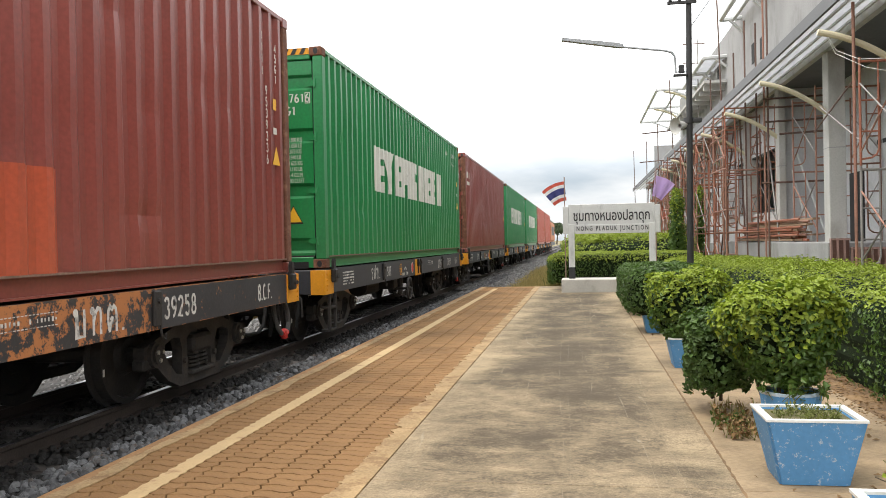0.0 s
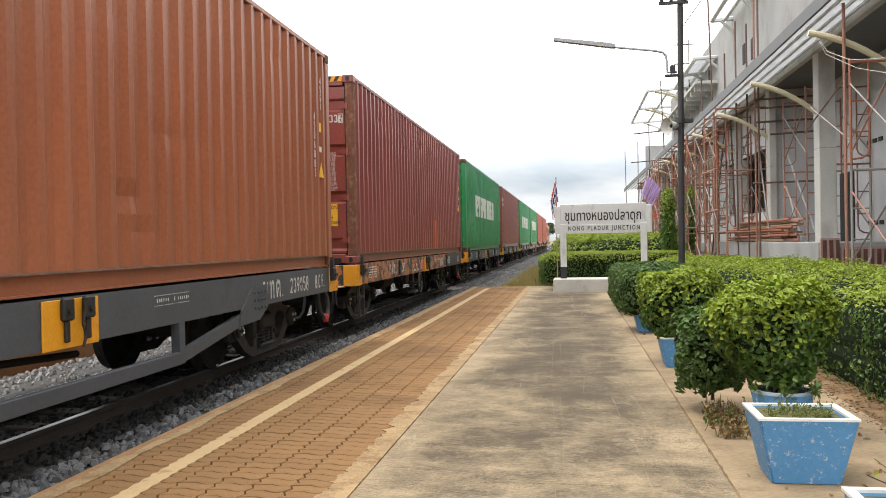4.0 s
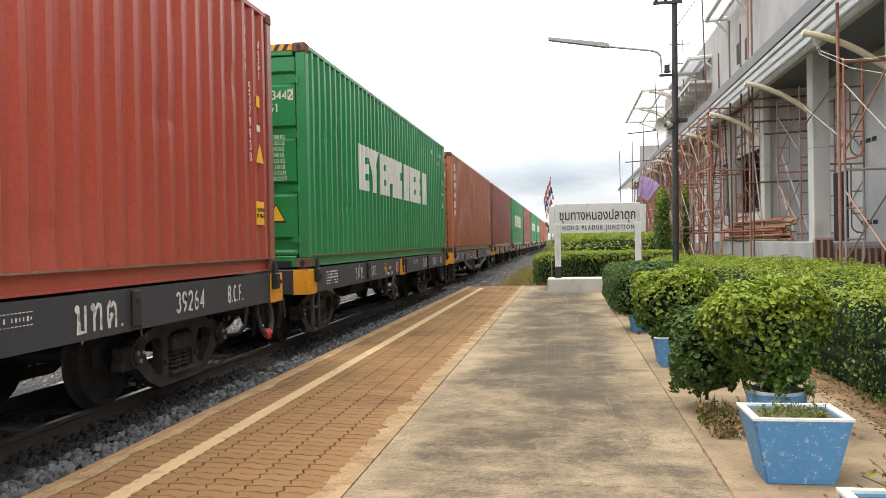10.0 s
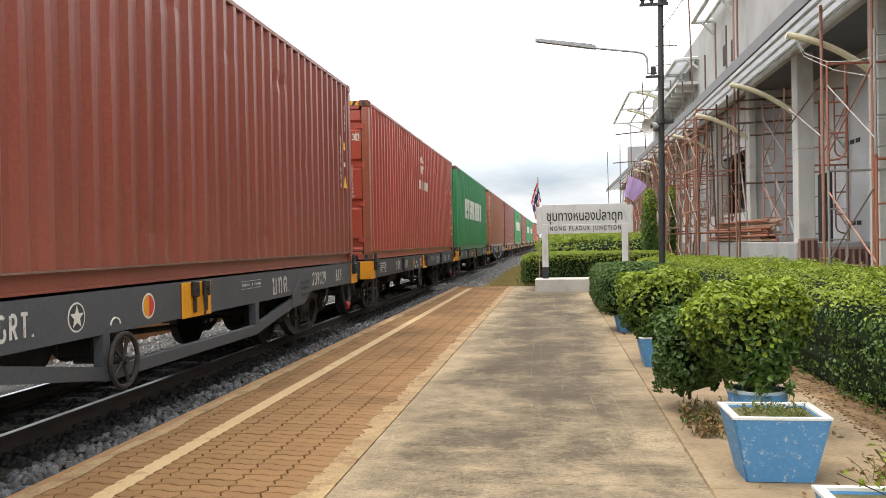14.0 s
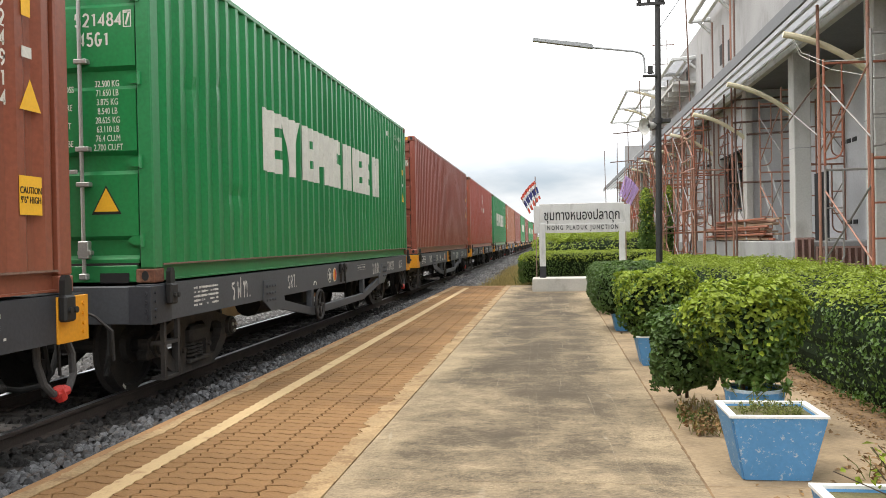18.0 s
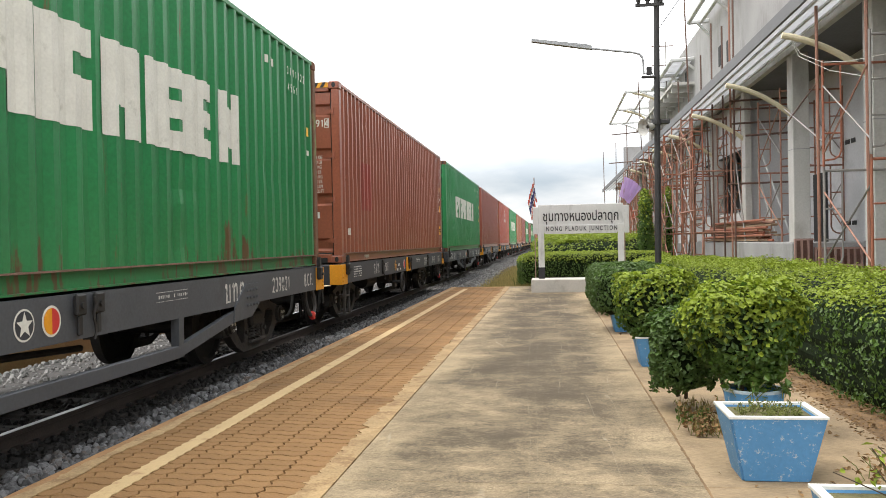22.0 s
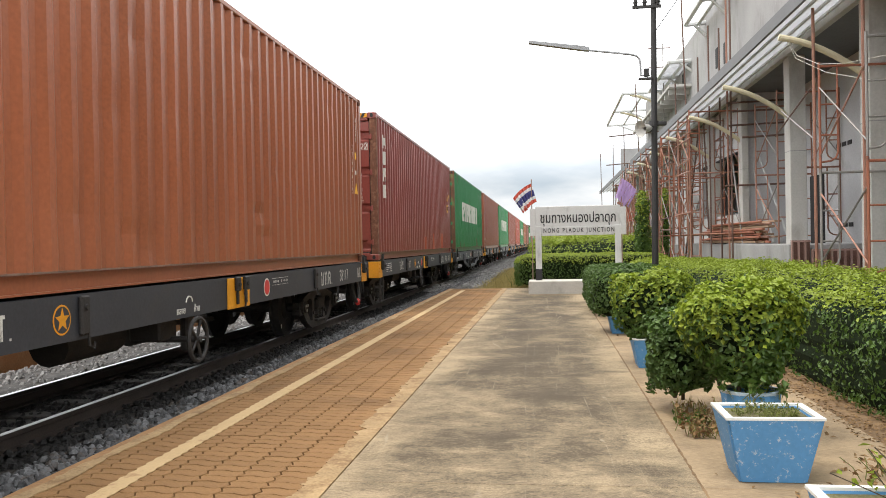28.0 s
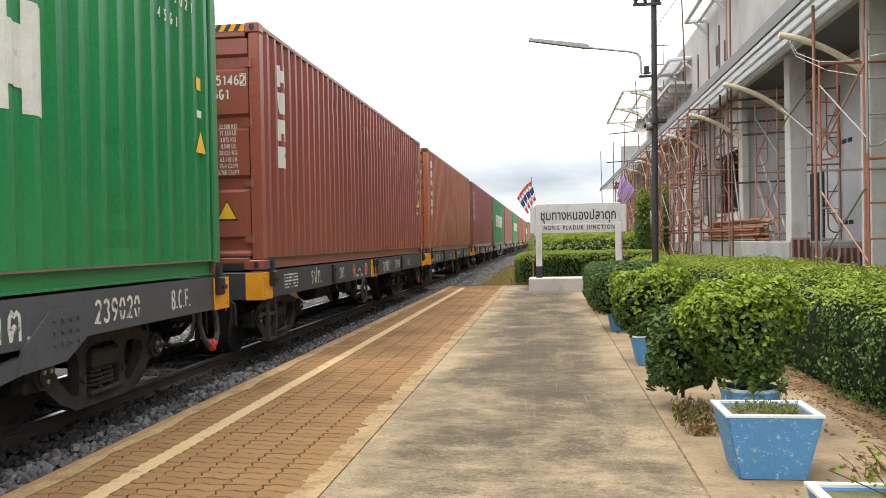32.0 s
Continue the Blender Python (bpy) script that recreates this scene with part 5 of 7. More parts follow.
ME_RFT, ME_SRT = stencil("railway_lettering", "รฟท.", 0.185, M_STENCIL, 0.13, 1.0, 0.22), stencil("railway_letters", "SRT.", 0.165, M_STENCIL, 0.15, 0.95, 0.18, True)
ME_UTT, ME_BCF = stencil("wagon_lettering", "บทต.", 0.20, M_STENCIL, 0.14, 1.05, 0.18), stencil("wagon_class", "B.C.F.", 0.165, M_STENCIL, 0.16, 0.88, 0.10, True)
_b = bmesh.new()
_rs = np.random.RandomState(9)
for _r in range(5):
    _x = 0.0
    while _x < 0.56:
        _wd = 0.010 + 0.022 * _rs.rand()
        if not ((_r > 2 and 0.16 < _x < 0.40 and _rs.rand() < 0.6) or _rs.rand() < 0.12):
            _h = 0.006 + 0.006 * _rs.rand()
            box((_x, -_h - _r * 0.040, 0), (_x + _wd, _h - _r * 0.040, 0.002), _b)
        _x += _wd + 0.006
ME_TABLE = finish(_b, "weight_table", M_STENCIL)
_b = bmesh.new()
for _k in range(17):
    for _v in (-0.040, 0.040):
        box((_k * 0.036, _v - 0.003, 0), (_k * 0.036 + 0.022, _v + 0.003, 0.002), _b)
    if _rs.rand() < 0.75:
        _h = 0.008 + 0.010 * _rs.rand()
        box((_k * 0.036 + 0.004, -_h, 0), (_k * 0.036 + 0.012 + 0.012 * _rs.rand(), _h, 0.002), _b)
ME_DATES = finish(_b, "date_marks", M_STENCIL)
ME_DISC, ME_DISC_IN, ME_STAR = finish(disc(0.105), "disc", M_WHITE), finish(disc(0.088, None, 0.002), "disc_centre", M_SIGNAL), finish(star_mesh(0.085), "star", M_YELLOW)
ME_STAR_W = finish(star_mesh(0.085), "star", M_WHITE)
ME_HALF = finish(prism([(0.089 * math.cos(a), 0.089 * math.sin(a)) for a in np.linspace(1.571, 4.712, 13)], "z", 0.004, 0.0055), "half_disc", M_YELLOW)
ME_DISC_Y, ME_DISC_K = finish(disc(0.105), "disc", M_YELLOW), finish(disc(0.092, None, 0.002), "disc_centre", M_SILL)


ME_FREE, ME_STOP = writing("คลาย", 0.085, bold=0.001), writing("ห้าม", 0.085, bold=0.001)
for _m in (ME_FREE, ME_STOP):
    _m.materials.append(M_STENCIL)

REAR_SPOTS = {"38117": (1.50, 2.14, 2.85, 7.0), "39169": (2.18, 3.67, 4.47, 5.40), "239023": (1.90, 3.65, 5.43, 5.72), "239021": (1.64, 3.92, 5.43, 5.72), "39260": (2.50, 3.62, 4.38, 5.42)}
SPOTS = {"39258": (8.28, 9.44, 11.3), "39260": (9.66, 10.58, 11.41), "39264": (8.56, 9.98, 10.98), "39169": (7.3, 8.54, 10.04), "38117": (9.66, 10.69, 11.85), "239058": (9.85, 10.73, 11.54), "239021": (9.0, 10.45, 11.6), "239029": (8.5, 10.13, 11.21)}


def mark_wagon(w, number, kind):
    x = 1.2335
    at = {"plain": (2.58, 3.56, 4.48, 5.52, 8.80, 10.10, 11.25), "trussed": (2.24, 3.50, 4.15, 5.18, 8.72, 10.12, 11.22)}[kind]
    at = (*REAR_SPOTS.get(number, at[:4]), *SPOTS.get(number, at[4:]))
    z = 0.868
    part("railway_lettering", ME_RFT, None, w, at=pose(x, at[0], z, 90, 0, 90))
    part("railway_letters", ME_SRT, None, w, at=pose(x, at[1], z, 90, 0, 90))
    part("wagon_lettering", ME_UTT, None, w, at=pose(x, at[4], z - 0.01, 90, 0, 90))
    part("wagon_number", stencil("wagon_number", number, 0.175, M_STENCIL, 0.15, 0.96, 0.17, len(number) > 5), None, w, at=pose(x, at[5], z, 90, 0, 90))
    part("wagon_class", ME_BCF, None, w, at=pose(x, at[6], z, 90, 0, 90))
    part("weight_table", ME_TABLE, None, w, "small white lettering, plain bars", at=pose(x, 0.42 if number in ("239021", "38117") else 0.72, 0.955, 90, 0, 90))["kind"] = "stuff"
    part("date_marks", ME_DATES, None, w, at=pose(x, 7.2, 0.92, 90, 0, 90))["kind"] = "stuff"
    half = kind == "trussed"
    d = part("star_disc", ME_DISC if half else ME_DISC_Y, None, w, "white ring with a star" if half else "yellow ring with a star", at=pose(x, at[2], z, 90, 0, 90))
    part("disc_centre", ME_DISC_K, None, d)
    part("star", ME_STAR_W if half else ME_STAR, None, d)
    d = part("round_mark", ME_DISC, None, w, "red disc with a white rim", at=pose(x, at[3], z, 90, 0, 90))
    part("disc_centre", ME_DISC_IN, None, d)
    if half:
        part("half_disc", ME_HALF, None, d, "yellow half of the disc")
    if not half:
        part("wheel_lettering", ME_FREE, None, w, at=pose(x, 4.70, 0.775, 90, 0, 90))
        part("wheel_lettering", ME_STOP, None, w, at=pose(x, 5.04, 0.775, 90, 0, 90))
    part("curved_arrow", pipe([(0.002, (4.66 if half else 4.87) + 0.07 * math.cos(a), (0.76 if half else 0.84) + 0.06 * math.sin(a)) for a in np.linspace(0.1, 3.0, 7)], 0.007, seg=5), M_WHITE, w, at=pose(x, 0, 0))


PITCH = 13.474


def advance(t):
    """How far the rear of the reference container has come along the track at t seconds."""
    u = t / 10
    total = 0.0
    for k in (-0.067903, 0.84055, -4.097, 9.9341, -12.574, 7.9759, 0.83222, 37.505, -3.0182):
        total = total * u + k
    return total


CAST_RUST, CAST_PLAIN = (M_RUST, M_RUST), None
LOOKS = {
    "green": (M_GREEN, (M_RUST, M_GREEN_OLD), "bright green corrugated steel shipping container with white blocks"),
    "old_green": (M_GREEN_OLD, (M_RUST, M_PEELING), "weathered green shipping container with rust streaks and white blocks"),
    "brown": (M_BROWN, (M_BROWN, M_BROWN), "brown-red corrugated steel shipping container"),
    "maroon": (M_MAROON, (M_MAROON, M_RUST), "dark maroon corrugated steel shipping container"),
    "red": (M_RED, (M_RUST, M_RUST_BROWN), "brick-red corrugated steel shipping container"),
    "orange": (M_ORANGE, (M_RUST, M_ORANGE), "orange-brown corrugated steel shipping container"),
    "faded": (M_RUST_BROWN, (M_RUST_BROWN, M_RUST_BROWN), "faded brown corrugated steel shipping container"),
}
# place in the train, container look, mark, number, caution plate, wagon kind, wagon paint, wagon number, slip
TRAIN = [
    (-6, "red", None, "401255 2", False, "plain", "dark", "39201", 0),
    (-5, "red", "small", "401187 6", False, "plain", "dark", "39244", 0),
    (-4, "green", "green", "568213 4", False, "trussed", "grey", "239044", 0),
    (-3, "green", "green", "568644 0", False, "plain", "dark", "39217", 0),
    (-2, "maroon", "small", "825160 9", False, "plain", "dark", "39230", 0),
    (-1, "green", "green", "568761 6", False, "plain", "dark", "39281", 0),
    (0, "maroon", None, "953933 6", True, "plain", "rusted", "39258", 0.008),
    (1, "orange", "column6", "450688 3", True, "trussed", "grey", "239058", 0.021),
    (2, "green", "green", "441344 2", False, "plain", "dark", "39275", -0.03),
    (3, "red", "row", "537993 0", None, "plain", "dark", "39264", 0.026),
    (4, "brown", None, "639960 6", False, "trussed", "grey", "239029", -0.006),
    (5, "green", "green", "521484 7", False, "trussed", "bare", "239023", -0.064),
    (6, "faded", None, "792491 4", None, "plain", "dark", "39142", 0.023),
    (7, "old_green", "green", "379172 2", False, "trussed", "bare", "239021", -0.003),
    (8, "maroon", "column3", "622812 2", None, "plain", "dark", "39260", 0.036),
    (9, "orange", "column6", "776641 5", True, "plain", "dark", "38117", -0.018),
    (10, "brown", "column3", "825146 2", False, "plain", "dark", "39169", -0.011),
    (11, "green", "green", "568902 1", False, "trussed", "grey", "239020", 0.017),
]
SILLS = {"dark": (M_SILL, "black"), "grey": (M_SILL_GREY, "dark grey"), "bare": (M_SILL_GREY, "dark grey"), "rusted": (M_SILL_RUSTED, "black and peeling orange")}
made_wagons, made_boxes, movers = {}, {}, []
for place, look_name, mark, number, caution, kind, tone, wnum, slip in TRAIN:
    key = (kind, tone)
    y = advance(0) - place * PITCH + slip
    here = pose(TRACK, y, 0)
    if key not in made_wagons:
        made_wagons[key] = wagon(kind, SILLS[tone][0], "dark grey bogie flat wagon with a truss and dark rear corners" if tone == "bare" else f"{SILLS[tone][1]} bogie flat wagon with yellow corner plates", M_SILL if tone == "bare" else None)
        made_wagons[key].matrix_basis = here
        w = made_wagons[key]
    else:
        w = copy_thing(made_wagons[key], here)
    if look_name not in made_boxes:
        made_boxes[look_name] = container(*LOOKS[look_name])
        made_boxes[look_name].matrix_basis = pose(TRACK, y, 1.042)
        c = made_boxes[look_name]
    else:
        c = copy_thing(made_boxes[look_name], pose(TRACK, y, 1.042))
    movers.append((w, c, place, slip, number, mark, caution, wnum, kind))
for w, c, place, slip, number, mark, caution, wnum, kind in movers:
    mark_wagon(w, wnum, kind)
    mark_container(c, number, mark, bool(caution), caution is False, [(11.72, 1.85)], place)
    if wnum == "39258":
        part("repainted_panel", box((1.2315, 9.06, 0.715), (1.2332, 11.93, 1.026)), M_SILL_WORN, w, "newer black paint over the rusty sill")

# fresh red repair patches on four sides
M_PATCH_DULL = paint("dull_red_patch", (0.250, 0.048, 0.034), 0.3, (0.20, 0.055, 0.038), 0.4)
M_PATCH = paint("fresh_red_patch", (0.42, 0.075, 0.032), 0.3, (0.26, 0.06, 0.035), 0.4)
for w, c, place, *_ in movers:
    for a, b, z in {0: ((7.25, 7.9, 0.83),), 6: ((1.62, 2.32, 1.75),), 8: ((6.30, 6.63, 0.50), (7.77, 8.23, 0.60), (9.45, 10.05, 0.62)), 10: ((8.90, 9.45, 0.32), (9.82, 10.03, 0.58))}.get(place, ()):
        me = on_ribs([(a, b, 0.16 if z < 1.2 else 0.9, z)], "paint_patch")
        me.materials.clear()
        me.materials.append(M_PATCH_DULL if place == 6 else M_PATCH)
        part("paint_patch", me, None, c, "patch of fresh red paint")
    if place == 6:
        # a torn pale sticker, and a chalk scrawl on the bottom rail
        part("sticker", on_ribs([(0.54, 0.66, 0.45, 0.56)], "sticker"), None, c, "torn pale sticker")
        part("scrawl", pipe([(1.167, 1.80 + 0.40 * k / 15, 0.075 + 0.04 * math.sin(k * 2.4)) for k in range(16)], 0.006, seg=4), M_WHITE, c, "pale chalk scrawl")

# the diesel locomotive far ahead
M_LOCO, M_LOCO_Y, M_GLASS = mat("loco_orange", (0.42, 0.13, 0.035), 0.5, var=0.15, scale=2, bump=0.04), mat("loco_grey", (0.10, 0.10, 0.11), 0.6, var=0.2, scale=2, bump=0.05), mat("dark_glass", (0.015, 0.017, 0.02), 0.1, var=0.05, bump=0)
loco = tagged(empty("diesel_locomotive", pose(TRACK, advance(0) + 7 * PITCH, 0)), "orange and grey diesel locomotive at the head of the train", "locomotive")
part("underframe", box((-1.25, -0.1, 0.75), (1.25, 14.6, 1.15), bevel=0.03), M_LOCO_Y, loco)
part("body", box((-1.2, 0.2, 1.15), (1.2, 14.3, 3.45), bevel=0.18), M_LOCO, loco)
part("roof", box((-1.0, 0.5, 3.42), (1.0, 14.0, 3.75), bevel=0.12), M_LOCO_Y, loco)
for y in (0.9, 13.2):
    part("cab_window", box((1.19, y, 2.35), (1.215, y + 0.6, 3.0)), M_GLASS, loco)
for x in (-0.6, 0.6):
    part("rear_window", box((x - 0.32, 0.185, 2.4), (x + 0.32, 0.205, 3.0)), M_GLASS, loco)
for i in range(6):
    part("side_grille", box((1.195, 3.4 + i * 1.4, 1.9), (1.22, 4.4 + i * 1.4, 2.9), bevel=0.01), M_LOCO_Y, loco)
part("fuel_tank", box((-1.0, 5.2, 0.25), (1.0, 9.2, 0.8), bevel=0.1), M_UNDER, loco)
for y in (2.6, 12.0):
    add_bogie(loco, y)


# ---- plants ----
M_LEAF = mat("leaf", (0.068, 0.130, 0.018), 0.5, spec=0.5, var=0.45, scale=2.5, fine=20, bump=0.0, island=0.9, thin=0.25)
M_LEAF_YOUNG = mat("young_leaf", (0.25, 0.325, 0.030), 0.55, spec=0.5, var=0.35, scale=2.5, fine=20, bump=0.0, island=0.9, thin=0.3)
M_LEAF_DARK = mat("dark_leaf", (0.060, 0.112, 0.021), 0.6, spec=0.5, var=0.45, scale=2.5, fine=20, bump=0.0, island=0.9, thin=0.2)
M_LITTER = mat("fallen_leaf", (0.19, 0.11, 0.042), 0.8, var=0.45, scale=3, fine=20, bump=0.0, island=0.9)
M_TWIG = mat("twig", (0.07, 0.05, 0.032), 0.9, var=0.3, scale=6, fine=60, bump=0.3)
# near-black body colour stands in for the deep shade between leaves
M_CORE = mat("shaded_inside", (0.012, 0.02, 0.008), 1.0, var=0.4, scale=8, fine=50, bump=0.5, spec=0.1)


def leaves(name, pts, nor, size, material, parent, rs, flat=0.5, kind="stuff"):
    """Many small pointed leaves, each folded along its rib, at pts and turned about nor."""
    n = len(pts)
    nn = nor + flat * rs.normal(size=(n, 3))
    nn /= np.linalg.norm(nn, axis=1)[:, None]
    d = rs.normal(size=(n, 3))
    d[:, 2] -= 0.35
    d -= nn * (d * nn).sum(1)[:, None]
    d /= np.linalg.norm(d, axis=1)[:, None] + 1e-9
    w = np.cross(nn, d)
    s = size * (0.6 + 0.8 * rs.rand(n))[:, None]
    base = pts - d * s * 0.5
    tip = pts + d * s * 0.5 - nn * s * 0.10
    lift = nn * s * 0.10
    v = np.empty((n * 4, 3))
    v[0::4], v[1::4], v[2::4], v[3::4] = base, pts + w * s * 0.33 + lift, tip, pts - w * s * 0.33 + lift
    i = np.arange(n) * 4
    f = np.empty((n * 2, 3), dtype=int)
    f[0::2] = np.stack([i, i + 1, i + 2], 1)
    f[1::2] = np.stack([i, i + 2, i + 3], 1)
    me = bpy.data.meshes.new(name)
    me.from_pydata(v.tolist(), [], f.tolist())
    me.materials.append(material)
    ob = new(name, me)
    ob.parent = parent
    if kind:
        ob["kind"] = kind
    return ob


def lump(c, h, n, rs, power, bump, depth, taper=0.0):
    """Points and normals on a rounded uneven body with half sizes h."""
    a = rs.uniform(-1, 1, size=(n, 3))
    areas = np.array([h[1] * h[2], h[0] * h[2], h[0] * h[1]])
    ax = rs.choice(3, n, p=areas / areas.sum())
    a[np.arange(n), ax] = np.where(rs.rand(n) < 0.5, -1, 1)
    low = (ax == 2) & (a[:, 2] < 0)
    a[low, 2] = 1
    r = (np.abs(a) ** power).sum(1) ** (1 / power)
    a /= r[:, None]
    nor = np.sign(a) * np.abs(a) ** (power - 1) / np.array(h)
    nor /= np.linalg.norm(nor, axis=1)[:, None]
    k = 1 - taper * (1 - a[:, 2]) * 0.5
    a = a * np.stack([k, k, np.ones(n)], 1)
    p = np.array(c) + a * np.array(h)
    wob = np.array([noise.noise(Vector(q) * 2.2) * 0.6 + noise.noise(Vector(q) * 6.0) * 0.5 for q in p])
    p = p + nor * (wob * bump)[:, None] - nor * (rs.rand(n) ** 1.6 * depth)[:, None]
    return p, nor


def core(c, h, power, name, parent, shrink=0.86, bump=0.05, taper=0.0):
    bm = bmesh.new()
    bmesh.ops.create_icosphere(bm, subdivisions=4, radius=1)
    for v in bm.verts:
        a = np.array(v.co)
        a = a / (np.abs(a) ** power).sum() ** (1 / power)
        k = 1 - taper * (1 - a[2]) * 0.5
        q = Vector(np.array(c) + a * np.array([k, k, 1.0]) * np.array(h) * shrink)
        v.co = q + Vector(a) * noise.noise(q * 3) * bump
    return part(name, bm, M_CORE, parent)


def shrub(c, h, n, size, seed, label, name="bush", power=3.0, bump=0.10, depth=0.14, young=0.35, tones=(M_LEAF, M_LEAF_YOUNG), stems=0, group="", taper=0.0):
    """A clipped shrub: near-black core painting the shade inside, older leaves, brighter young leaves at its top."""
    rs = np.random.RandomState(seed)
    ob = tagged(empty(name, pose(c[0], c[1], max(0, c[2] - h[2]))), label, "hedge" if name == "hedge" else "bush", group)
    inv = Matrix.Translation((-c[0], -c[1], -max(0, c[2] - h[2])))
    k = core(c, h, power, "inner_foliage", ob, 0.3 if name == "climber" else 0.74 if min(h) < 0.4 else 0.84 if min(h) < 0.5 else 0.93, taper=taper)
    p, nor = lump(c, h, n, rs, power, bump, depth, taper)
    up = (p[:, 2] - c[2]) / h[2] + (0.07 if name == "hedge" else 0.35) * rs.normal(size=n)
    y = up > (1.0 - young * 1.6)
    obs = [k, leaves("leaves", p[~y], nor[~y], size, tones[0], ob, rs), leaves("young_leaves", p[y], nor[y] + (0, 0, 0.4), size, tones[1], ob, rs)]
    for o in obs:
        o.data.transform(inv)
    if stems:
        z0 = max(0, c[2] - h[2])
        for i in range(stems):
            a = rs.rand() * 6.28
            e = Vector((math.cos(a) * h[0] * 0.5, math.sin(a) * h[1] * 0.5, (c[2] - z0) * 1.0))
            s = Vector((math.cos(a) * 0.05, math.sin(a) * 0.05, -0.28 if z0 > 0.2 else 0))
            part("stem", pipe([s, (s + e) * 0.5 + Vector((rs.normal() * 0.03, rs.normal() * 0.03, 0)), e], 0.014, seg=6), M_TWIG, ob)
    return ob


BUSHES = "clipped bushes along the platform"
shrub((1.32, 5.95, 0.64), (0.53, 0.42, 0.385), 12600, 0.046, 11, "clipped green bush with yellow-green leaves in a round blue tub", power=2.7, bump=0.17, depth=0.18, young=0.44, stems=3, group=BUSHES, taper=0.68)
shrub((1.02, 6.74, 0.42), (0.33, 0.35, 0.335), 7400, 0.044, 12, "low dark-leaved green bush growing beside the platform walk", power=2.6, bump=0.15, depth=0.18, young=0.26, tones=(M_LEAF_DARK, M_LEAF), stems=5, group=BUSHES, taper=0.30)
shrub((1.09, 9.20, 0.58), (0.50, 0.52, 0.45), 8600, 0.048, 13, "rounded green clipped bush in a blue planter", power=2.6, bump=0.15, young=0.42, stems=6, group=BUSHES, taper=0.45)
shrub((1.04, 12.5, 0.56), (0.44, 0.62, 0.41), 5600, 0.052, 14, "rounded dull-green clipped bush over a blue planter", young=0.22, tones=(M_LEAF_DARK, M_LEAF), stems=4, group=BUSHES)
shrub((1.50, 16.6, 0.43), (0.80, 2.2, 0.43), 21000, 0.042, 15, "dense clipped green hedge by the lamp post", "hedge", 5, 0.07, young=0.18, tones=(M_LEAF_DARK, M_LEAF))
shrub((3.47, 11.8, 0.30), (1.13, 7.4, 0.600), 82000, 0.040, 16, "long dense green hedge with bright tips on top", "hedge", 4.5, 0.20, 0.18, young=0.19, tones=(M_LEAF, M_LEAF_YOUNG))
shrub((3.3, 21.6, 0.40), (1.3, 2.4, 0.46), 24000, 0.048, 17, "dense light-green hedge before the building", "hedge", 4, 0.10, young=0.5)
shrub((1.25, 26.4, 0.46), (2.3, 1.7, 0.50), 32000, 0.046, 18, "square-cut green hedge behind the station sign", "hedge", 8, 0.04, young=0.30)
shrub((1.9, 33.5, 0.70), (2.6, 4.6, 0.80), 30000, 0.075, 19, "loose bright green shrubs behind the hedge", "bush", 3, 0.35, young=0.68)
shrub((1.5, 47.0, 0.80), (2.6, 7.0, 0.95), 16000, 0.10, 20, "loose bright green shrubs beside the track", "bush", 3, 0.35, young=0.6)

# climbers on the scaffold posts
shrub((3.07, 28.0, 1.45), (0.24, 0.26, 1.50), 5200, 0.075, 21, "green climbing plant on a scaffold post", "climber", 3, 0.16, 0.2, young=0.2)
shrub((3.84, 28.3, 1.60), (0.15, 0.22, 1.50), 3200, 0.07, 22, "green climbing plant hanging on a scaffold post", "climber", 3, 0.14, 0.2, young=0.2)


def grass(name, n, area, height, seed, label, material, z=-0.03):
    rs = np.random.RandomState(seed)
    x = area[0] + (area[1] - area[0]) * rs.rand(n)
    y = area[2] + (area[3] - area[2]) * rs.rand(n) ** 1.2
    a, h = rs.rand(n) * 6.28, height * (0.4 + rs.rand(n))
    v = np.empty((n * 3, 3))
    w = 0.006 + height * 0.03
    v[0::3] = np.stack([x - np.cos(a) * w, y - np.sin(a) * w, np.full(n, z)], 1)
    v[1::3] = np.stack([x + np.cos(a) * w, y + np.sin(a) * w, np.full(n, z)], 1)
    v[2::3] = np.stack([x + rs.normal(size=n) * h * 0.4, y + rs.normal(size=n) * h * 0.4, z + h], 1)
    me = bpy.data.meshes.new(name)
    me.from_pydata(v.tolist(), [], [(3 * i, 3 * i + 1, 3 * i + 2) for i in range(n)])
    me.materials.append(material)
    return tagged(new(name, me), label, "grass", kind="stuff")


M_GRASS = mat("grass_blade", (0.14, 0.16, 0.035), 0.7, var=0.4, scale=2, fine=20, bump=0, island=0.9, thin=0.2)
M_DRY = mat("dry_grass", (0.34, 0.27, 0.10), 0.8, var=0.35, scale=2, fine=20, bump=0, island=0.9, thin=0.2)
grass("grass", 15000, (-2.35, -0.6, 24.7, 48), 0.22, 31, "dry yellow-green grass past the platform end", M_DRY, -0.3)
grass("grass", 5000, (-1.3, 4.5, 27, 70), 0.5, 32, "rough green grass beside the track", M_GRASS, -0.3)
grass("grass", 160, (0.95, 1.25, 5.8, 7.0), 0.07, 33, "weeds in the platform joint", M_DRY, -0.005)
rs = np.random.RandomState(40)
pts = np.stack([2.66 - 0.62 * rs.rand(6400) ** 1.4, 3.5 + 13 * rs.rand(6400) ** 1.3, np.full(6400, -0.002)], 1)
litter = leaves("fallen_leaves", pts, np.tile([0.0, 0, 1], (6400, 1)), 0.030, M_LITTER, None, rs, 0.22)
tagged(litter, "dry brown fallen leaves on bare earth", "leaf litter", kind="stuff")
pts = np.stack([rs.uniform(0.9, 2.0, 90), 3.5 + 9 * rs.rand(90), np.full(90, 0.004)], 1)
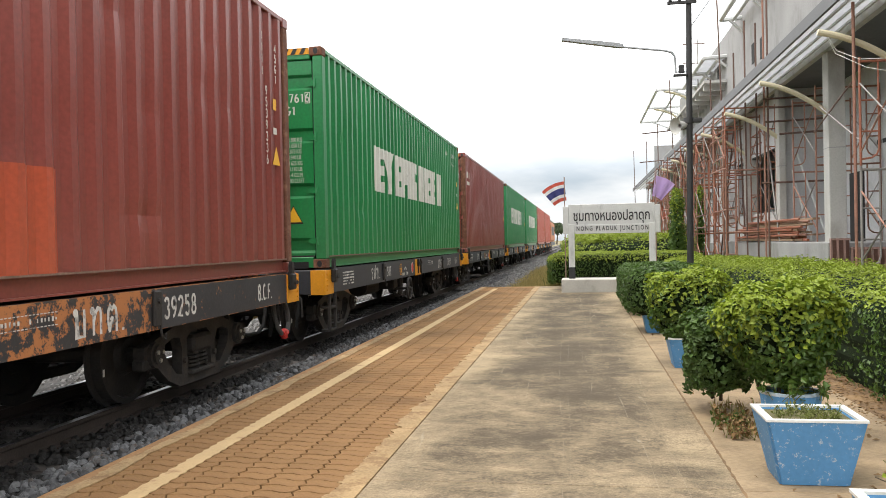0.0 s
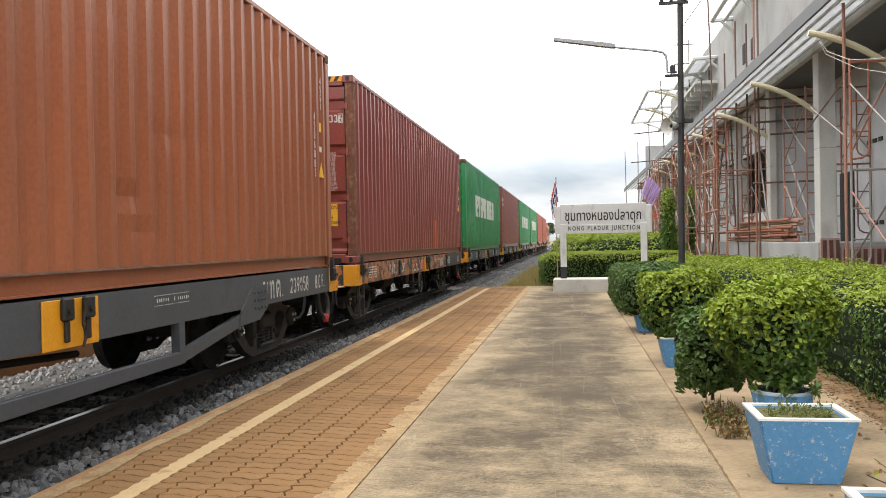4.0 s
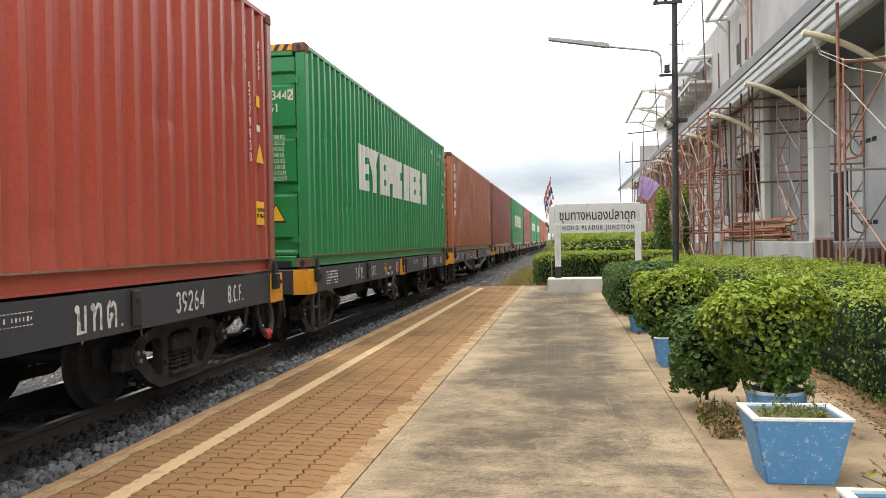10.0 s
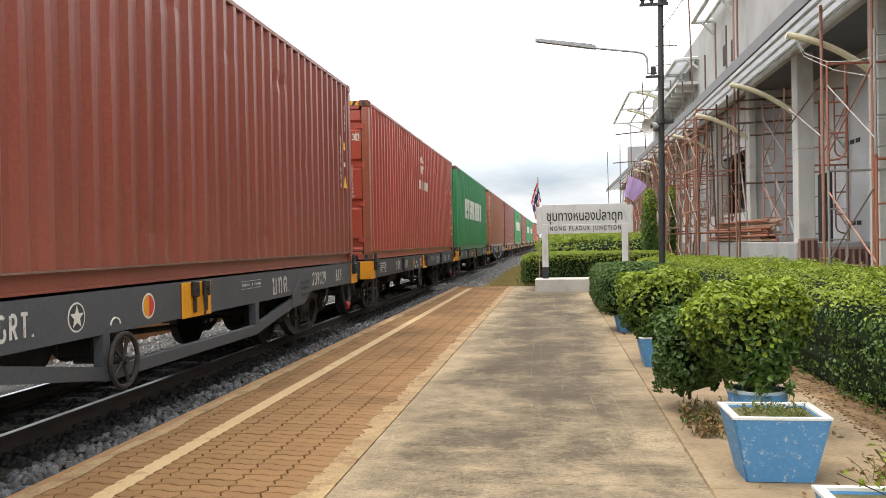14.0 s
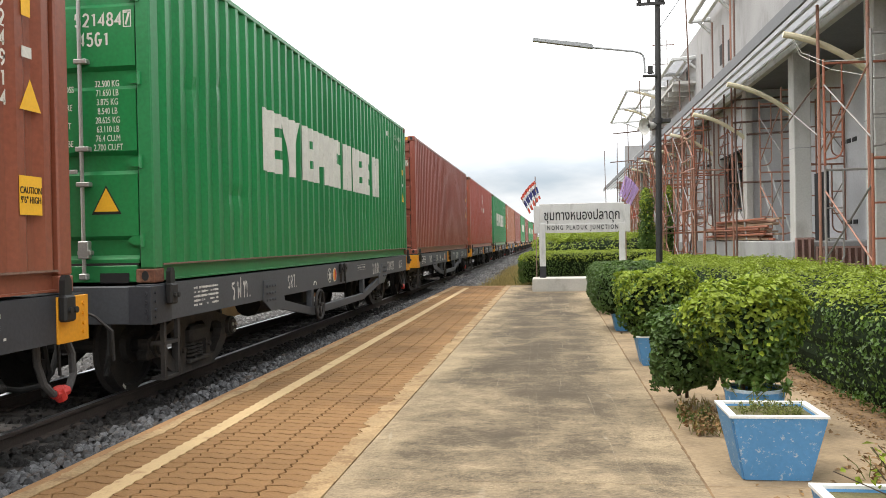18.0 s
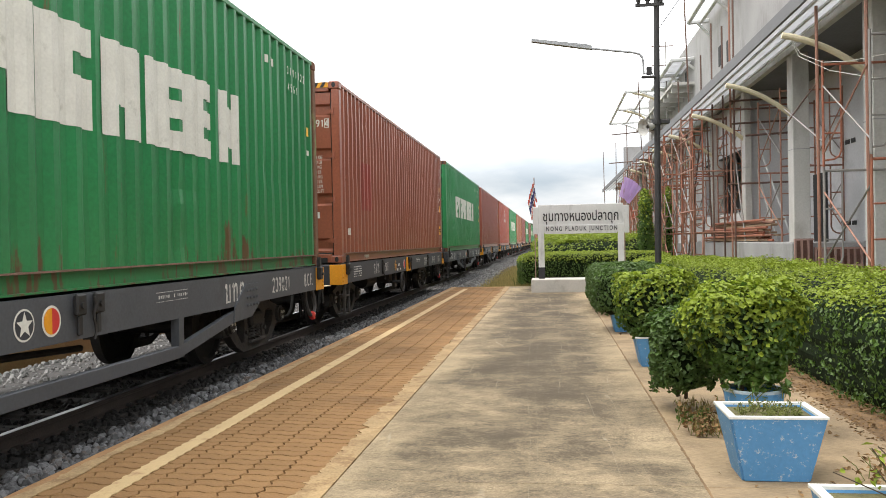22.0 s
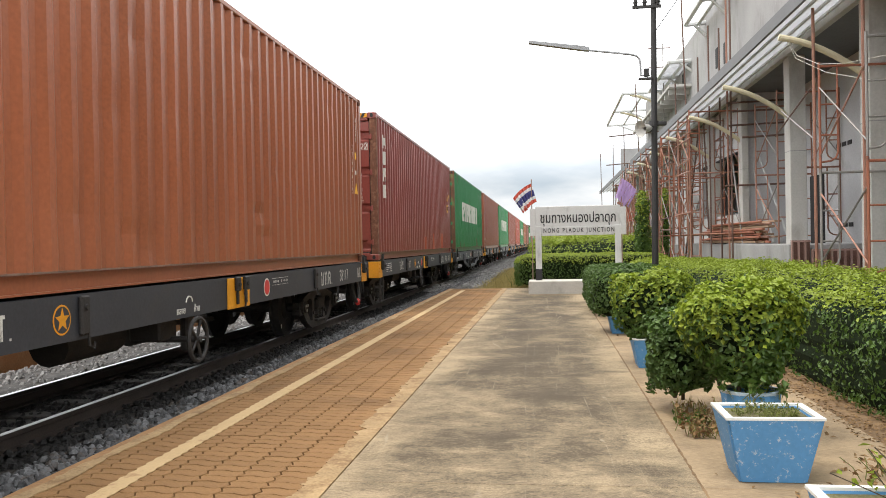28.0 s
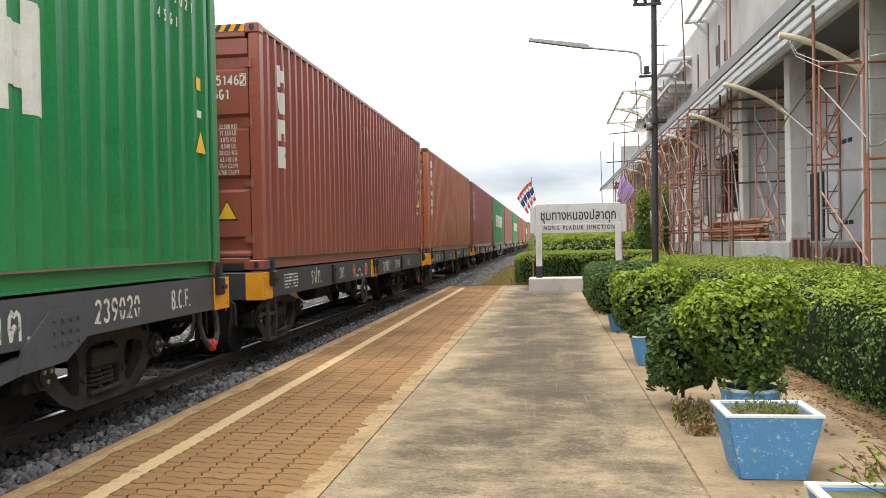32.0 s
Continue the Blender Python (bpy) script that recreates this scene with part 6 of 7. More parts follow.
litter = leaves("fallen_leaves", pts, np.tile([0.0, 0, 1], (90, 1)), 0.04, M_LITTER, None, rs, 0.3)
tagged(litter, "scattered dry leaves on the concrete", "leaf litter", kind="stuff")

# ---- planters ----
M_BLUE = mat("blue_planter_paint", (0.085, 0.26, 0.50), 0.6, var=0.10, scale=4, fine=45, bump=0.15, dirt=(0.50, 0.54, 0.56), amount=0.35, dscale=24, soft=0.05, drough=0.8)
M_RIM = mat("white_rim_paint", (0.68, 0.69, 0.66), 0.7, var=0.10, scale=5, fine=50, bump=0.15, dirt=(0.42, 0.40, 0.36), amount=0.3, dscale=6)
M_RIM_WORN = mat("worn_rim_paint", (0.34, 0.43, 0.50), 0.75, var=0.2, scale=6, fine=50, bump=0.2, dirt=(0.40, 0.36, 0.30), amount=0.5, dscale=9)
M_SOIL = mat("soil", (0.115, 0.105, 0.045), 1.0, var=0.4, scale=10, fine=60, bump=0.8)


def planter(x, y, top, foot, deep, h, label, turn=0.0):
    p = tagged(empty("planter", pose(x, y, 0, 0, 0, turn)), label, "planter", "blue planters along the platform")
    bm = bmesh.new()
    t, b, w, r = top / 2, foot / 2, 0.036, h - 0.013
    q = deep / top
    sq = lambda s, z: [bm.verts.new((sx * s, sy * s * q, z)) for sx, sy in ((-1, -1), (1, -1), (1, 1), (-1, 1))]
    rings = [sq(b, 0), sq(t, r), sq(t - w, r), sq(b - 0.025, 0.06)]
    for a, c in zip(rings, rings[1:]):
        for j in range(4):
            bm.faces.new((a[j], a[(j + 1) % 4], c[(j + 1) % 4], c[j]))
    bm.faces.new(rings[0][::-1])
    bm.faces.new(rings[3])
    bmesh.ops.recalc_face_normals(bm, faces=bm.faces)
    bmesh.ops.bevel(bm, geom=[e for e in bm.edges if abs(e.verts[0].co.z - e.verts[1].co.z) > 0.1], offset=0.012, segments=2, affect="EDGES")
    part("tub", bm, M_BLUE, p)
    bm = bmesh.new()
    for lo, hi in (((-t - 0.004, -t - 0.004), (t + 0.004, -t + w)), ((-t - 0.004, t - w), (t + 0.004, t + 0.004)), ((-t - 0.004, -t + w), (-t + w, t - w)), ((t - w, -t + w), (t + 0.004, t - w))):
        box((*lo, r), (*hi, h), bm)
    bmesh.ops.remove_doubles(bm, verts=bm.verts, dist=0.0005)
    bmesh.ops.scale(bm, vec=(1, q, 1), verts=bm.verts)
    part("rim", bm, M_RIM, p, "white painted rim")
    part("soil", box((-t + w + 0.012, (-t + w + 0.012) * q, h - 0.10), (t - w - 0.006, (t - w - 0.006) * q, h - 0.024)), M_SOIL, p)
    return p


def round_tub(x, y, top, foot, h, label):
    p = tagged(empty("planter", pose(x, y, 0)), label, "planter", "blue planters along the platform")

    def turned(profile):
        bm = lathe_x(profile, 28)
        bmesh.ops.rotate(bm, matrix=Matrix.Rotation(radians(-90), 3, "Y"), verts=bm.verts)
        return bm
    part("tub", turned([(0.01, 0.0), (foot, 0.0), (top, h - 0.03), (top - 0.02, h - 0.03), (top - 0.03, h - 0.09)]), M_BLUE, p, smooth=False)
    part("rim", turned([(top + 0.003, h - 0.03), (top + 0.003, h - 0.012), (top - 0.025, h - 0.012), (top - 0.025, h - 0.03)]), M_RIM_WORN, p, "worn pale rim")
    part("soil", turned([(0.005, h - 0.05), (top - 0.03, h - 0.06), (top - 0.035, h - 0.10), (0.005, h - 0.10)]), M_SOIL, p)
    return p


planter(1.215, 4.90, 0.51, 0.36, 0.44, 0.365, "blue painted concrete planter with a chipped white rim and weeds")
round_tub(1.355, 5.86, 0.195, 0.16, 0.33, "round blue concrete tub under a clipped bush")
planter(1.14, 9.1, 0.54, 0.42, 0.5, 0.31, "blue concrete planter under a rounded bush")
planter(1.11, 12.4, 0.54, 0.42, 0.5, 0.31, "blue concrete planter below the hedge")
planter(1.28, 3.22, 0.54, 0.39, 0.46, 0.36, "blue concrete planter with white rim and a leggy plant")
rs = np.random.RandomState(44)


def weeds(x, y, z, n, spread, size, seed, label, tall=0.12, material=None):
    """Loose stems with small leaves in a planter."""
    rs = np.random.RandomState(seed)
    ob = tagged(empty("weed", pose(x, y, z)), label, "plant")
    pts = []
    for i in range(n):
        a, r = rs.rand() * 6.28, spread * rs.rand() ** 0.5
        s = Vector((math.cos(a) * r, math.sin(a) * r, 0))
        e = s + Vector((rs.normal() * tall * 0.5, rs.normal() * tall * 0.5, tall * (0.4 + rs.rand())))
        part("stem", pipe([s, (s + e) / 2 + Vector((rs.normal() * 0.01, rs.normal() * 0.01, 0.01)), e], 0.003, seg=4), M_TWIG if tall > 0.2 else M_GRASS, ob)
        for k in range(7):
            pts.append(s.lerp(e, 0.3 + 0.7 * rs.rand()) + Vector(rs.normal(size=3) * 0.012))
    leaves("leaves", np.array(pts), np.tile([0.0, 0, 1], (len(pts), 1)), size, material or M_LEAF_YOUNG, ob, rs, 0.7)
    return ob


weeds(1.215, 4.90, 0.337, 60, 0.18, 0.018, 45, "low straggling weeds in a blue planter", 0.05, M_GRASS)
weeds(1.43, 3.27, 0.29, 34, 0.15, 0.042, 46, "leggy yellow-green plant in a blue planter", 0.21)
weeds(1.37, 5.70, 0.28, 16, 0.18, 0.055, 47, "broad-leaved weeds at the planter's rim", 0.10, M_LEAF)
weeds(1.08, 6.1, 0.0, 20, 0.25, 0.04, 48, "dry weeds in the pavement joint", 0.12, M_LITTER)
weeds(1.07, 5.85, 0.0, 22, 0.15, 0.030, 50, "dry brown weeds between planter and bush", 0.07, M_LITTER)
weeds(1.04, 6.2, 0.0, 16, 0.14, 0.036, 51, "low green weeds at the foot of a bush", 0.07, M_LEAF)
weeds(1.75, 4.75, 0.0, 10, 0.18, 0.04, 49, "small dry weeds beside the planter", 0.10, M_LITTER)

# ---- station sign ----
M_SIGN = mat("white_sign_paint", (0.56, 0.56, 0.55), 0.7, var=0.10, scale=2.5, fine=40, bump=0.1, dirt=(0.34, 0.34, 0.33), amount=0.44, dscale=4.5, stretch=(1.2, 1, 0.5), soft=0.25)
M_INK = mat("black_lettering", (0.02, 0.02, 0.022), 0.7, var=0.2, scale=8, fine=50, bump=0.03)
SY = 22.1
sign = tagged(empty("station_sign", pose(0.77, SY, 0.33)), "white concrete station name board on two posts, black lettering", "sign")
part("board", box((-1.10, 0.0, 1.20), (1.10, 0.10, 1.94), bevel=0.01), M_SIGN, sign)
for s in (-1, 1):
    part("end_block", box((s * 1.10, -0.01, 1.17), (s * 1.245, 0.11, 1.89), bevel=0.01), M_SIGN, sign)
    part("post", box((s * 1.03 - 0.08, -0.03, 0.0), (s * 1.03 + 0.08, 0.0, 1.42), bevel=0.008), M_SIGN, sign)
part("lower_rail", box((-0.93, -0.012, 1.17), (0.93, 0.0, 1.40), bevel=0.004), M_SIGN, sign)
part("black_foot", box((-1.113, -0.034, 0.0), (-0.947, 0.01, 0.30)), M_INK, sign, "black painted foot of the post")
letters("thai_name", "ชุมทางหนองปลาดุก", 0.36, M_INK, sign, pose(0.0, -0.004, 1.62, 90), "black Thai lettering", span=1.95, bold=0.004)
letters("latin_name", "NONG PLADUK JUNCTION", 0.165, M_INK, sign, pose(0.02, -0.016, 1.30, 90), "black lettering", span=1.83, bold=0.003, space=1.45)
thing("sign_plinth", box((-0.53, 21.55, -0.05), (2.25, 22.6, 0.33), bevel=0.015), M_PALE, "pale concrete plinth under the station sign", "plinth")

# ---- flags ----
M_FRED = mat("flag_red", (0.62, 0.12, 0.08), 0.8, var=0.1, scale=6, fine=60, bump=0.1, thin=0.3)
M_FWHITE = mat("flag_white", (0.78, 0.78, 0.78), 0.8, var=0.06, scale=6, fine=60, bump=0.1, thin=0.3)
M_FBLUE = mat("flag_blue", (0.06, 0.065, 0.22), 0.8, var=0.1, scale=6, fine=60, bump=0.1, thin=0.3)
M_LILAC = mat("flag_lilac", (0.58, 0.42, 0.70), 0.8, var=0.08, scale=6, fine=60, bump=0.1, thin=0.3)
M_POLE = mat("flag_pole", (0.30, 0.20, 0.16), 0.6, var=0.2, scale=6, bump=0.05)
FLAGS = []


def flag(x, y, top, hoist, fly, bands, heading, label, n=12):
    f = tagged(empty("flag", pose(x, y, 0)), label, "flag", "flags behind the sign")
    part("pole", tube((0, 0, -0.3), (0, 0, top + 0.12), 0.014, seg=8), M_POLE, f)
    mats = list(dict.fromkeys(bands[1::2]))
    w = fly / n
    bm = bmesh.new()
    z = 0.0
    for share, m in zip(bands[0::2], bands[1::2]):
        box((0, -0.002, -z - share * hoist), (w * 1.04, 0.002, -z), bm, mi=mats.index(m))
        z += share * hoist
    me = finish(bm, "cloth_strip", mats)
    strips = [part("cloth_strip", me, None, f) for _ in range(n)]
    FLAGS.append((strips, top, w, heading, n))
    return f


flag(-0.46, 24.0, 3.02, 0.55, 0.72, (1 / 6, M_FRED, 1 / 6, M_FWHITE, 1 / 3, M_FBLUE, 1 / 6, M_FWHITE, 1 / 6, M_FRED), 180, "red, white and blue striped flag on a thin pole")
flag(2.06, 24.0, 3.10, 0.58, 0.62, (1.0, M_LILAC), 0, "plain lilac flag on a thin pole")

# ---- lamp post with loudspeaker ----
M_POST = mat("dark_pole_paint", (0.028, 0.027, 0.027), 0.6, var=0.25, scale=4, fine=40, bump=0.1)
M_LAMPARM = mat("grey_lamp_arm", (0.30, 0.31, 0.32), 0.5, 0.3, var=0.12, scale=5, bump=0.05)
M_HORN = mat("horn_grey", (0.46, 0.45, 0.42), 0.55, var=0.1, scale=6, bump=0.05)
post = tagged(empty("lamp_post", pose(2.10, 17.0, 0)), "dark steel lamp post with a long arm and wires", "lamp post")
part("pole", tube((0, 0, 0), (0.07, 0, 7.2), 0.066, seg=14, r2=0.054), M_POST, post)
part("cross_arm", box((-0.36, -0.09, 5.93), (0.20, -0.05, 5.99), bevel=0.005), M_POST, post)
for x in (-0.30, -0.12, 0.14):
    part("insulator", tube((x, -0.07, 5.99), (x, -0.07, 6.10), 0.035, tube((x, -0.07, 6.04), (x, -0.07, 6.06), 0.05, seg=10), 10), M_POST, post)
part("strap", tube((0.02, 0, 3.60), (0.02, 0, 3.70), 0.10, seg=14), M_POST, post)
part("wire_box", box((0.09, -0.06, 3.61), (0.27, 0.06, 3.69), bevel=0.01), M_POST, post)
part("lamp_arm", pipe([(-0.03, -0.05, 4.60), (-0.12, -0.05, 4.62), (-0.215, -0.05, 4.60), (-0.22, -0.05, 4.80), (-0.235, -0.05, 4.93), (-0.29, -0.05, 5.0), (-0.42, -0.05, 5.04), (-1.25, -0.05, 5.16)], 0.022, seg=8), M_LAMPARM, post, "thin bent grey arm")
part("arm_bracket", box((-0.26, -0.10, 4.52), (0.0, 0.0, 4.56), bevel=0.005), M_POST, post)
part("arm_bracket", box((-0.16, -0.09, 4.58), (-0.06, -0.01, 4.74), bevel=0.01), M_POST, post)
lamp = part("lamp_head", prism([(-2.42, 5.40), (-1.32, 5.235), (-1.22, 5.20), (-1.22, 5.14), (-1.32, 5.15), (-2.42, 5.345)], "y", -0.12, 0.02), M_LAMPARM, post, "long flat street lamp head")
horn = part("horn_speaker", lathe_x([(0.03, 0.30), (0.06, 0.22), (0.08, 0.10), (0.115, 0.0), (0.165, -0.06), (0.17, -0.065), (0.10, 0.02), (0.04, 0.05)], 18), M_HORN, post, "grey horn loudspeaker", smooth=True, at=pose(-0.20, -0.10, 3.54, 0, -8, 34))
part("horn_bracket", box((-0.12, -0.05, 3.48), (0.0, 0.0, 3.60), bevel=0.01), M_POST, post)
for k, (dx, z) in enumerate(((-0.30, 6.06), (0.14, 6.06), (0.10, 5.5))):
    a, b = Vector((2.10 + dx, 16.93, z)), Vector((3.6 + k * 0.4, -20, 6.6 + k * 0.2))
    m = (a + b) / 2 - Vector((0, 0, 0.5))
    thing("overhead_wire", pipe([a.lerp(m, 2 * t) .lerp(m.lerp(b, 2 * t - 1) if t > 0.5 else a.lerp(m, 2 * t), 1.0) for t in np.linspace(0, 1, 9)], 0.008, seg=5), M_BLACK, "thin black overhead wire strung from the lamp post", "wire")


# ---- the unfinished station building ----
M_CEMENT = mat("raw_concrete", (0.305, 0.302, 0.30), 0.9, var=0.14, scale=1.5, fine=30, bump=0.25, dirt=(0.19, 0.185, 0.175), amount=0.47, dscale=1.3, stretch=(1, 1, 0.5), soft=0.25)
M_COLUMN = mat("pale_column_concrete", (0.47, 0.46, 0.435), 0.9, var=0.12, scale=1.2, fine=30, bump=0.25, dirt=(0.30, 0.28, 0.25), amount=0.50, dscale=1.6, stretch=(1, 1, 0.5), soft=0.25)
M_RENDER = mat("grey_render", (0.53, 0.53, 0.54), 0.9, var=0.12, scale=0.9, fine=25, bump=0.15, dirt=(0.24, 0.24, 0.245), amount=0.42, dscale=0.8, soft=0.3)
M_FASCIA = mat("grey_fascia", (0.125, 0.127, 0.132), 0.6, 0.2, var=0.12, scale=2, fine=30, bump=0.05)
M_SHEET = mat("white_roof_sheet", (0.72, 0.73, 0.75), 0.5, 0.0, var=0.08, scale=2, fine=30, bump=0.05, thin=0.6)
M_BRACKET = mat("cream_bracket", (0.60, 0.54, 0.38), 0.5, var=0.08, scale=3, fine=40, bump=0.05)
M_SCAFF = mat("red_scaffold_tube", (0.33, 0.165, 0.115), 0.7, 0.1, var=0.3, scale=4, fine=40, bump=0.15, rand=0.8, dirt=(0.22, 0.13, 0.095), amount=0.5, dscale=6, soft=0.15)
M_SCAFF_O = mat("orange_scaffold_tube", (0.30, 0.105, 0.058), 0.6, 0.1, var=0.25, scale=4, fine=40, bump=0.1, rand=0.5, dirt=(0.25, 0.10, 0.06), amount=0.4, dscale=6, soft=0.15)
M_SCAFF_G = mat("galvanised_scaffold_tube", (0.27, 0.255, 0.24), 0.6, 0.3, var=0.2, scale=4, fine=40, bump=0.1, rand=0.5, dirt=(0.26, 0.16, 0.11), amount=0.35, dscale=6)
M_BARE = mat("brown_pole", (0.135, 0.08, 0.062), 0.75, 0.1, var=0.3, scale=4, fine=40, bump=0.15, rand=0.6)
M_TIMBER = mat("shutter_timber", (0.30, 0.20, 0.125), 0.85, var=0.3, scale=3, fine=50, bump=0.2, rand=0.8)
# soffit colour carries the darkness of the unlit porch ceiling
M_SOFFIT = mat("shaded_soffit", (0.125, 0.125, 0.13), 0.7, 0.2, var=0.2, scale=2, fine=20, bump=0.1)
M_DARK = mat("dark_opening", (0.03, 0.03, 0.032), 0.9, var=0.2, scale=2, bump=0)
M_WHITESTEEL = mat("primer_white_steel", (0.56, 0.57, 0.56), 0.5, 0.2, var=0.08, scale=4, bump=0.05)
M_FORM_DARK = mat("dark_formwork", (0.16, 0.085, 0.065), 0.8, 0.1, var=0.3, scale=5, fine=40, bump=0.2)
M_FORM = mat("rusty_formwork", (0.33, 0.205, 0.175), 0.75, 0.1, var=0.25, scale=3, fine=40, bump=0.2, rand=0.6, dirt=(0.30, 0.24, 0.20), amount=0.35, dscale=4)

FX, FLOOR, BEAM = 4.72, 1.21, 4.88
building = tagged(empty("station_building", pose(FX, 13, 0)), "unfinished grey concrete station building with awning and columns", "building")
B = Matrix.Translation((-FX, -13, 0))


def bpart(name, bm, material, label="", parent=None):
    bmesh.ops.transform(bm, matrix=B, verts=bm.verts)
    return part(name, bm, material, parent or building, label)


bpart("plinth", box((4.50, 16.4, -0.3), (12, 21.9, FLOOR), bevel=0.02), M_CEMENT, "rough concrete plinth")
bpart("plinth", box((4.58, 21.9, -0.3), (12, 29.1, FLOOR - 0.01), bevel=0.02), M_CEMENT, "rough concrete plinth")
bpart("plinth", box((4.9, -4, -0.3), (12, 16.4, 0.40), bevel=0.02), M_CEMENT, "rough concrete plinth")
bpart("plinth", box((4.62, 29.1, -0.3), (12, 64, FLOOR - 0.06), bevel=0.02), M_CEMENT, "rough concrete plinth")
for i in range(-1, 12):
    y = 12.95 + i * 4.08
    bpart("column", box((4.72, y, 0.38), (4.88 if i == 2 else 5.03, y + 0.38, BEAM + 0.02), bevel=0.012), M_COLUMN, "square raw concrete column")
    bpart("joint", box((4.716, y - 0.004, 3.02), (4.884 if i == 2 else 5.034, y + 0.384, 3.035)), M_CEMENT)
bpart("edge_beam", box((4.66, 2, BEAM), (4.78, 62, BEAM + 0.42), bevel=0.01), M_COLUMN, "pale concrete edge beam")
bpart("inner_wall", box((9.6, 2, 0.5), (9.8, 62, 7.0)), M_RENDER, "grey inner wall")
# dark ceiling: porch shade put into its colour
bpart("soffit", box((4.78, 2, 4.90), (12.0, 62, 5.1)), M_SOFFIT, "porch soffit, colour darkened for its shade")
# back wall, built in bays with openings
for i in range(-1, 12):
    y0 = 12.95 + i * 4.08
    if i in (3, 5, 7):
        bpart("back_wall", box((6.0, y0, FLOOR - 0.2), (6.2, y0 + 4.08, 1.95)), M_SIGN, "white lower wall")
        bpart("back_wall", box((6.0, y0, 3.6), (6.2, y0 + 4.08, 7.0)), M_RENDER)
        bpart("back_wall", box((6.0, y0, 1.95), (6.2, y0 + 0.6, 3.6)), M_RENDER)
    else:
        bpart("back_wall", box((6.0, y0, FLOOR - 0.2), (6.2, y0 + 4.08, 7.0)), M_RENDER, "smooth grey rendered wall")
for yy in (18.0,):
    for z in (3.17, 1.53):
        for k in range(3):
            bpart("vent_hole", box((5.985, yy - 0.6 + k * 0.32, z), (6.01, yy - 0.6 + k * 0.32 + 0.22, z + 0.085)), M_DARK)
bpart("cross_wall", box((4.884, 21.28, FLOOR - 0.1), (9.6, 21.46, 4.9)), M_RENDER, "smooth grey cross wall beside the second column")
bpart("cross_wall", box((5.4, 29.0, FLOOR), (6.0, 29.2, BEAM + 0.2)), M_RENDER, "grey cross wall")
bpart("front_wall", box((4.90, 21.46, FLOOR - 0.1), (5.02, 27.5, 1.97)), M_SIGN, "white lower wall under the window opening")
bpart("front_wall", box((4.90, 21.46, 3.59), (5.02, 27.5, 4.9)), M_RENDER, "grey wall above the window opening")
bpart("front_wall", box((4.90, 27.5, FLOOR - 0.1), (5.02, 38.0, 4.9)), M_RENDER, "smooth grey front wall")
bpart("lintel", box((4.886, 21.46, 3.55), (5.03, 27.5, 3.586), bevel=0.005), M_DARK, "dark steel edge over the opening")
# dark doorway frame between column and wall
bpart("door_frame", box((5.25, 16.9, FLOOR), (5.31, 17.6, 2.55)), M_DARK, "dark steel door frame leaning open")
# upper storey
bpart("upper_wall", box((5.3, 29.3, BEAM + 0.4), (5.55, 46, 8.72), bevel=0.01), M_CEMENT, "raw concrete upper wall")
bpart("upper_wall", box((5.25, 2, BEAM + 0.4), (5.5, 29.3, 8.74), bevel=0.01), M_CEMENT, "raw concrete upper wall")
bpart("upper_wall", box((5.6, 46, BEAM + 0.4), (5.85, 62, 6.9), bevel=0.01), M_CEMENT, "raw concrete upper wall")
bpart("roof_slab", box((5.5, 2, 8.4), (12, 46, 8.6)), M_CEMENT)
bpart("end_wall", box((5.3, 61.8, -0.3), (12, 62, 8)), M_CEMENT)
bpart("end_wall", box((5.3, 1.8, -0.3), (12, 2, 8.7)), M_CEMENT)
for y in np.arange(33, 45, 4.4):
    bpart("slot", box((5.28, float(y), 7.2), (5.302, float(y) + 0.5, 7.75)), M_DARK)
for k, y in enumerate((25.2, 26.4)):
    bpart("slot", box((5.23, float(y), 6.5 + 0.1 * k), (5.252, float(y) + 0.35, 7.1 + 0.1 * k)), M_DARK)
for y in np.arange(32, 44, 1.1):
    bpart("joist", box((4.55, float(y), 6.75), (5.3, float(y) + 0.14, 6.95)), M_COLUMN)
bpart("eaves_slab", box((4.5, 31.5, 6.95), (5.3, 45, 7.05)), M_COLUMN, "narrow concrete eaves slab")


# awning: fascia, corrugated sheets, purlins, curved brackets
def awning(y0, y1, name_label):
    aw = tagged(empty("awning", pose(4.2, y0, 4.9)), name_label, "awning")
    inv = Matrix.Translation((-4.2, -y0, -4.9))
    def put(n, bm, m, lab=""):
        bmesh.ops.transform(bm, matrix=inv, verts=bm.verts)
        return part(n, bm, m, aw, lab)
    put("fascia", box((3.73, y0, 4.76), (3.775, y1, 4.975), bevel=0.004), M_FASCIA, "grey metal fascia board")
    # ribbed sheet in strips
    y = y0
    while y < y1:
        ye = min(y + 0.95, y1)
        bm = bmesh.new()
        n = 8
        row = []
        for k in range(n + 1):
            yy = y + (ye - y) * k / n
            dz = 0.018 if k % 2 else 0.0
            row.append([bm.verts.new((3.76, yy, 4.86 + dz)), bm.verts.new((4.72, yy, 5.02 + dz)), bm.verts.new((4.72, yy, 5.035 + dz)), bm.verts.new((3.76, yy, 4.875 + dz))])
        for a, b in zip(row, row[1:]):
            for j in range(4):
                bm.faces.new((a[j], b[j], b[(j + 1) % 4], a[(j + 1) % 4]))
        bmesh.ops.recalc_face_normals(bm, faces=bm.faces)
        put("roof_sheet", bm, M_SHEET, "white ribbed roofing sheet")
        y = ye
    for x, z in ((3.98, 4.86), (4.24, 4.90), (4.50, 4.945)):
        put("purlin", box((x, y0, z - 0.03), (x + 0.035, y1, z + 0.01)), M_WHITESTEEL, "white steel purlin")


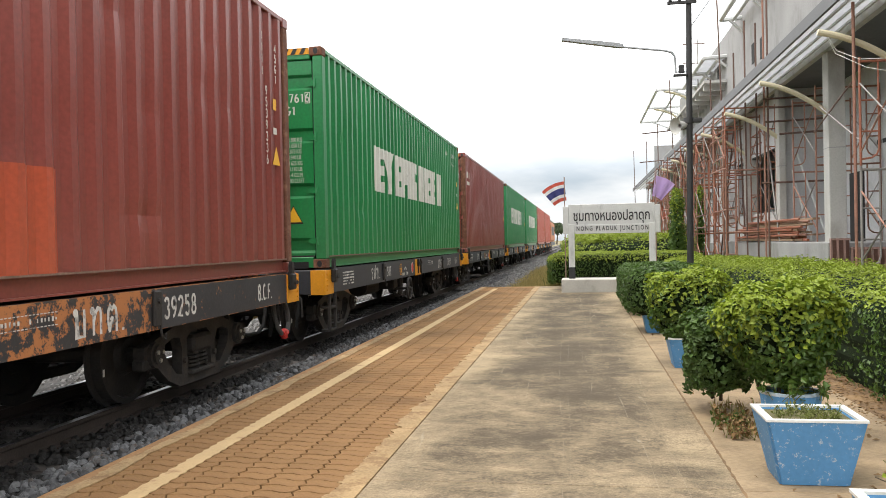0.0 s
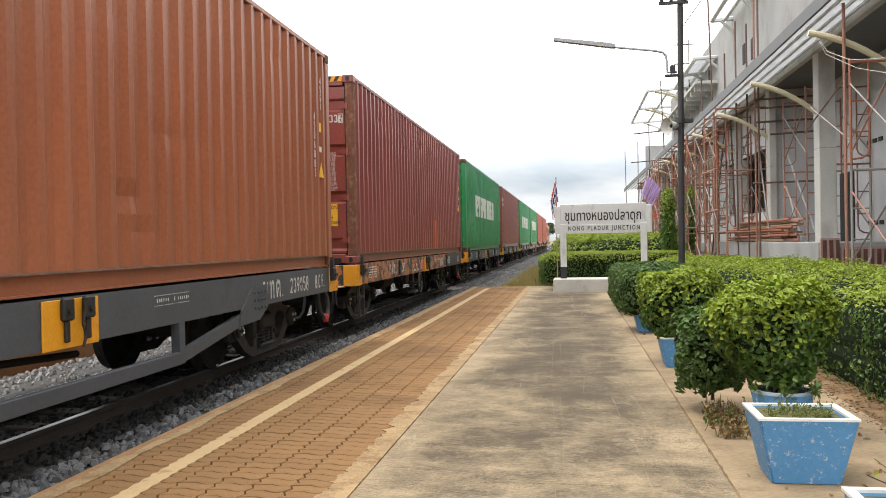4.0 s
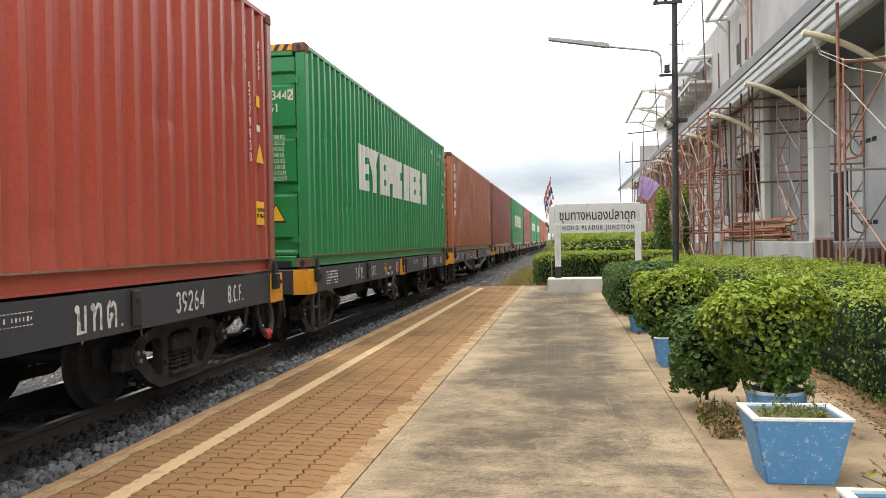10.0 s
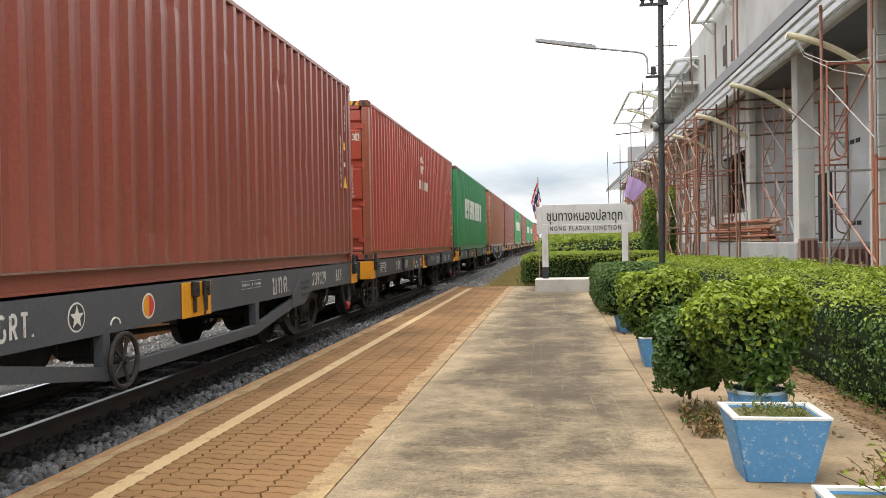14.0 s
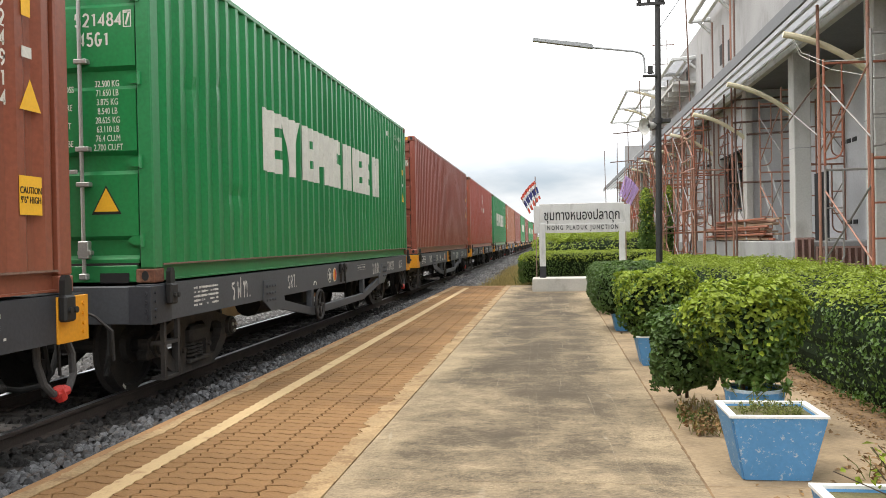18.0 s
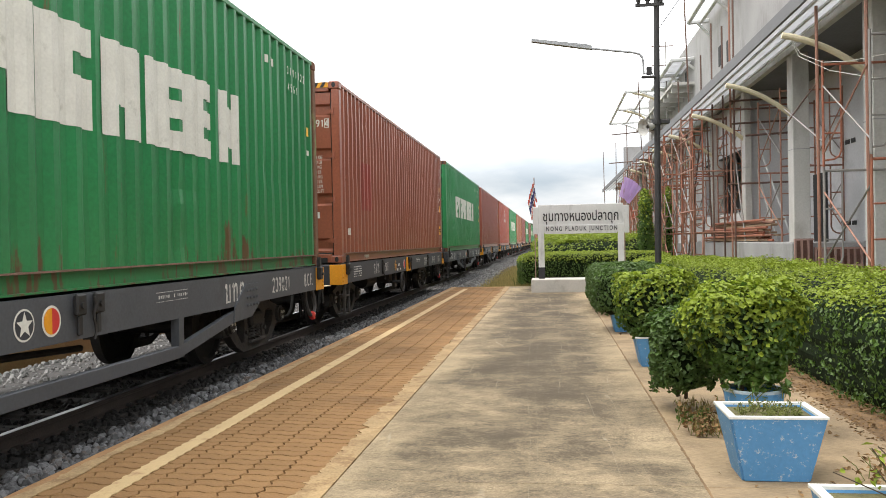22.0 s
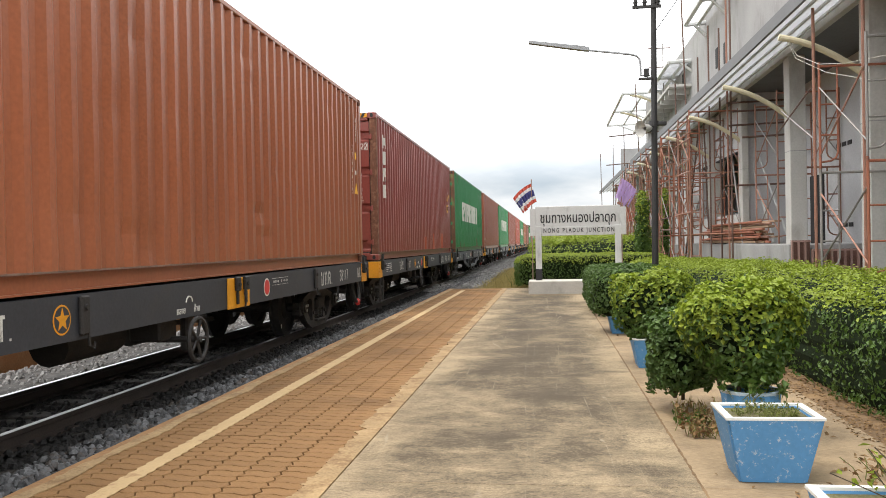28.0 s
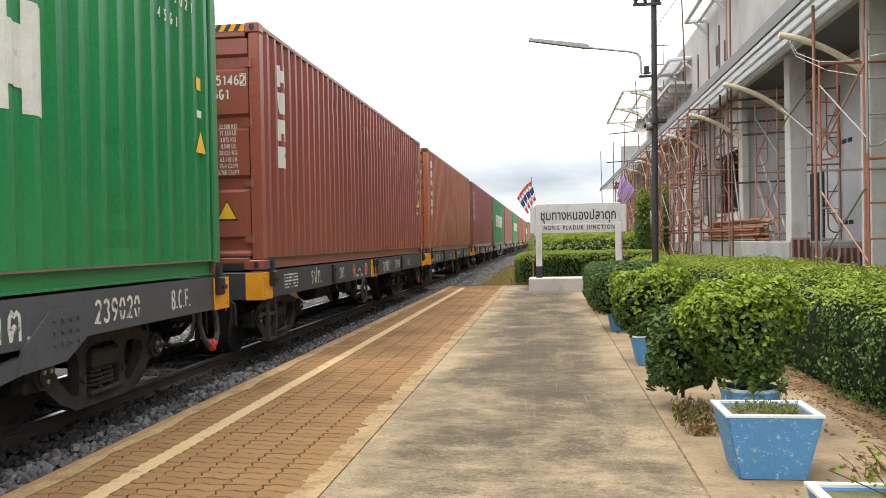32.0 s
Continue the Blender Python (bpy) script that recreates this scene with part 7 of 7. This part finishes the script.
awning(2, 38.6, "long station awning with grey fascia and white ribbed sheets")
awning(40.2, 62, "far stretch of the station awning, partly sheeted")
for i in range(-1, 7):
    y = 13.15 + i * 4.08
    pts = []
    for k in range(9):
        u = k / 8
        pts.append((4.78 - 1.27 * u, y, 3.70 + 1.02 * u - 0.36 * u * u - 0.0 + 0.02 * math.sin(u * 3.14)))
    o = thing("awning_bracket", pipe(pts, 0.05, seg=10), M_BRACKET, "curved cream steel awning bracket on a column", "bracket", "awning brackets")

# upper steel frames
def steel_frame(x0, x1, y0, y1, z, label):
    f = tagged(empty("steel_frame", pose(x1, y0, z)), label, "steel frame", "white steel canopy frames")
    def put(a, b, r=0.075):
        a, b = Vector(a) - Vector((x1, y0, z)), Vector(b) - Vector((x1, y0, z))
        part("frame_bar", tube(a, b, r, seg=6), M_WHITESTEEL, f)
    put((x0, y0, z), (x0, y1, z))
    n = 3
    for k in range(n):
        y = y0 + (y1 - y0) * k / (n - 1)
        put((x0, y, z), (x1, y, z + 0.05))
        put((x0 + 0.35 * (x1 - x0), y, z - 0.02), (x1, y, z - 0.55), 0.05)
    put(((x0 + x1) / 2, y0, z), ((x0 + x1) / 2, y1, z), 0.06)


steel_frame(3.85, 5.9, 43.0, 54.6, 8.75, "white steel canopy frame on the upper floor")
steel_frame(4.6, 5.4, 22.5, 28.3, 8.4, "white steel canopy frame without sheets")
steel_frame(4.5, 5.6, 31.5, 37.5, 7.85, "white steel canopy frame without sheets")

bm = bmesh.new()
for k in range(5):
    y = 31.6 + 1.18 * k
    box((4.52, y, 7.93), (5.5, y + 1.12, 7.95), bm)
thing("canopy_sheet", bm, M_SHEET, "white sheets laid on the upper canopy frame", "roof sheet")
for y in (43.2, 49.0):
    thing("awning_bracket", pipe([(5.9, y, 7.75), (5.6, y, 8.1), (5.2, y, 8.4), (4.7, y, 8.6), (4.2, y, 8.72)], 0.06, seg=8), M_BRACKET, "curved cream bracket under the upper canopy frame", "bracket", "awning brackets")

# ---- scaffolding ----
def frame_mesh(name, material, w=1.22, h=1.62):
    """A welded scaffold frame: two legs, a top bar, an inner arch and rungs."""
    bm = bmesh.new()
    r = 0.019
    for s in (0, w):
        tube((s, 0, 0), (s, 0, h), r, bm, 6)
    tube((0, 0, h - 0.06), (w, 0, h - 0.06), r, bm, 6)
    arch = [(0.25, 0, h - 0.06), (0.25, 0, 0.30), (0.22, 0, 0.22), (0.15, 0, 0.17), (0, 0, 0.15)]
    pipe(arch, 0.014, bm, 6)
    pipe([(w - x, y, z) for x, y, z in arch], 0.016, bm, 6)
    for z in (0.55, 1.0):
        tube((0, 0, z), (0.25, 0, z), 0.014, bm, 5)
        tube((w - 0.25, 0, z), (w, 0, z), 0.014, bm, 5)
    return finish(bm, name, material)


FR = {c: frame_mesh("scaffold_frame", m) for c, m in (("r", M_SCAFF), ("o", M_SCAFF_O), ("g", M_SCAFF_G))}
ME_BRACE = {c: finish(tube((0, 0, 0), (0, 1, 0), 0.013, seg=5), "cross_brace", m) for c, m in (("r", M_SCAFF), ("g", M_SCAFF_G))}


def scaffold(x, y, z, bays, lifts, label, tones="rro", bay=1.83, lift=1.56, brace=True):
    """A tower of frames across the facade, joined by crossed braces along it."""
    s = tagged(empty("scaffold", pose(x, y, z)), label, "scaffold", "scaffold towers at the building")
    for l in range(lifts):
        for b in range(bays + 1):
            c = tones[(b + l) % len(tones)]
            part("frame", FR[c], None, s, at=pose(0, b * bay, l * lift))
            if b < bays and brace:
                L = math.hypot(bay, 1.0)
                a = math.degrees(math.atan2(1.0, bay))
                for dx in (0.0, 1.22):
                    part("cross_brace", ME_BRACE["g" if (b + l) % 2 else "r"], None, s, at=pose(dx, b * bay, l * lift + 0.25, a) @ Matrix.Diagonal((1, L, 1, 1)))
                    part("cross_brace", ME_BRACE["r" if (b + l) % 2 else "g"], None, s, at=pose(dx, b * bay, l * lift + 1.25, -a) @ Matrix.Diagonal((1, L, 1, 1)))
    return s


near_tower = scaffold(4.0, 11.05, 0.72, 1, 2, "orange and galvanised scaffold tower before the column", "og")
scaffold(4.74, 18.0, FLOOR, 1, 2, "red-brown scaffold tower inside the porch", "r")
scaffold(3.66, 30.0, 0.0, 2, 3, "red-brown scaffold tower below the awning", "ro", lift=1.58)
scaffold(3.66, 36.5, 0.0, 3, 3, "red-brown scaffold tower below the far awning", "rr", lift=1.58)
scaffold(4.4, 46.0, 0.0, 4, 3, "red-brown scaffold tower at the end of the building", "rr", lift=1.58)

scaffold(3.66, 22.2, -0.1, 4, 3, "red-brown scaffold tower standing before the plinth", "rro", lift=1.58)

rs = np.random.RandomState(61)
# upright props that carry the awning's shutters
for i in range(44):
    y = 22.5 + 30 * rs.rand() ** 1.2
    x = 3.8 + 1.0 * rs.rand()
    top = 4.75 if rs.rand() < 0.7 else 3.4 + rs.rand()
    thing("prop", tube((x, y, 0 if y > 29 else (FLOOR if x > 4.5 else 0)), (x + 0.08 * rs.normal(), y + 0.1 * rs.normal(), top), 0.017 + 0.010 * rs.rand(), seg=6), [M_SCAFF, M_BARE, M_SCAFF, M_SCAFF_O][i % 4],
          "rusty steel prop under the awning", "prop", "props under the awning")
for i in range(26):
    y, z = 23 + 26 * rs.rand(), (3.3, 3.9, 4.4, 2.8)[i % 4] + 0.08 * rs.normal()
    if i % 2:
        thing("scaffold_pole", tube((3.8 + 0.6 * rs.rand(), y, z), (4.2 + 0.6 * rs.rand(), y + 2.5 + 2.5 * rs.rand(), z + 0.05 * rs.normal()), 0.024, seg=6), [M_SCAFF, M_BARE][i % 3 == 0], "rusty scaffold pole lying along the tower", "pole", "loose scaffold poles")
    else:
        thing("scaffold_pole", tube((3.5 + 0.3 * rs.rand(), y, z), (4.88, y + 0.2 * rs.normal(), z + 0.04 * rs.normal()), 0.022, seg=6), [M_SCAFF, M_SCAFF_O][i % 4 == 0], "rusty scaffold pole across the tower", "pole", "loose scaffold poles")
# ledgers along the towers at many heights
for i in range(34):
    row = (22.2, 24.03, 25.86, 27.69, 36.5, 38.33)[i % 6]
    x, z = 3.66 + (0, 1.22)[i % 2], 1.3 + 3.2 * rs.rand()
    thing("ledger", tube((x, row - 0.15, z), (x, row + 1.98 + 0.5 * rs.rand(), z + 0.03 * rs.normal()), 0.02, seg=6), [M_SCAFF, M_SCAFF_O, M_BARE][i % 3], "rusty scaffold tube along the tower", "pole", "ledgers")
for i in range(22):
    y0, z = 22 + 17 * rs.rand(), (0.9, 1.4, 2.2)[i % 3]
    thing("diagonal_brace", tube((3.84 + 0.9 * rs.rand(), y0, z), (3.9 + 0.8 * rs.rand(), y0 + 1.5 * rs.normal(), z + 1.9), 0.016, seg=6), [M_SCAFF, M_SCAFF_G, M_BARE][i % 3], "thin diagonal scaffold brace", "pole", "diagonal braces")
# leaning braces
for a, b, m in (((4.3, 27.5, 0.3), (4.45, 25.4, 4.6), M_BARE), ((4.55, 20.4, 1.21), (4.5, 21.6, 4.2), M_SCAFF_G), ((5.3, 20.6, 1.22), (5.0, 21.4, 3.2), M_WHITESTEEL), ((5.5, 20.0, 1.22), (5.1, 21.0, 3.3), M_WHITESTEEL)):
    thing("leaning_pole", tube(a, b, 0.022, seg=6), m, "thin pole leaning against the scaffold", "pole", "leaning poles")
# tall poles above and below the fascia
for x, y, z0, z1, lean, m in ((4.45, 26.6, 4.9, 9.0, -0.25, M_BARE), (4.45, 23.7, 4.5, 7.2, 0, M_BARE), (4.45, 22.27, 4.4, 6.77, 0, M_BARE), (4.45, 21.03, 3.6, 7.9, 0.02, M_BARE), (4.45, 21.37, 5.4, 7.9, 0, M_SCAFF),
                              (4.45, 25.34, 4.4, 6.69, 0, M_BARE), (3.98, 13.06, 2.9, 4.75, 0, M_SCAFF), (4.02, 11.2, 3.4, 5.6, 0, M_SCAFF), (4.3, 28.4, 4.6, 6.5, -0.05, M_BARE), (3.95, 44.0, 3.5, 7.2, 0, M_BARE),
                              (3.7, 58, 4.2, 7.3, -0.1, M_BARE), (3.8, 50, 3.5, 7.0, 0.05, M_BARE), (4.3, 38.5, 4.0, 8.4, -0.3, M_BARE), (4.5, 36.0, 5.0, 9.8, 0, M_SCAFF_G), (4.9, 36.0, 5.0, 9.6, 0, M_SCAFF_G)):
    thing("upright_pole", tube((x, y, min(z0, FLOOR - 0.1 if x > 4.62 else -0.3)), (x + lean, y, z1), 0.024, seg=7), m, "brown steel pole standing up past the awning", "pole", "upright poles")
for a, b in (((2.6, 36, 5.75), (5.0, 36.2, 5.95)), ((2.75, 40, 4.9), (5.2, 40, 5.05)), ((4.4, 19.6, 3.62), (5.4, 19.6, 3.66)), ((4.35, 21.0, 4.63), (5.75, 21.0, 4.66)), ((4.4, 21.0, 4.08), (5.85, 21.0, 4.12)), ((4.4, 20.6, 4.36), (5.5, 20.6, 4.38)), ((4.3, 21.0, 2.62), (5.7, 21.0, 2.64)), ((4.3, 36, 8.6), (5.4, 36, 8.6)), ((4.3, 36, 9.4), (5.2, 36, 9.4))):
    thing("scaffold_pole", tube(a, b, 0.024, seg=6), M_BARE, "dark pole laid across the scaffold", "pole", "loose scaffold poles")
for a, b, m in (((0, 2.05, 2.92), (0, 4.25, 2.40), M_BARE), ((0, 3.85, 2.78), (0, 1.83, 1.98), M_SCAFF_G)):
    part("cross_brace", tube(a, b, 0.013, seg=5), m, near_tower)
# rope from bracket to tower
thing("rope", pipe([(3.60, 13.2, 4.40), (3.76, 13.1, 4.06), (3.92, 12.6, 3.82), (4.08, 12.0, 3.70), (4.4, 11.2, 3.64)], 0.004, seg=5), M_WHITE, "pale rope hung between bracket and scaffold", "rope")
thing("rope", pipe([(3.61, 13.2, 4.38), (3.74, 13.1, 4.02), (3.98, 12.5, 3.68), (4.25, 11.5, 3.36), (4.4, 11.0, 3.30)], 0.004, seg=5), M_WHITE, "pale rope hung between bracket and scaffold", "rope")

# stack of red tubes and boards on the plinth
for i in range(34):
    x, z = 4.53 + 0.18 * rs.rand(), FLOOR + 0.04 + 0.055 * (i // 4)
    y0 = 18.1 + 1.4 * rs.rand()
    thing("stacked_tube" if i % 3 else "stacked_board", tube((x, y0, z), (x + 0.03 * rs.normal(), y0 + 5.2 + 2.2 * rs.rand(), z + 0.03 * rs.normal()), 0.028, seg=6) if i % 3 else
          box((x, y0, z - 0.02), (x + 0.14, y0 + 4.5 + 2 * rs.rand(), z + 0.02)), [M_TIMBER, M_SCAFF, M_SCAFF_O][i % 3], "red steel tube in a stack on the plinth" if i % 3 else "timber board in a stack on the plinth", "building material", "stack on the plinth")
# hanging shutter boards under the awning
for i in range(13):
    y = 25 + 12 * rs.rand()
    z = 4.35 + 0.25 * rs.rand()
    thing("shutter_board", box((3.85, y, z), (4.7, y + 0.18 + 0.5 * rs.rand(), z + 0.03)), [M_TIMBER, M_FORM][i % 2], "brown shutter board under the awning", "board", "shutter boards")

# formwork fence beside the plinth
fence = tagged(empty("formwork_fence", pose(4.50, 16.28, 0.3)), "rusty steel formwork panels set on edge as a fence", "fence")
for x0, wide, top in ((0.0, 0.34, 0.98), (0.36, 0.84, 0.81)):
    p = part("panel", box((x0, 0, 0.0), (x0 + wide, 0.02, top)), M_FORM_DARK, fence)
    for j in range(int(wide / 0.115) + 1):
        part("rib", box((x0 + j * 0.115, -0.06, 0.0), (x0 + j * 0.115 + 0.03, 0.0, top)), M_FORM, p)
    for z in (0.15, 0.46, top - 0.035):
        part("rail", box((x0, -0.07, z), (x0 + wide, -0.058, z + 0.03)), M_FORM, p)
part("sheet", box((1.24, 0.02, 0.0), (2.9, 0.03, 0.80)), M_FORM_DARK, fence)
for i in range(13):
    part("mesh_bar", tube((1.2 + i * 0.12, -0.02, 0.82), (1.55 + i * 0.12, -0.02, 0.1), 0.011, seg=5), M_SCAFF_G, fence)
    part("mesh_bar", tube((1.2 + i * 0.12, -0.005, 0.1), (1.45 + i * 0.12, -0.005, 0.82), 0.009, seg=5), M_SCAFF, fence)

# red tarpaulin beside the far scaffold
M_TARP = mat("red_cloth", (0.50, 0.08, 0.045), 0.8, var=0.15, scale=3, fine=40, bump=0.1)
thing("red_tarpaulin", prism([(3.5, 2.3), (4.6, 2.35), (4.5, 2.85), (4.1, 3.0), (3.7, 2.75)], "y", 45.0, 45.03), M_TARP, "red cloth hung on the far scaffold", "cloth")

# ---- far distance ----
M_TRUNK = mat("bark", (0.10, 0.08, 0.06), 0.95, var=0.3, scale=3, fine=20, bump=0.4)
M_FARLEAF = mat("far_leaf", (0.055, 0.085, 0.035), 0.8, var=0.4, scale=0.5, fine=3, bump=0, island=0.9)


def tree(x, y, h, seed):
    rs = np.random.RandomState(seed)
    t = tagged(empty("tree", pose(x, y, -0.3)), "distant grey-green broad-leaved tree", "tree", "distant trees")
    part("trunk", tube((0, 0, 0), (rs.normal() * 0.3, 0, h * 0.55), 0.03 * h, seg=8, r2=0.012 * h), M_TRUNK, t)
    pts, nor = [], []
    for i in range(7):
        a = rs.rand() * 6.28
        c = Vector((math.cos(a) * h * 0.24 * rs.rand(), math.sin(a) * h * 0.24 * rs.rand(), h * (0.45 + 0.42 * rs.rand())))
        part("limb", tube((0, 0, h * 0.35), c, 0.01 * h, seg=6, r2=0.004 * h), M_TRUNK, t)
        n = 240
        d = rs.normal(size=(n, 3))
        d /= np.linalg.norm(d, axis=1)[:, None]
        pts.append(np.array(c) + d * (h * 0.17 * rs.rand(n) ** 0.4)[:, None] * [1, 1, 0.75])
        nor.append(d)
    leaves("crown", np.concatenate(pts), np.concatenate(nor), h * 0.07, M_FARLEAF, t, rs, 0.5)
    return t


made = [tree(0, 300, 10, s) for s in (1, 2)]
made[0].matrix_basis, made[1].matrix_basis = pose(-9.0, 310, -0.3), pose(0.0, 300, -0.3)
for i in range(44):
    x = -150 + i * 7.2 + rs.normal() * 2
    y = 300 + 40 * rs.rand()
    if abs(x - TRACK) < 5:
        x += 9
    copy_thing(made[i % 2], pose(x, y, -0.3, 0, 0, 360 * rs.rand()) @ Matrix.Scale(1, 4))
rails(0.6, 75, 420, "rusty steel rail of a siding")
bm = bmesh.new()
for i in range(200):
    box((-0.4, 75 + i * 0.65, -0.30), (1.6, 75.22 + i * 0.65, -0.14), bm)
thing("siding_sleepers", bm, M_SLEEPER, "row of sleepers of the siding", "sleepers", kind="stuff")
thing("siding_bed", prism([(-1.4, -0.33), (-0.6, -0.17), (1.8, -0.17), (2.6, -0.33)], "y", 75, 420), M_BALLAST, "grey stone bed of the siding", "ballast", kind="structure")


# ---- clay pavers of the platform strip, in a zigzag bond ----
PL, PW, GAP = 0.226, 0.113, 0.010


def paver_mesh():
    """One interlocking paver: a wavy-sided block with softened edges."""
    bm = bmesh.new()
    l, w, a = PL / 2 - GAP / 2, PW / 2 - GAP / 2, 0.014
    e = 0.026
    o = [(-l, -w), (-l * 0.55, -w + a), (-l * 0.1, -w + a), (l * 0.45, -w - a), (l * 0.8, -w - a), (l, -w), (l + e, -w * 0.1), (l, w), (l * 0.8, w - a), (l * 0.45, w - a), (-l * 0.1, w + a), (-l * 0.55, w + a), (-l, w), (-l + e, -w * 0.1)]
    lo = [bm.verts.new((x, y, -0.05)) for x, y in o]
    mid = [bm.verts.new((x, y, -0.003)) for x, y in o]
    hi = [bm.verts.new((x * 0.978, y * 0.955, 0.0)) for x, y in o]
    n = len(o)
    for p, q in ((lo, mid), (mid, hi)):
        for i in range(n):
            bm.faces.new((p[i], p[(i + 1) % n], q[(i + 1) % n], q[i]))
    bm.faces.new(hi)
    return finish(bm, "paver", M_PAVER)


ME_PAVER = paver_mesh()
strip = tagged(empty("paver_strip", pose(0, 0, 0)), "strip of brown interlocking clay pavers", "paving", kind="structure")
rs = np.random.RandomState(70)
pv = [v.co.copy() for v in ME_PAVER.vertices]
pf = [tuple(p.vertices) for p in ME_PAVER.polygons]
verts, faces, count = [], [], 0
y = -6.1
while y < END - 0.06:
    row = int(round(y / PW))
    x = EDGE + 0.13
    while x < -1.36 + 0.05:
        z = -0.003 + 0.0025 * rs.rand()
        tilt = rs.normal() * 0.4
        if 4.0 < y < 6.5 and count < 300:
            part("paver", ME_PAVER, None, strip, at=pose(x, y, z, rs.normal() * 0.5, tilt, rs.normal() * 0.5))
            count += 1
        else:
            k = len(verts)
            ta = radians(tilt)
            verts += [(x + v.x, y + v.y, z + v.z + v.x * ta) for v in pv]
            faces += [tuple(k + i for i in f) for f in pf]
        x += PL
    y += PW
me = bpy.data.meshes.new("far_pavers")
me.from_pydata(verts, [], faces)
me.materials.append(M_PAVER_FAR)
part("far_pavers", me, None, strip)["kind"] = "stuff"
part("near_bed", box((EDGE + 0.13, -40, -0.05), (-1.40, -6.2, -0.003)), M_PAVER_FAR, strip)


# ---- what moves ----
def motions():
    times = [i * 1.0 for i in range(33)]
    for w, c, place, slip, *_ in movers:
        ys = [advance(t) - place * PITCH + slip for t in times]
        walk(w, [(t, pose(TRACK, y, 0)) for t, y in zip(times, ys)])
        walk(c, [(t, pose(TRACK, y, 1.042)) for t, y in zip(times, ys)])
    walk(loco, [(t, pose(TRACK, advance(t) + 7 * PITCH, 0)) for t in times])
    # wheels roll: every front and every rear axle of a bogie turns alike
    first = {}
    for b in [o for o in scene.objects if o.name.startswith("bogie")]:
        for o in [k for k in b.children if k.name.startswith("wheelset")]:
            ay = -0.875 if o.matrix_basis.translation.y < 0 else 0.875
            if ay not in first:
                walk(o, [(i * 0.1, pose(0, ay, 0.425, -math.degrees((advance(i * 0.1) - advance(0)) / 0.425))) for i in range(321)])
                first[ay] = o.animation_data
            else:
                o.rotation_mode = "QUATERNION"
                keys = o.animation_data_create()
                keys.action = first[ay].action
                keys.action_slot = first[ay].action_slot
    # flags: strips of cloth that open and fall slack with the wind
    gusts = (((0, 1.0), (0.6, 0.75), (1.2, 0.38), (1.8, 0.30), (3, 0.25), (6, 0.28), (8, 0.25), (10, 0.32), (12, 0.25), (14, 0.32), (16, 0.6), (17, 0.85), (18, 0.6), (20, 0.25), (23, 0.32), (25, 0.22), (27, 0.6), (28, 0.75), (31, 1.0), (32, 0.6)),
             ((0, 0.95), (0.6, 0.8), (1.8, 0.8), (3, 0.55), (6, 0.8), (8, 1.0), (10, 0.9), (12, 0.6), (14, 0.9), (17, 0.65), (20, 0.6), (23, 0.9), (25, 1.0), (28, 0.7), (31, 0.6), (32, 0.6)))
    for (strips, top, w, heading, n), gust in zip(FLAGS, gusts):
        rows = [[] for _ in strips]
        for j in range(65):
            t = j * 0.5
            o = float(np.interp(t, [g[0] for g in gust], [g[1] for g in gust]))
            p = Vector((0, 0, top))
            for i in range(n):
                fold = (1 - o) * 88 * (1 if i % 2 else -1) + 14 * math.sin(1.1 * i - 2.4 * t)
                droop = (6 + 8 * i * 0.4) * o + (1 - o) * (66 + 1.5 * i)
                a, d = radians(heading + fold), radians(min(droop, 72))
                rows[i].append((t, pose(p.x, p.y, p.z, 0, math.degrees(d) * o, math.degrees(a))))
                p = p + Vector((math.cos(a) * math.cos(d), math.sin(a) * math.cos(d), -math.sin(d))) * w
        for strip, r in zip(strips, rows):
            walk(strip, r)


motions()
